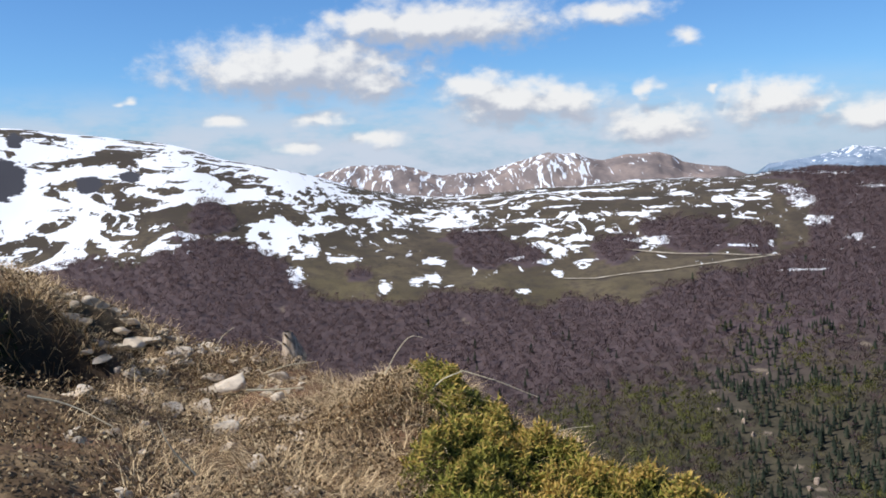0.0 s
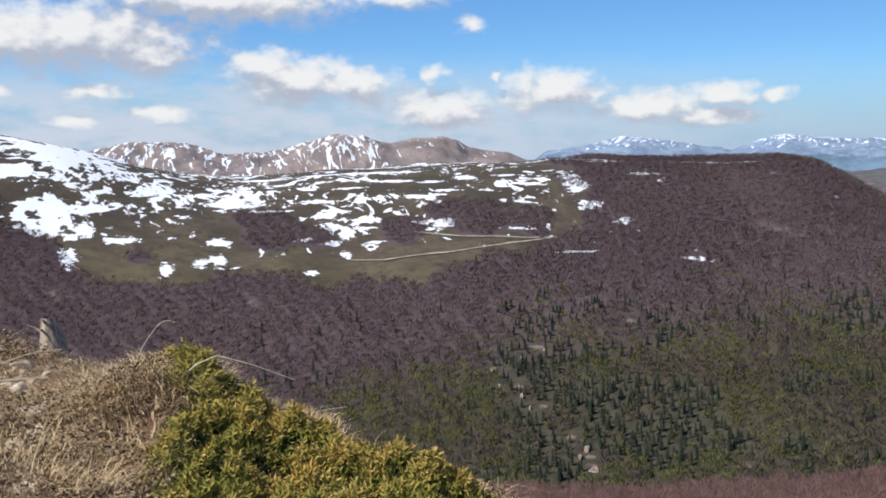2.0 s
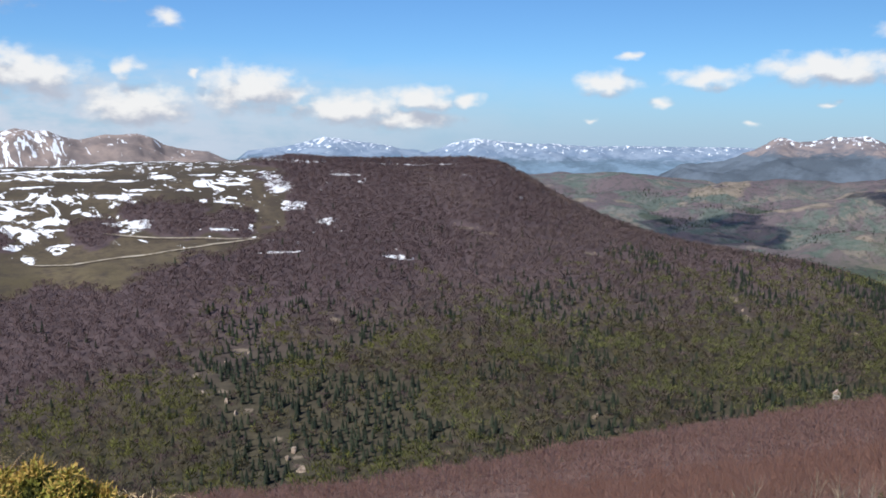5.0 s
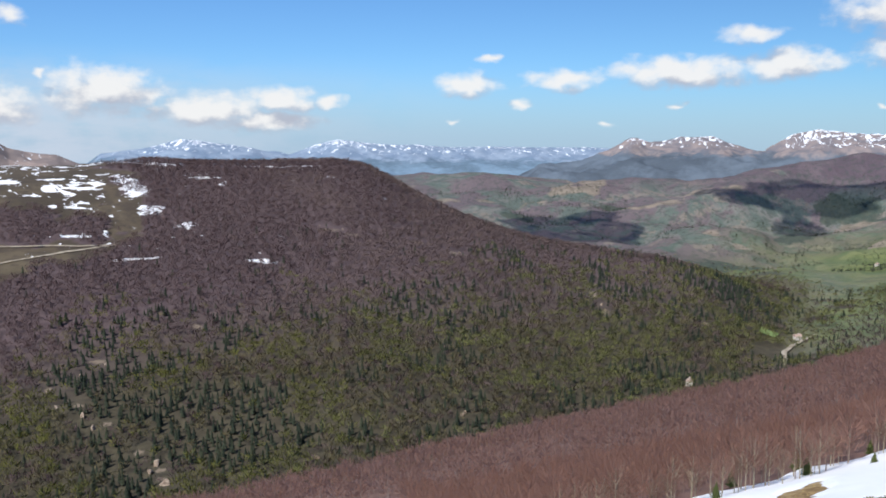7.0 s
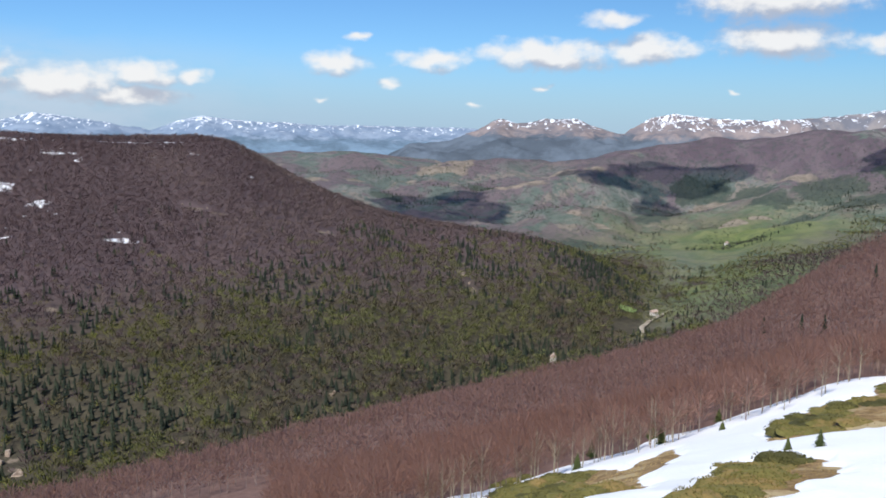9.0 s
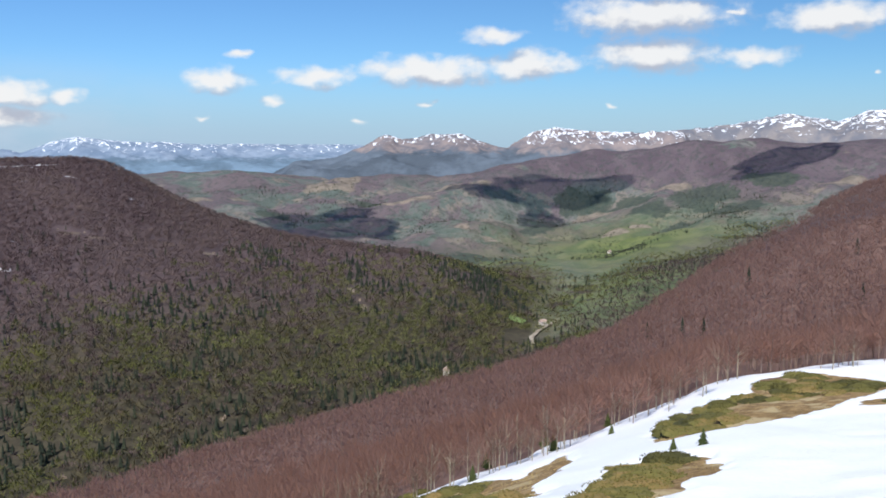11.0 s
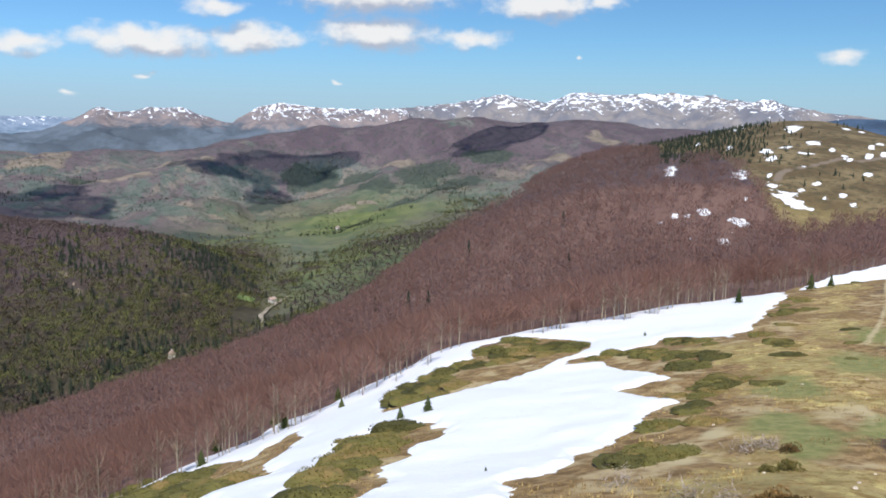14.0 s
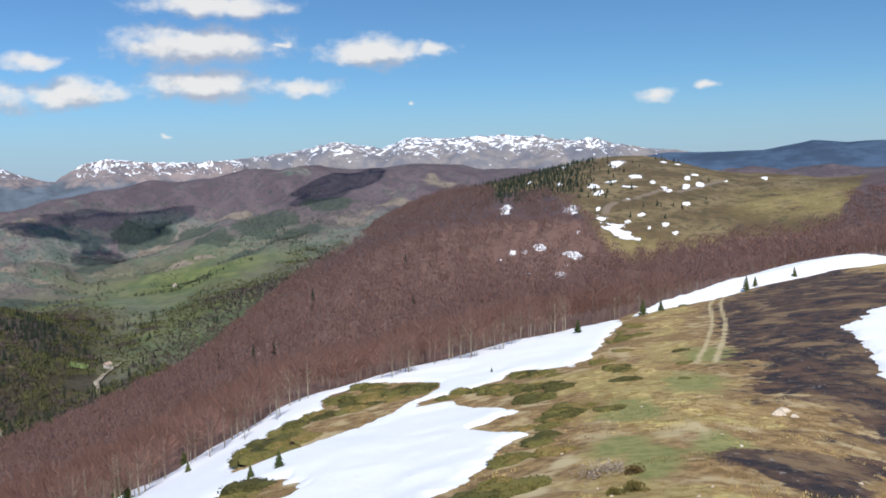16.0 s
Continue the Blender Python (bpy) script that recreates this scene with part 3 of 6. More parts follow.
def green_line(b):
    """The slope of the line of sight below which the opposite wood is in leaf."""
    return ramp(b, (-33, -20), (0, -16), (8, -13.3), (20, -10.6), (30, -9.3), (38, -8.6), (45, -8.2), (52, -7.6), (57, -6.6), (60, -6.0))


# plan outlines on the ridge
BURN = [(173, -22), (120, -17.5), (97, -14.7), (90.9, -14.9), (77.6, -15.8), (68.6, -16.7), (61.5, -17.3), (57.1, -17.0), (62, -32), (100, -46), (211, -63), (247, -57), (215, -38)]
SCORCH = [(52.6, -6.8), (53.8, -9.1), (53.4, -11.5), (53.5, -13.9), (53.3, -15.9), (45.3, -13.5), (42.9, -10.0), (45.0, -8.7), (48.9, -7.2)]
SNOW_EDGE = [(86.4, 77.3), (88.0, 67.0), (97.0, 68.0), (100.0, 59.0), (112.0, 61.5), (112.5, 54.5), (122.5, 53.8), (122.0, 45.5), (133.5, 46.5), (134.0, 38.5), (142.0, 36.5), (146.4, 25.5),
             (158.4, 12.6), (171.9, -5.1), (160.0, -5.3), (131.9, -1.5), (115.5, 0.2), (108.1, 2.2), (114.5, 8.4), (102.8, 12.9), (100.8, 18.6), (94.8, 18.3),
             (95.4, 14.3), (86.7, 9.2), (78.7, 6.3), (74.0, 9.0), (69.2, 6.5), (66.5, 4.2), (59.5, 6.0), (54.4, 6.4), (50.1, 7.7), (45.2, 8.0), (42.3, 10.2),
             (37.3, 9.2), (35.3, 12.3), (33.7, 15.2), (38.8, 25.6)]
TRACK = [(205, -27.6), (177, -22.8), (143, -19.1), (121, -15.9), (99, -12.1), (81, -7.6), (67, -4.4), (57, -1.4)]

# drifts among the beeches: bearing, distance, half breadth in degrees, half length in metres
SLOPE_DRIFTS = [(84.4, 492, 0.43, 6), (85.2, 499, 0.36, 6), (85.9, 508, 0.29, 7), (86.9, 517, 0.52, 6), (88.1, 526, 0.33, 6), (88.9, 503, 0.71, 6), (88.1, 445, 0.54, 10), (86.1, 456, 0.22, 6), (84.8, 633, 0.4, 29), (88.5, 483, 0.22, 7), (89.2, 555, 0.22, 6), (88.1, 733, 0.22, 16),
                (86.3, 796, 0.22, 27)]
HILL_PATH = [(612, -9), (629, -11), (640, -16), (652, -29), (670, -42), (683, -50), (679, -61), (703, -77), (753, -102)]
# stony ledges in the opposite wood: bearing, distance, half breadth in degrees, half length in metres
LEDGES = [(32.3, 1468, .9, 9), (33.9, 1450, .9, 8), (37.8, 1444, .8, 7), (40.2, 1422, 1.0, 7), (42.2, 1420, .5, 7), (48.7, 1352, .3, 14), (49.5, 1276, .25, 16), (24.3, 1072, .5, 8), (18.7, 997, .7, 6)]
# stony gaps in the opposite wood
SCARS = [(257, 899), (268, 850), (279, 807), (281, 740), (283, 703), (277, 680), (-205, 1130), (20, 1120)]


def outline(points, x, y):
    """Distance to the edge of a plan outline: positive inside."""
    inside, best = np.zeros(np.shape(x), bool), np.full(np.shape(x), 1e9)
    for (x0, y0), (x1, y1) in zip(points, points[1:] + points[:1]):
        t = np.clip(((x - x0) * (x1 - x0) + (y - y0) * (y1 - y0)) / ((x1 - x0) ** 2 + (y1 - y0) ** 2), 0, 1)
        best = np.minimum(best, np.hypot(x - x0 - t * (x1 - x0), y - y0 - t * (y1 - y0)))
        cross = (y0 > y) != (y1 > y)
        inside ^= cross & (x < (x1 - x0) * (y - y0) / (y1 - y0 if y1 != y0 else 1e-9) + x0)
    return np.where(inside, best, -best)


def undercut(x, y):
    """1 where shade is painted into the hollows of the bank, bare of plants, 0 elsewhere."""
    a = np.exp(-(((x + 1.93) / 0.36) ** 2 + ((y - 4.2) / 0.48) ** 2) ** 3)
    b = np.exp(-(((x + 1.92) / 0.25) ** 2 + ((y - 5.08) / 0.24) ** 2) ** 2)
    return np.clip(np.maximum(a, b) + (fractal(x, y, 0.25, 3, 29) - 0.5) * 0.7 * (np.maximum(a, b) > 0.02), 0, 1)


def build_ground():
    b, r = np.broadcast_to(BEARINGS[:, None], GX.shape), np.broadcast_to(DISTANCES, GX.shape)
    wood = wood_cover(b, r, GX, GY)
    snow = ramp(b, (-34, .61), (-18, .585), (-10, .54), (-5, .50), (-1, .455), (3, .415), (14, .395), (18, .39), (22, .38), (24, .35), (36, .30), (40, 0)) * ((r > 1150) & (r < 2350))
    snow = snow * (1 - 0.3 * wood) * ramp(r, (1120, 0.2), (1260, 0.55), (1330, .85), (1450, .96), (1600, 1), (2350, 1))
    # old drifts: bearing, distance, half breadth in degrees, half length in metres
    hill_drifts = [(91.5, 819, 0.6, 37), (92.6, 738, 0.54, 16), (90.1, 701, 0.48, 20), (90.5, 674, 0.65, 18), (88.8, 613, 0.57, 17), (90.6, 593, 0.54, 13), (91.5, 581, 0.95, 11), (92.0, 567, 0.83, 9), (92.4, 554, 0.71, 10), (92.3, 537, 0.48, 7), (92.2, 597, 0.52, 7), (93.0, 611, 0.38, 6),
                   (93.5, 587, 0.31, 6), (94.4, 595, 0.33, 6), (95.6, 649, 0.26, 6), (94.3, 687, 0.4, 13), (94.6, 681, 0.29, 8), (95.7, 746, 0.22, 14), (96.4, 721, 0.24, 12), (95.1, 842, 0.26, 20), (94.3, 846, 0.22, 21), (95.6, 705, 0.24, 13), (92.4, 693, 0.65, 7), (92.2, 652, 0.29, 6),
                   (93.7, 712, 0.22, 9), (95.0, 575, 0.38, 6), (88.5, 886, 0.54, 37), (97.9, 756, 0.22, 7), (100.0, 774, 0.22, 12), (96.0, 679, 0.22, 6), (91.2, 715, 0.48, 10), (92.8, 635, 0.22, 6), (90.4, 622, 0.22, 6), (96.1, 766, 0.24, 8)]
    pasture_drifts = [(22.2, 1845, 1.0, 40), (21.8, 1508, .5, 26), (21.0, 1600, .45, 50), (20.5, 1652, .4, 25), (23.9, 1438, .4, 16), (28.1, 1289, .6, 9), (21.0, 1289, .9, 5), (24.9, 1702, .6, 14), (28.5, 1835, 1.4, 10), (31.0, 1850, .7, 12), (12.8, 1405, .55, 24),
                      (11.6, 1409, .6, 10), (6.9, 1380, .35, 30), (8.0, 1396, .45, 9), (6.0, 1336, .4, 10), (8.8, 1343, .5, 7), (6.8, 1293, .25, 22), (4.7, 1211, .35, 9), (17.5, 1388, .6, 9), (-9.3, 1240, .35, 40), (-3.9, 1207, .3, 26), (-0.9, 1250, .3, 34), (-2.0, 1235, .3, 20)]
    ridge_drifts = [(18.1, 1609, .7, 10), (16.6, 1683, .5, 10), (17.9, 1511, .5, 10), (11.5, 1525, .6, 14), (7.9, 1519, .5, 10), (6.3, 1467, .6, 12), (4.9, 1520, .9, 14), (2.4, 1475, .9, 12), (14.2, 1651, .5, 25), (12.2, 1622, .6, 10), (9.6, 1638, 1.2, 10),
                    (7.0, 1591, .7, 8), (14.2, 1885, 1.2, 12), (10.9, 1848, 1.7, 14), (8.9, 1720, 1.1, 14), (5.7, 1734, 1.1, 16), (2.1, 1720, 1.2, 16), (-0.1, 1513, 1.3, 24), (-0.8, 1324, .5, 16), (-6.3, 1309, .6, 18), (-8.3, 1340, .4, 30), (13.0, 1560, .6, 8), (15.6, 1560, .5, 8)]
    drift = np.zeros_like(GX)
    for c, d, w, l in hill_drifts + SLOPE_DRIFTS + pasture_drifts + ridge_drifts:
        drift = np.maximum(drift, 1.0 * np.exp(-((b - c) / ((1.5 if d > 1000 else 0.74) * w)) ** 2 - ((r - d) / ((0.85 if d > 1000 else 0.7) * l)) ** 2))
    green = ramp(r, (0, 0.05), (30, 0.4), (45, 0.62), (90, 0.6), (150, 0.4), (300, 0.4), (560, 0.3), (900, 0.3), (1130, 0.2), (1200, 0.17), (1260, 0.12), (1330, 0.04), (2000, 0.04)) * np.where(r > 1100, ramp(b, (-10, 0.2), (-8, 1), (-4, 1), (-1, 0.3), (2, 0.9), (11, 0.7), (16, 0.3)), 1)
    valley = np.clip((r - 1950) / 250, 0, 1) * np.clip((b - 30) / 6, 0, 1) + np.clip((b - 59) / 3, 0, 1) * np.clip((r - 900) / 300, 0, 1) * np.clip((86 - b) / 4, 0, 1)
    meadow = np.exp(-((b - 65.5) / 8.2) ** 2) * np.clip((r - 1100) / 300, 0, 1) * np.clip((2850 - r) / 400, 0, 1) * np.clip(0.62 + 1.6 * (fractal(GX, GY, 300, 5, 91) - 0.35), 0, 1)
    meadow = np.maximum(meadow, 0.85 * np.exp(-((b - 58.5) / 4.5) ** 2) * np.clip((r - 1200) / 150, 0, 1) * np.clip((2450 - r) / 250, 0, 1))
    # mown or bare fields on the hills beyond
    fields = [(47.0, 2990, 1.2, 60), (48.6, 3080, .9, 45), (45.2, 2900, .7, 30), (51.8, 2800, 1.3, 22), (54.2, 2880, 1.0, 22), (57.0, 2905, .8, 18), (39.5, 2880, 1.0, 30), (42.0, 2905, .8, 25), (64.9, 2540, .8, 22), (66.3, 2600, .5, 12), (76.6, 2850, 1.1, 45),
              (78.3, 2890, .8, 30), (72.4, 2700, .8, 26), (68.2, 2900, .9, 18), (63.6, 2820, .9, 30), (59.4, 2300, .5, 20), (55.6, 2510, .5, 25), (57.3, 2440, .4, 18), (81.5, 3060, 2.2, 40)]
    tan = np.maximum.reduce([1 - np.hypot((b - c) / (1.3 * w), (r - d) / (1.3 * l)) for c, d, w, l in fields])
    tan = np.clip(tan + (fractal(GX, GY, 60, 5, 57) - 0.5) * 2.2 + 0.15, 0, 1) * (r > 2200)
    # dark woods on the valley sides
    groves = [(70.0, 2800, 2.2, 110), (67.0, 2740, 1.4, 80), (66.0, 2850, 1.6, 60), (72.0, 2640, 1.6, 80), (69.0, 2560, 1.8, 55), (74.0, 2880, 1.8, 50), (63.0, 2900, 2.0, 70), (60.2, 2640, 1.0, 60), (56.0, 2260, 2.2, 60), (52.0, 2200, 2.0, 60),
              (58.5, 2110, 1.6, 45), (50.0, 2850, 1.0, 30), (44.0, 2700, 1.4, 40), (40.0, 2560, 2.0, 60)]
    copse = np.clip(np.maximum.reduce([1.1 - np.hypot((b - c) / (1.5 * w), (r - d) / (1.5 * l)) for c, d, w, l in groves]), 0, 1)
    for px, py, wx, wy in [(82.5, -8.9, 14, 4), (54.0, -2.9, 6, 4), (75.1, -1.6, 9, 3)]:
        green = np.maximum(green, 1.0 * np.exp(-((GX - px) / wx) ** 2 - ((GY - py) / wy) ** 2))
    # fresh turf along the crest: place, half lengths across and along
    turf = np.zeros_like(GX)
    for px, py, wide in [(86.0, -9.4, 3.0), (71.2, -3.4, 2.5), (55.8, -1.9, 2.0), (50.8, -3.5, 1.8), (54.2, -7.8, 1.9), (105.3, -13.3, 3.7)]:
        turf = np.maximum(turf, 0.95 * np.exp(-(((GX - px) / (2.6 * wide)) ** 2 + ((GY - py) / wide) ** 2)))
    moor = np.clip((r - 300) / 300, 0, 1)
    close = r < 320
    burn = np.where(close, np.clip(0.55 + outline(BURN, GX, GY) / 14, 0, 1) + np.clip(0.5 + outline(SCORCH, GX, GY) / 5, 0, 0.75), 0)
    # two wheel ruts along the crest, and bare spots
    worn = np.zeros_like(GX)
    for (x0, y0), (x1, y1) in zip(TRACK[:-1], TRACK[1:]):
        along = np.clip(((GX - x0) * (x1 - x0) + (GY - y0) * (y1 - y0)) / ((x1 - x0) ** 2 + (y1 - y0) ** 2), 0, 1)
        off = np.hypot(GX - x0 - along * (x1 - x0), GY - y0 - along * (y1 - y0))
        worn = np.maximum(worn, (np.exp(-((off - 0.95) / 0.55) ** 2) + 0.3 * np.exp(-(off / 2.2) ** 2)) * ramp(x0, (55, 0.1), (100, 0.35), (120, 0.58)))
    for (x0, y0), (x1, y1) in zip(HILL_PATH[:-1], HILL_PATH[1:]):
        along = np.clip(((GX - x0) * (x1 - x0) + (GY - y0) * (y1 - y0)) / ((x1 - x0) ** 2 + (y1 - y0) ** 2), 0, 1)
        worn = np.maximum(worn, 1.0 * np.exp(-(np.hypot(GX - x0 - along * (x1 - x0), GY - y0 - along * (y1 - y0)) / 3.2) ** 2))
    for px, py in SCARS:
        worn = np.maximum(worn, 1.1 * np.exp(-((GX - px + 0.25 * (GY - py)) / 4.5) ** 2 - ((GY - py) / 9) ** 2))
    worn = np.maximum(worn, np.maximum.reduce([1.0 * np.exp(-((b - c) / w) ** 2 - ((r - d) / l) ** 2) for c, d, w, l in LEDGES]))
    worn = np.maximum(worn, 0.62 * np.exp(-((GX - 58.7) / 7) ** 2 - ((GY - -6.0) / 3.2) ** 2) + 0.75 * np.exp(-((GX - 45.5) / 2.2) ** 2 - ((GY - 2.5) / 1.3) ** 2))
    for px, py, wide in [(60.8, -6.9, 1.3), (52.2, 1.3, 1.2)]:
        worn = np.maximum(worn, 0.8 * np.exp(-((GX - px) / (2.4 * wide)) ** 2 - ((GY - py) / wide) ** 2))
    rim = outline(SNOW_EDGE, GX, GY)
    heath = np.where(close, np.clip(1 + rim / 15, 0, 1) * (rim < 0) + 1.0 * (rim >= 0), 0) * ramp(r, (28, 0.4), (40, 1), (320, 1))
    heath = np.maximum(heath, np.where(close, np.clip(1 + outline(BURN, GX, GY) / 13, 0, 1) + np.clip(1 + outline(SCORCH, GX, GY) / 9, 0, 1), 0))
    dip = np.degrees(np.arctan2(GZ - EYE, r))
    glade = np.clip((green_line(b) + 1.0 - dip) / 5.0, 0, 1) * (b < 64) * (r > 600)
    green = np.where((b > 84) & (r > 560) & (r < 1000), 0.03 + 0.45 * np.clip((b - 97.5) / 2, 0, 1) * np.exp(-((r - 665) / 45) ** 4), green)
    crag = np.maximum.reduce([np.exp(-((b - c) / w) ** 2 - ((r - d) / l) ** 2) for c, d, w, l in ((-25.6, 1590, 1.5, 90), (-20.9, 1560, 0.9, 40), (-24.6, 1760, 0.5, 60), (-18.6, 1580, 0.7, 30), (-29, 1650, 2, 120))])
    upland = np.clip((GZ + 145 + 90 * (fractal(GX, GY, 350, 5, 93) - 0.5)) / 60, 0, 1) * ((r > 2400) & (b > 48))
    me = mesh_from("ground", np.stack([GX, GY, GZ], -1).reshape(-1, 3), grid_faces(*GX.shape, wrap=True), ground_material(), True,
                   [("wood", wood), ("snow", snow), ("drift", drift), ("copse", copse), ("green", green), ("valley", np.clip(valley, 0, 1)), ("meadow", meadow), ("moor", moor), ("burn", burn), ("worn", worn), ("upland", upland), ("tan", tan), ("glade", glade), ("heath", np.clip(heath, 0, 1)), ("crag", crag), ("earth", ramp(r, (8, 1), (14, 0))), ("turf", turf), ("hollow_shade", undercut(GX, GY)), ("hill", ((r < 1150) & (b > 70)).astype(float))])
    return tagged(new("ground", me), "dry spring mountain grassland with old snow, woods and a green valley", "ground", kind="structure")


ground = build_ground()


def mountain_range(label, crest, distance, depth, foot, mat, seed, rough, group=""):
    """A far chain: crest gives bearing and height of its skyline, in degrees."""
    b0, b1 = crest[0][0], crest[-1][0]
    nb, nd = int((b1 - b0) / 0.12), 60
    bs = np.linspace(b0, b1, nb)
    skyline = np.interp(bs, [c[0] for c in crest], [c[1] for c in crest])
    ends = np.clip(np.minimum(bs - b0, b1 - bs) / 1.2, 0, 1)
    s = np.linspace(0, 1.35, nd)
    rr = distance - depth * (1 - s[None, :]) + 0 * bs[:, None]
    x, y = polar(bs[:, None], rr)
    top, low = z_at(distance, skyline)[:, None], z_at(distance - depth, foot)
    shape = np.where(s < 1, np.sin(np.clip(s, 0, 1) * math.pi / 2) ** 1.25, 1 - (s - 1) * 1.8)[None, :]
    spur = (fractal(x, y, depth * 0.4, 6, seed, ridged=True) - 0.62) * rough * np.sin(np.clip(s, 0, 1) * math.pi)[None, :] ** 0.6
    fine = (fractal(x, y, 90, 5, seed + 9, ridged=True) - 0.6) * rough * 0.22 * (1 - 0.72 * np.exp(-((s - 1) / 0.25) ** 2))[None, :]
    z = low + (top - low) * shape * (0.35 + 0.65 * ends[:, None]) + spur + fine
    me = mesh_from("mountain_range", np.stack([x, y, z], -1).reshape(-1, 3), grid_faces(nb, nd), mat, True)
    return tagged(new("mountain_range", me), label, "mountain", group, "structure")


# distance haze is painted as blue into every range colour but mat_peak
mat_far = range_material("far_rock_painted_haze", (0.25, 0.315, 0.40), (0.165, 0.225, 0.31), (0.135, 0.20, 0.265), -30, 40, 0.17, size=0.045, tall=0.5, rise=0.12, facing=35)
mat_bare = range_material("bare_rock_and_hazed_woods", (0.27, 0.225, 0.215), (0.165, 0.155, 0.17), (0.10, 0.125, 0.155), 8, 75, 0.20, size=0.045, tall=0.45, rise=0.1, facing=57)
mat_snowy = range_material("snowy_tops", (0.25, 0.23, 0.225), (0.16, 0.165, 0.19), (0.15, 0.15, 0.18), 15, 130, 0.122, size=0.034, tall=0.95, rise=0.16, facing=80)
mat_peak = range_material("streaked_peak", (0.30, 0.24, 0.215), (0.19, 0.16, 0.155), (0.17, 0.14, 0.14), -120, 60, 0.205, size=0.062, tall=0.2, rise=0.05, bare_from=430)
# woods on these hills take their blue from painted haze
mat_blue = range_material("far_hill_painted_haze", (0.085, 0.125, 0.18), (0.062, 0.095, 0.145), (0.058, 0.092, 0.145), 300, 400, -0.5)
mountain_range("far mountains painted pale blue for haze, with snow along their tops", [(18, -0.6), (21.5, -0.2), (23.7, 0.4), (25, 0.3), (26.3, 0.1), (28, -0.2), (30, -0.5), (31.5, 0.0), (33, 0.4), (34.5, 0.25), (36.5, 0.1), (40, 0.0), (43.4, 0.0), (47.5, 0.0), (52, -0.3)],
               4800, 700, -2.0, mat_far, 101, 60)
mountain_range("rocky brown peaks streaked with snow behind the plateau", [(-12, -1.5), (-7.4, -0.1), (-5.7, 0.2), (-2.6, 0.1), (-0.5, -0.5), (1.9, -0.5), (4.0, 0.1), (6.4, 0.7), (9.7, 0.09), (11.4, 0.31), (12.4, 0.44), (12.9, 0.46), (13.8, 0.22), (14.4, -0.17), (15.8, -0.42), (16.9, -0.52), (18.1, -1.06), (18.5, -1.2), (21, -2)],
               3000, 600, -4.0, mat_peak, 131, 70)
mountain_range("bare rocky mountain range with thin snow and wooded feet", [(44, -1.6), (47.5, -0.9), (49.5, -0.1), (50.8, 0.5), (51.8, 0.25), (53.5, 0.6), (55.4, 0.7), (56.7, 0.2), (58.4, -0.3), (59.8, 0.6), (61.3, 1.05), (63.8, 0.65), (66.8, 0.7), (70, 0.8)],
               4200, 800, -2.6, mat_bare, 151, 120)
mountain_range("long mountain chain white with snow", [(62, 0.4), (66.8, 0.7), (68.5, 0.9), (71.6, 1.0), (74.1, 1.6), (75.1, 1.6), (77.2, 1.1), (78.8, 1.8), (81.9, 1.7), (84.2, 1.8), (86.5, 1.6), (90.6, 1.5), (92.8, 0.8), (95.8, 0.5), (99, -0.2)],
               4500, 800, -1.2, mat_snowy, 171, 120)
mountain_range("wooded hills far away, painted dark blue for haze", [(90, 0.0), (94.5, 0.6), (97.7, 0.55), (99.9, 0.6), (102.6, 1.1), (104.4, 0.9), (106.3, 0.95), (112, 1.0), (116, 0.6)],
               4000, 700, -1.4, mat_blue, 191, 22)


# ---- woods ----
def tree_material(name, low, high, bark=(0.2, 0.18, 0.16), through_share=0.4):
    mat, g, shader = material(name, 0.9, 0.1)
    p = g.add("ShaderNodeNewGeometry").outputs["Position"]
    tone = g.math("ADD", g.attr("tone"), g.math("MULTIPLY", g.math("SUBTRACT", g.noise(p, 0.02, 4, 0.6), 0.5), 0.7))
    colour = g.mix(g.step(tone, 0.0, 1.0), low, high)
    pale = g.mix(g.noise(p, 3.0, 3), tuple(c * 0.7 for c in bark), tuple(c * 1.25 for c in bark))
    colour = g.mix(g.attr("bark"), colour, pale)
    g.put(shader.inputs["Base Color"], colour)
    # thin twigs and leaves let some light through
    thin = g.add("ShaderNodeBsdfTranslucent")
    g.put(thin.inputs[0], colour)
    both = g.add("ShaderNodeMixShader")
    g.put(both.inputs[0], g.math("MULTIPLY", g.math("SUBTRACT", 1.0, g.attr("bark")), through_share))
    g.l.new(shader.outputs[0], both.inputs[1])
    g.l.new(thin.outputs[0], both.inputs[2])
    g.l.new(both.outputs[0], g.n["Material Output"].inputs[0])
    return mat


MAT_BEECH = tree_material("bare_beech_twigs", (0.325, 0.182, 0.134), (0.382, 0.22, 0.168), (0.21, 0.15, 0.125), 0.65)
MAT_BEECH_SLOPE = tree_material("bare_beech_twigs_slope", (0.298, 0.18, 0.144), (0.35, 0.218, 0.18), (0.24, 0.19, 0.17), 0.65)
MAT_BEECH_EDGE = tree_material("bare_beech_edge", (0.20, 0.115, 0.09), (0.28, 0.165, 0.13), (0.30, 0.26, 0.19))
MAT_BEECH_FAR = tree_material("bare_beech_twigs_far", (0.138, 0.097, 0.1), (0.186, 0.132, 0.136), through_share=0.5)
# paler copy of the far beech, with haze put into its colour
MAT_BEECH_HAZED = tree_material("bare_beech_twigs_hazed", (0.20, 0.148, 0.142), (0.262, 0.196, 0.182), through_share=0.5)
MAT_CONIFER = tree_material("dark_conifer_needles", (0.042, 0.056, 0.042), (0.082, 0.098, 0.064), through_share=0.5)
MAT_LEAF = tree_material("young_beech_leaves", (0.142, 0.15, 0.048), (0.225, 0.228, 0.072), through_share=0.5)
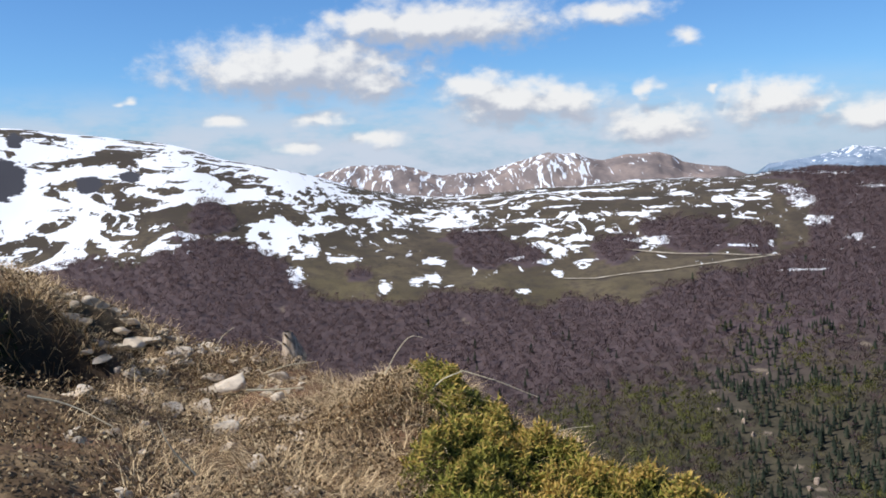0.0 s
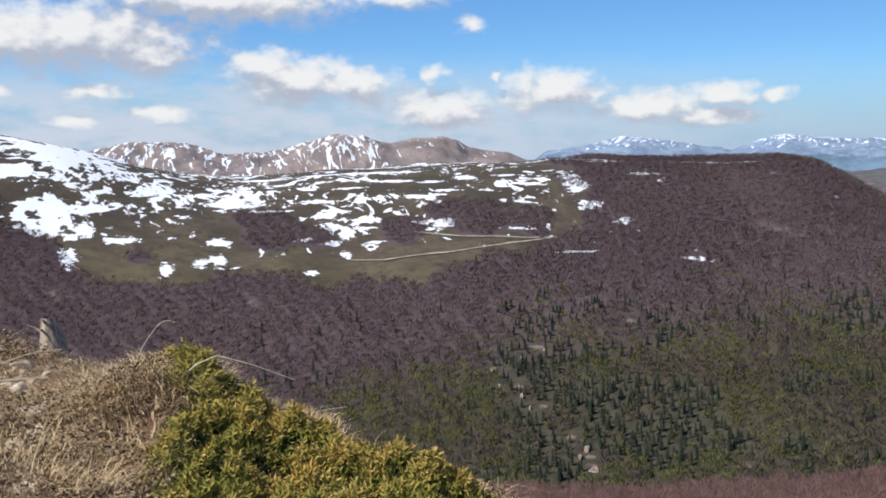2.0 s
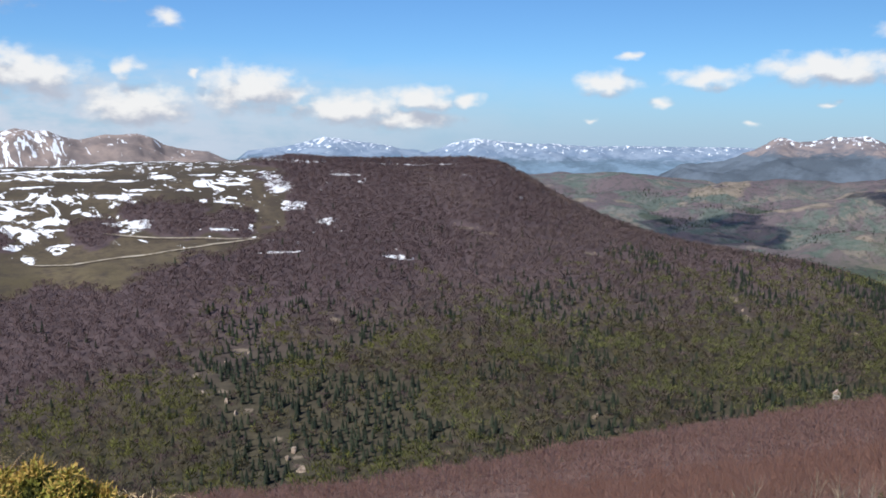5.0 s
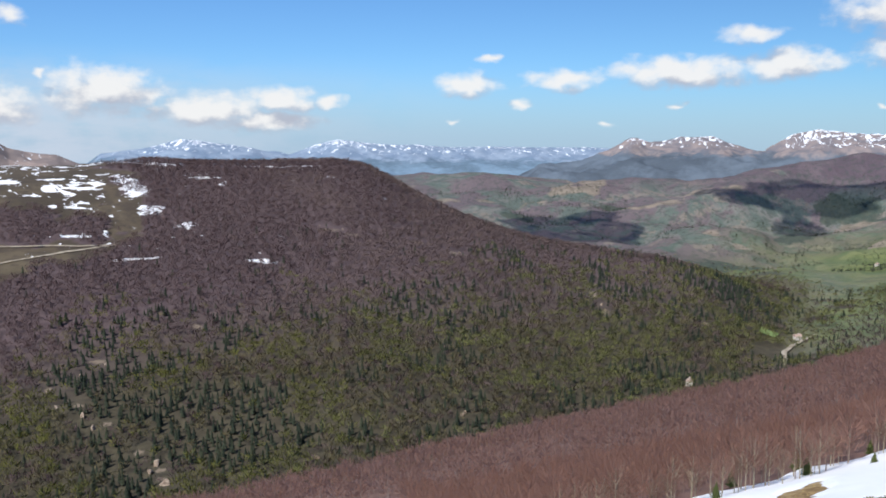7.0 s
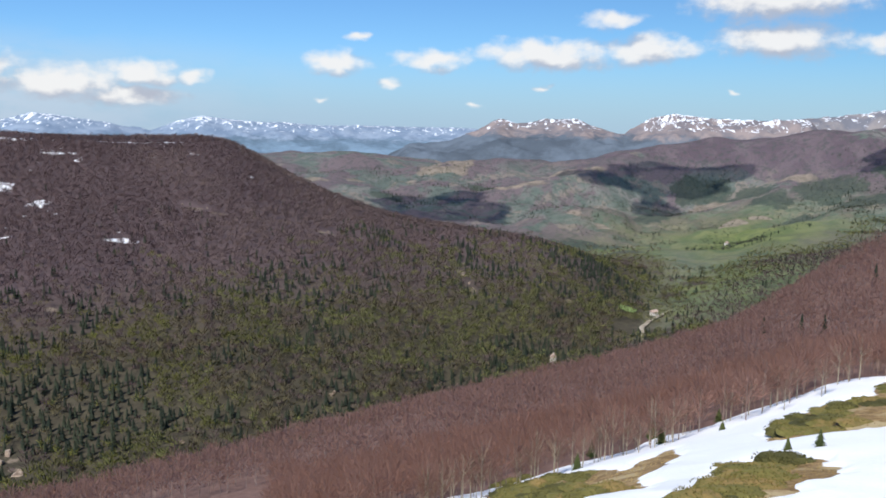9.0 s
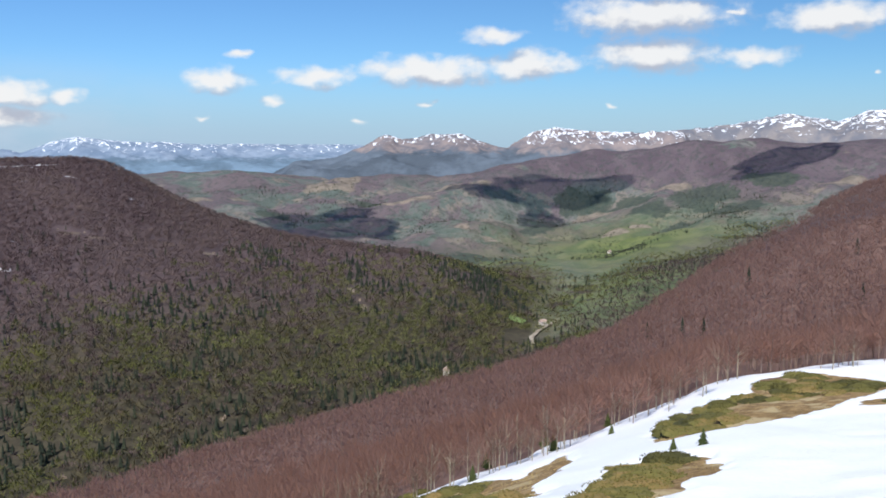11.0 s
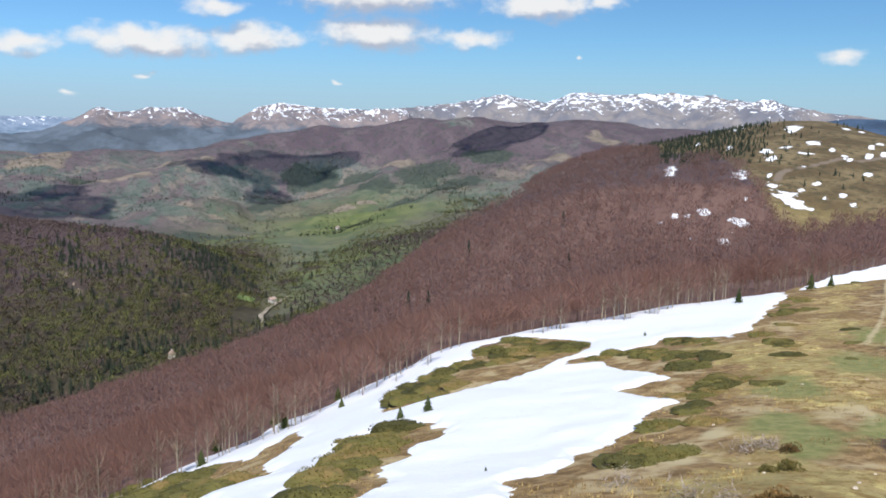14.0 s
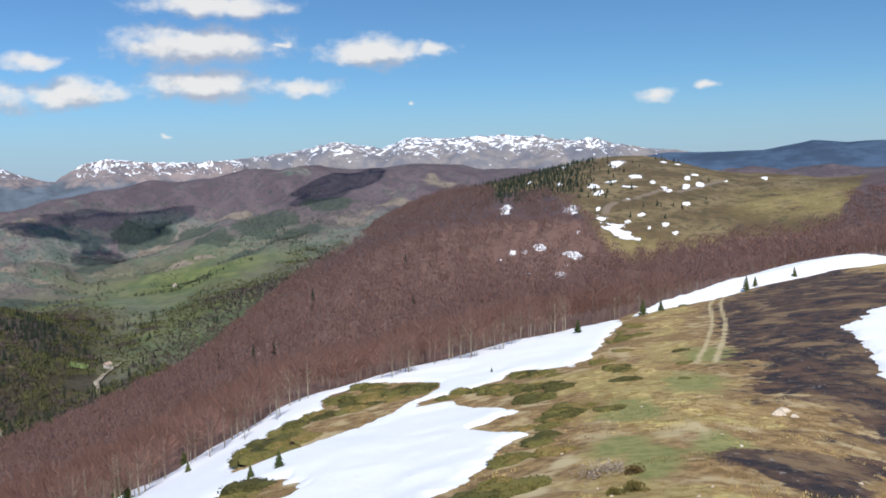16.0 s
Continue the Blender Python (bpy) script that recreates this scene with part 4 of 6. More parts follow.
MAT_FRESH = tree_material("fresh_valley_leaves", (0.185, 0.195, 0.078), (0.275, 0.28, 0.11), through_share=0.5)
MAT_MIX = tree_material("half_open_buds", (0.15, 0.13, 0.074), (0.225, 0.198, 0.112), through_share=0.5)
MAT_COPSE = tree_material("far_green_copse", (0.07, 0.085, 0.062), (0.115, 0.125, 0.085), through_share=0.5)
RNG = np.random.default_rng(7)


def tube(points, radii, sides):
    """Corners and triangles of a bent tapering tube."""
    verts, tris = [], []
    for (x, y, z), rad in zip(points, radii):
        for k in range(sides):
            a = 2 * math.pi * k / sides
            verts.append((x + rad * math.cos(a), y + rad * math.sin(a), z))
    for j in range(len(points) - 1):
        for k in range(sides):
            a, b = j * sides + k, j * sides + (k + 1) % sides
            tris += [(a, b, b + sides), (a, b + sides, a + sides)]
    return verts, tris


def bare_tree(height, spread, twigs, width, trunk_sides, limbs, rng, reach_out=1.0):
    """Corners, triangles and bark mask of a leafless broadleaf tree."""
    verts, tris, bark = [], [], []

    def put(v, t, b):
        base = len(verts)
        verts.extend(v)
        tris.extend([tuple(i + base for i in q) for q in t])
        bark.extend([b] * len(v))

    lean = rng.normal(0, 0.03 * height, 2)
    if trunk_sides:
        put(*tube([(0, 0, -0.6), (lean[0] * .4, lean[1] * .4, height * .4), (lean[0], lean[1], height * .86)],
                  [height * .012, height * .008, height * .002], trunk_sides), 1.0)
    tips = []
    for k in range(limbs):
        a, h0 = rng.uniform(0, 6.28), rng.uniform(0.25, 0.6) * height
        reach, rise = rng.uniform(.6, 1) * spread, rng.uniform(.18, .4) * height
        start = (lean[0] * h0 / height, lean[1] * h0 / height, h0)
        bend = (start[0] + math.cos(a) * reach * .55, start[1] + math.sin(a) * reach * .55, h0 + rise * .45)
        end = (start[0] + math.cos(a) * reach, start[1] + math.sin(a) * reach, h0 + rise)
        put(*tube([start, bend, end], [height * .008, height * .005, height * .0015], 3), 0.75)
        tips += [start, bend, end]
    for k in range(twigs):
        u = rng.normal(0, 1, 3)
        u /= np.linalg.norm(u)
        rad = rng.uniform(0.25, 0.8)
        base = np.array([u[0] * spread * rad, u[1] * spread * rad, height * (0.58 + 0.38 * u[2] * rad)])
        way = np.array([u[0] * .8, u[1] * .8, 0.75 + 0.3 * u[2]]) + rng.normal(0, .25, 3)
        way /= np.linalg.norm(way)
        side = np.cross(way, rng.normal(0, 1, 3))
        side *= width / np.linalg.norm(side)
        length = rng.uniform(.22, .36) * spread * 2 * reach_out
        outward = np.dot(np.cross(side, way), u) > 0
        put([base - side, base + side, base + way * length], [(0, 1, 2) if outward else (1, 0, 2)], 0.0)
    return np.array(verts), np.array(tris), np.array(bark)


def conifer(height, spread, tiers, points, rng):
    """Spruce or fir: jagged drooping tiers of boughs round a stem."""
    verts, tris, bark = [], [], []
    v, t = tube([(0, 0, -0.5), (0, 0, height * .3)], [height * .018, height * .012], 4)
    verts, tris, bark = list(v), list(t), [1.0] * len(v)
    for k in range(tiers):
        f = k / tiers
        z0, z1 = height * (0.1 + 0.82 * f), height * (0.1 + 0.82 * f) + height * (1.35 / tiers)
        rad = spread * (1 - f) ** 0.85 + 0.04 * spread
        top = len(verts)
        verts.append((rng.normal(0, .02 * spread), rng.normal(0, .02 * spread), min(z1, height)))
        turn = rng.uniform(0, 6)
        for j in range(points * 2):
            a = turn + math.pi * j / points
            q = rad * (rng.uniform(.85, 1.15) if j % 2 else rng.uniform(.5, .7))
            verts.append((q * math.cos(a), q * math.sin(a), z0 + (0 if j % 2 else .25 * (z1 - z0)) + rng.normal(0, .02 * height)))
        for j in range(points * 2):
            tris.append((top, top + 1 + j, top + 1 + (j + 1) % (points * 2)))
        bark += [0.0] * (points * 2 + 1)
    return np.array(verts), np.array(tris), np.array(bark)


def leafy_tree(height, spread, leaves, size, rng, dense=2):
    """A crown of loose leaf clumps in several lobes on a short stem."""
    v, t = tube([(0, 0, -0.5), (0, 0, height * .5)], [height * .016, height * .01], 3)
    verts, tris, bark = list(v), list(t), [1.0] * len(v)
    lobes = [(rng.normal(0, .35, 2) * spread, rng.uniform(.45, .8) * height) for _ in range(4)]
    golden = (1 + 5 ** .5) / 2
    corners = [np.array(c) / 1.902 for c in ((-1, golden, 0), (1, golden, 0), (-1, -golden, 0), (1, -golden, 0), (0, -1, golden), (0, 1, golden), (0, -1, -golden), (0, 1, -golden), (golden, 0, -1), (golden, 0, 1), (-golden, 0, -1), (-golden, 0, 1))]
    sides = [(i, j, k) for i, j, k in itertools.combinations(range(12), 3) if all(np.linalg.norm(corners[p] - corners[q]) < 1.1 for p, q in ((i, j), (j, k), (i, k)))]
    # inside the loose leaves each lobe is a dense uneven clump
    for (cx, cy), cz in lobes[:dense]:
        base = len(verts)
        verts += [np.array([cx, cy, cz]) + c * np.array([.62, .62, .55]) * spread * rng.uniform(.75, 1.15) for c in corners]
        for i, j, k in sides:
            flip = np.dot(np.cross(corners[j] - corners[i], corners[k] - corners[i]), corners[i]) < 0
            tris.append((base + i, base + k, base + j) if flip else (base + i, base + j, base + k))
        bark += [0.0] * 12
    for k in range(leaves):
        (cx, cy), cz = lobes[k % 4]
        u = rng.normal(0, 1, 3)
        u /= np.linalg.norm(u)
        c = np.array([cx, cy, cz]) + u * np.array([.62, .62, .5]) * spread * rng.uniform(.7, 1.1)
        a = np.cross(u, rng.normal(0, 1, 3))
        a /= np.linalg.norm(a)
        b = np.cross(u, a)
        tilt = rng.normal(0, .35, 3)
        base = len(verts)
        verts += [c + (a + tilt * .4) * size, c + (-a * .5 + b * .9) * size, c + (-a * .5 - b * .9 - tilt * .3) * size]
        tris.append((base, base + 1, base + 2))
        bark += [0.0] * 3
    return np.array(verts), np.array(tris), np.array(bark)


def plant(name, templates, x, y, scale, mat, label, rng, sink=0.0, group="", soft=False):
    """One wood: every tree real geometry, joined into one mesh."""
    z = land(x, y) - sink
    pick = rng.integers(0, len(templates), len(x))
    all_v, all_t, all_b, all_n, base = [], [], [], [], 0
    for k, (v, t, b) in enumerate(templates):
        idx = np.nonzero(pick == k)[0]
        if not len(idx):
            continue
        a, s = rng.uniform(0, 2 * math.pi, len(idx)), scale[idx]
        tall = s * rng.uniform(.85, 1.15, len(idx))
        ca, sa = (np.cos(a) * s)[:, None], (np.sin(a) * s)[:, None]
        px = x[idx][:, None] + ca * v[:, 0] - sa * v[:, 1]
        py = y[idx][:, None] + sa * v[:, 0] + ca * v[:, 1]
        pz = z[idx][:, None] + tall[:, None] * v[:, 2]
        all_v.append(np.stack([px, py, pz], -1).reshape(-1, 3))
        all_t.append((t[None] + (np.arange(len(idx)) * len(v))[:, None, None] + base).reshape(-1, 3))
        all_b.append(np.tile(b, len(idx)))
        all_n.append(np.repeat(rng.uniform(0, 1, len(idx)), len(v)))
        base += len(idx) * len(v)
    me = mesh_from(name, np.concatenate(all_v), np.concatenate(all_t), mat, False,
                   [("bark", np.concatenate(all_b)), ("tone", np.concatenate(all_n))])
    if soft:
        # leaves and twigs shade like the rounded top of the canopy
        axis = np.concatenate([np.repeat(np.stack([x[pick == k], y[pick == k], z[pick == k] + 3.5 * scale[pick == k]], -1), len(v), 0) for k, (v, t, b) in enumerate(templates)])
        out = np.concatenate(all_v) - axis
        out = 0.45 * out / np.linalg.norm(out, axis=1)[:, None] + np.array([0.0, 0.0, 1.0])
        me.normals_split_custom_set_from_vertices((out / np.linalg.norm(out, axis=1)[:, None]).tolist())
    return tagged(new(name, me), label, "forest", group, "stuff")


def jittered(b0, b1, r0, r1, spacing, rng):
    """Plan points in a sector, about one to each square of the spacing."""
    x0, y0 = polar(np.linspace(b0, b1, 60), r1)
    x1, y1 = polar(np.linspace(b0, b1, 60), r0)
    xs = np.arange(min(x0.min(), x1.min()), max(x0.max(), x1.max()), spacing)
    ys = np.arange(min(y0.min(), y1.min()), max(y0.max(), y1.max()), spacing)
    x, y = [q.ravel() for q in np.meshgrid(xs, ys)]
    x, y = x + rng.uniform(-.55, .55, len(x)) * spacing, y + rng.uniform(-.55, .55, len(y)) * spacing
    b, r = bearing_of(x, y)
    keep = (b > b0) & (b < b1) & (r > r0) & (r < r1)
    return x[keep], y[keep], b[keep], r[keep]


def smooth01(v):
    v = np.clip(v, 0, 1)
    return v * v * (3 - 2 * v)


def dip_of(x, y):
    return np.degrees(np.arctan2(land(x, y) - EYE, np.hypot(x, y)))


OUTCROPS = [(21.8, 766, 5), (22.2, 725, 5), (21.4, 752, 4), (15.9, 925, 3.5), (16.3, 889, 3), (17.7, 869, 3.5), (18.3, 847, 3.5), (28.2, 1290, 2.2), (48.8, 1333, 3), (49.4, 1285, 2.5), (40.8, 868, 3.5), (31.5, 758, 3), (19.1, 990, 3), (17.7, 966, 2.5), (31.8, 1482, 2.5), (33.2, 1470, 2.5), (36.9, 1513, 2.5), (38.7, 1445, 2.5), (40.4, 1431, 2.8), (35.2, 1479, 2.0), (48.8, 1338, 3), (49.2, 1304, 3), (40.7, 862, 3), (55.6, 1324, 2.5), (55.4, 1322, 3)]


def build_woods():
    rng = np.random.default_rng(12)
    near_beech = [bare_tree(7.6, 2.8, 150, .046, 4, 3, rng) for _ in range(5)]
    mid_beech = [bare_tree(9.0, 4.2, 70, .135, 3, 0, rng, .6) for _ in range(6)]
    far_beech = [bare_tree(8.2, 4.3, 38, .23, 0, 0, rng) for _ in range(6)]
    valley_broadleaf = [bare_tree(8.2, 4.3, 18, .42, 0, 0, rng) for _ in range(6)]
    firs = [conifer(10.5, 2.7, 4, 4, rng) for _ in range(6)]
    leafy = [leafy_tree(8.5, 3.4, 9, 1.5, rng, 1) for _ in range(6)]
    # red-brown beech wood below the ridge
    x, y, b, r = jittered(37, 112, 90, 240, 4.3, rng)
    inside = r - wood_border(b)
    keep = (wood_cover(b, r, x, y) > .5) & (rng.uniform(0, 1, len(x)) < ramp(inside, (0, .25), (9, .5), (16, .95)))
    x, y, r, b = x[keep], y[keep], r[keep], b[keep]
    plant("beech_wood", near_beech, x, y, rng.uniform(.7, 1.15, len(x)) * ramp(r, (100, .8), (140, 1)), MAT_BEECH, "leafless red-brown beech wood at the edge of the snow", rng)
    x, y, b, r = jittered(12, 112, 238, 900, 6.7, rng)
    keep = (wood_cover(b, r, x, y) > .5)
    keep &= ~((b < 76) & (r > 640)) & ~((b > 84) & (r > 665))
    bare = np.minimum.reduce([np.hypot((b - c) / (w + .25), (r - d) / (l + 9)) for c, d, w, l in SLOPE_DRIFTS])
    keep &= (bare > 1) | (rng.uniform(0, 1, len(x)) < .22)
    x, y = x[keep], y[keep]
    plant("beech_wood", mid_beech, x, y, rng.uniform(.75, 1.2, len(x)), MAT_BEECH_SLOPE, "leafless red-brown beech wood running down the slope", rng)
    # slope opposite
    x, y, b, r = jittered(-33, 68, 640, 2000, 8.4, rng)
    keep = (wood_cover(b, r, x, y) > .5) & (r > ramp(b, (-33, 1240), (-25, 1210), (-16, 1060), (-8, 900), (0, 840), (8, 700), (16, 640), (62, 640)))
    x, y, b, r = x[keep], y[keep], b[keep], r[keep]
    dip = dip_of(x, y)
    patch = fractal(x, y, 120, 4, 61)
    limit = green_line(b) + .8 + (patch - .5) * 7
    green = smooth01((limit + 1.0 - dip) / 5.0)
    spruce = 0.6 * fractal(x, y, 48, 4, 77) + 0.4 * fractal(x, y, 160, 3, 78)
    dark = smooth01((limit + 1.6 - dip) / 3.0) * smooth01((spruce - .50) / .08) * .62 + .03 * smooth01((limit + 2.5 - dip) / 3) + .025 * smooth01((limit + 6 - dip) / 3)
    dark *= ramp(b, (-33, .2), (0, .5), (9, .95), (22, 1.1), (34, 1.0), (42, .95), (50, 1.0), (56, 1.1))
    dark += .16 * smooth01((-10.5 - dip) / 4) * smooth01((spruce - .46) / .1) * ramp(b, (8, 0), (14, 1)) + .3 * np.exp(-((dip + 8.2) / 1.3) ** 2) * smooth01((spruce - .47) / .08) * ramp(b, (42, 0), (47, 1))
    u, w = rng.uniform(0, 1, len(x)), rng.uniform(0, 1, len(x))
    is_fir = u < dark
    is_leaf = ~is_fir & (w < green * (.10 + .8 * smooth01((0.6 * fractal(x, y, 50, 4, 66) + 0.4 * fractal(x, y, 150, 3, 67) - .47 + .12 * np.clip((b - 45) / 6, 0, 1)) / .07)))
    is_bud = ~is_fir & ~is_leaf & (rng.uniform(0, 1, len(x)) < green * .62)
    rest = ~is_fir & ~is_leaf & ~is_bud
    scar = np.minimum.reduce([np.hypot(x - p, y - q) for p, q in SCARS + [polar(c, d - size * 1.5) for c, d, size in OUTCROPS]])
    open_ground = np.minimum.reduce([np.hypot((b - c) / w, (r - d + 6) / (l + 7)) for c, d, w, l in LEDGES])
    scar = np.where((open_ground < 1) & (rng.uniform(0, 1, len(x)) < .75), 0, scar)
    is_fir, is_leaf, is_bud, rest = [m & (scar > 9) for m in (is_fir, is_leaf, is_bud, rest)]
    farm = np.hypot(x - polar(60.1, 1290)[0], y - polar(60.1, 1290)[1])
    is_fir, is_leaf, is_bud, rest = [m & (farm > 45) for m in (is_fir, is_leaf, is_bud, rest)]
    # trees further east get paler materials that paint in the haze
    east = b + (fractal(x, y, 140, 4, 88) - .5) * 26 + rng.normal(0, 3, len(x)) > 33
    for mask, kit, mat, label, size in (
            (rest & ~east, far_beech, MAT_BEECH_FAR, "leafless purple-brown beech forest on the opposite mountain", (1.05, 1.55)),
            (rest & east, far_beech, MAT_BEECH_HAZED, "leafless beech forest above the valley mouth, paled for haze", (1.05, 1.55)),
            (is_fir, firs, MAT_CONIFER, "dark green spruces and firs among bare beeches", (.6, 1.3)),
            (is_leaf & east, far_beech, MAT_FRESH, "broadleaf trees in fresh leaf above the valley mouth, paled for haze", (1.1, 1.6)),
            (is_leaf & ~east, far_beech, MAT_LEAF, "broadleaf trees in thin yellow-green young leaf on the lower slope", (1.1, 1.6)),
            (is_bud, far_beech, MAT_MIX, "olive-brown broadleaf trees with opening buds", (1.1, 1.6))):
        plant("mountain_forest", kit, x[mask], y[mask], rng.uniform(*size, mask.sum()), mat, label, rng, soft=kit is not firs)
    # olive woods on the near side of the valley, above the meadows
    x, y, b, r = jittered(46, 80, 1000, 2500, 9.0, rng)
    edge = ramp(b, (57, 1080), (60, 1230), (62, 1340), (64, 1460), (66, 1590), (68, 1740), (70, 1870), (72, 1990), (76, 2230), (80, 2400))
    away = (r - edge) / ramp(b, (57, 200), (62, 330), (72, 420), (80, 300)) + (fractal(x, y, 120, 4, 90) - .5) * 1.5
    floor = (b < 64) & (r > 1100) & (r < ramp(b, (46, 1950), (52, 2250), (58, 2300), (60, 2200), (62, 1950), (64, 1780)) + (fractal(x, y, 90, 4, 92) - .5) * 350)
    thin = np.where(r > 1350, ramp((r - 1350) / (ramp(b, (46, 1950), (52, 2250), (58, 2300), (60, 2200), (62, 1950), (64, 1780)) - 1350), (0, 0), (.5, .45), (1, .8)), 0) * (b < 64)
    away = np.where(floor, np.minimum(away, .35), np.where(b < 57, 9.0, away))
    farm = np.hypot(x - polar(60.1, 1290)[0], y - polar(60.1, 1290)[1])
    keep = (wood_cover(b, r, x, y) < .5) & (farm > 40) & (rng.uniform(0, 1, len(x)) < smooth01((1.05 - away) / .25) * (1 - thin))
    x, y, b, r, away = x[keep], y[keep], b[keep], r[keep], away[keep]
    u, n = rng.uniform(0, 1, len(x)), fractal(x, y, 45, 3, 91)
    low = (b < 61) & (r < 1800)
    fir = u < np.where(low, .4 * (n > .56), ramp(away, (0, .16), (.3, .07), (.6, .02)) * (n > .54))
    bud = ~fir & (u > np.where(low, .85, ramp(away, (.1, .3), (.8, .75))))
    grey = ~fir & ~low & (rng.uniform(0, 1, len(x)) < ramp(away, (-.1, .85), (.15, .6), (.4, .15), (.6, 0)))
    bud &= ~grey
    for mask, kit, mat, label in ((fir, firs, MAT_CONIFER, "dark conifers on the near side of the valley"), (grey, valley_broadleaf, MAT_BEECH_FAR, "leafless grey-brown beeches on the near side of the valley"), (bud, valley_broadleaf, MAT_MIX, "olive-brown trees on the near side of the valley"),
                                  (~fir & ~bud & ~grey, valley_broadleaf, MAT_FRESH, "fresh green trees on the near side of the valley")):
        plant("valley_wood", kit, x[mask], y[mask], rng.uniform(.65, 1.1, mask.sum()), mat, label, rng, soft=kit is not firs)
    # hedges and small woods in lines over the meadows
    x, y, b, r = jittered(58, 80, 1400, 2750, 9, rng)
    n = abs(fractal(x, y, 210, 4, 93) - .5)
    keep = (n < .016) | ((fractal(x, y, 160, 4, 98) > .60) & (r > 2000))
    keep &= (wood_cover(b, r, x, y) < .5) & (rng.uniform(0, 1, len(x)) < .75)
    x, y = x[keep], y[keep]
    plant("valley_trees", leafy, x, y, rng.uniform(.5, .95, len(x)), MAT_COPSE, "dull green trees and hedges among the valley meadows", rng, soft=True)
    # small woods on the far sides of the valley
    x, y, b, r = jittered(36, 82, 2150, 3050, 13, rng)
    keep = (fractal(x, y, 190, 5, 94) > .56) & (wood_cover(b, r, x, y) < .5) & (rng.uniform(0, 1, len(x)) < .8)
    x, y = x[keep], y[keep]
    pine = fractal(x, y, 80, 3, 95) > .62
    for mask, kit, mat, label in ((pine, firs, MAT_CONIFER, "dark conifers in small woods beyond the valley"), (~pine, valley_broadleaf, MAT_COPSE, "dull green and brown woods beyond the valley")):
        plant("valley_trees", kit, x[mask], y[mask], rng.uniform(.45, .85, mask.sum()), mat, label, rng, soft=kit is not firs)
    # spruces on the wooded shoulder of the next hill
    x, y, b, r = jittered(80, 103, 600, 960, 4.6, rng)
    n = fractal(x, y, 45, 3, 99)
    shoulder = np.exp(-((b - 86.5) / 3.4) ** 4) * (r > 655 + (n - .5) * 110) * (r < 910)
    keep = rng.uniform(0, 1, len(x)) < np.maximum(shoulder * .95, .10 * (n > .54) * (b > 88) * (b < 97))
    x, y = x[keep], y[keep]
    plant("spruce_stand", firs, x, y, rng.uniform(.22, .5, len(x)), MAT_CONIFER, "dark spruces on the shoulder of the meadow hill", rng)


build_woods()


# ---- the ridge: snow, shrubs, stones ----
def snow_material():
    mat, g, shader = material("old_spring_snow", 0.6, 0.3)
    p = g.add("ShaderNodeNewGeometry").outputs["Position"]
    dirt = g.step(g.noise(p, 0.9, 6, 0.7), 0.56, 0.8)
    g.put(shader.inputs["Base Color"], g.mix(g.math("MULTIPLY", dirt, 0.35), (0.88, 0.90, 0.93), (0.62, 0.57, 0.50)))
    bump(g, shader, g.noise(p, 1.6, 4, 0.6), 0.25, 0.25)
    return mat


MAT_SNOW = snow_material()
ISLE_UPPER = [(78.2, 31.5), (90.7, 36.9), (98.8, 37.1), (107.8, 32.3), (121.4, 35.7), (129.2, 30.4), (117.9, 19.0), (110.5, 18.1), (102.0, 19.2), (97.0, 20.0),
              (89.1, 23.0), (79.8, 26.5), (78.6, 30.5)]
ISLE_MIDDLE = [(39.4, 21.8), (49.9, 24.3), (62.6, 28.8), (68.6, 27.5), (65.4, 22.7), (58.9, 19.3), (55.2, 20.0), (49.7, 19.7), (40.7, 17.2), (37.9, 17.1), (36.5, 18.1)]
ISLE_LOWER = [(81.4, 67.7), (84.8, 59.7), (75.9, 44.5), (88.3, 46.2), (79.7, 41.0), (65.6, 37.3), (53.4, 29.4), (49.5, 31.7), (43.7, 28.9)]
SNOW_CREST = [(176, -8), (192, -10), (214, -19), (240, -32), (272, -44), (268, -82), (246, -74), (236, -62), (219, -41), (188, -20)]
SNOW_HOLLOW = [(123, -31.6), (141, -42), (129, -48), (83, -33), (81, -24.8), (98, -27.8)]


def snowfield(edge, holes, b0, b1, r0, r1, label, thick=0.3, rag=2.2):
    """A sheet of snow that thins out into the grass round its edge."""
    bs, rs = np.arange(b0, b1, 0.15), np.geomspace(r0, r1, int(math.log(r1 / r0) / 0.0075))
    x, y = polar(bs[:, None], rs[None, :])
    depth = outline(edge, x, y)
    for hole in holes:
        depth = np.minimum(depth, -outline(hole, x, y))
    depth = depth + (fractal(x, y, 4.0, 4, 301) - 0.5) * rag + (fractal(x, y, 1.3, 3, 303) - 0.5) * 1.8
    z = land(x.ravel(), y.ravel()).reshape(x.shape) + np.clip(depth * 0.3, -0.45, thick) + (fractal(x, y, 6.0, 3, 305) - 0.5) * 0.12
    faces = grid_faces(*x.shape)
    near = (depth.ravel()[faces] > -1.2).any(1)
    faces = faces[near]
    used, inverse = np.unique(faces, return_inverse=True)
    me = mesh_from("snowfield", np.stack([x, y, z], -1).reshape(-1, 3)[used], inverse.reshape(-1, 4), MAT_SNOW)
    return tagged(new("snowfield", me), label, "snow", kind="stuff")


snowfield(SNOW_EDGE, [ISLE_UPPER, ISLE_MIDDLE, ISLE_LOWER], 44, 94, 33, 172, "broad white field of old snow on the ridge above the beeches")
snowfield(SNOW_CREST, [], 92, 110, 170, 285, "strip of old snow along the crest by the trees", thick=2.2)
snowfield(SNOW_HOLLOW, [], 98, 113, 75, 160, "patch of old snow in the hollow below the burnt slope")


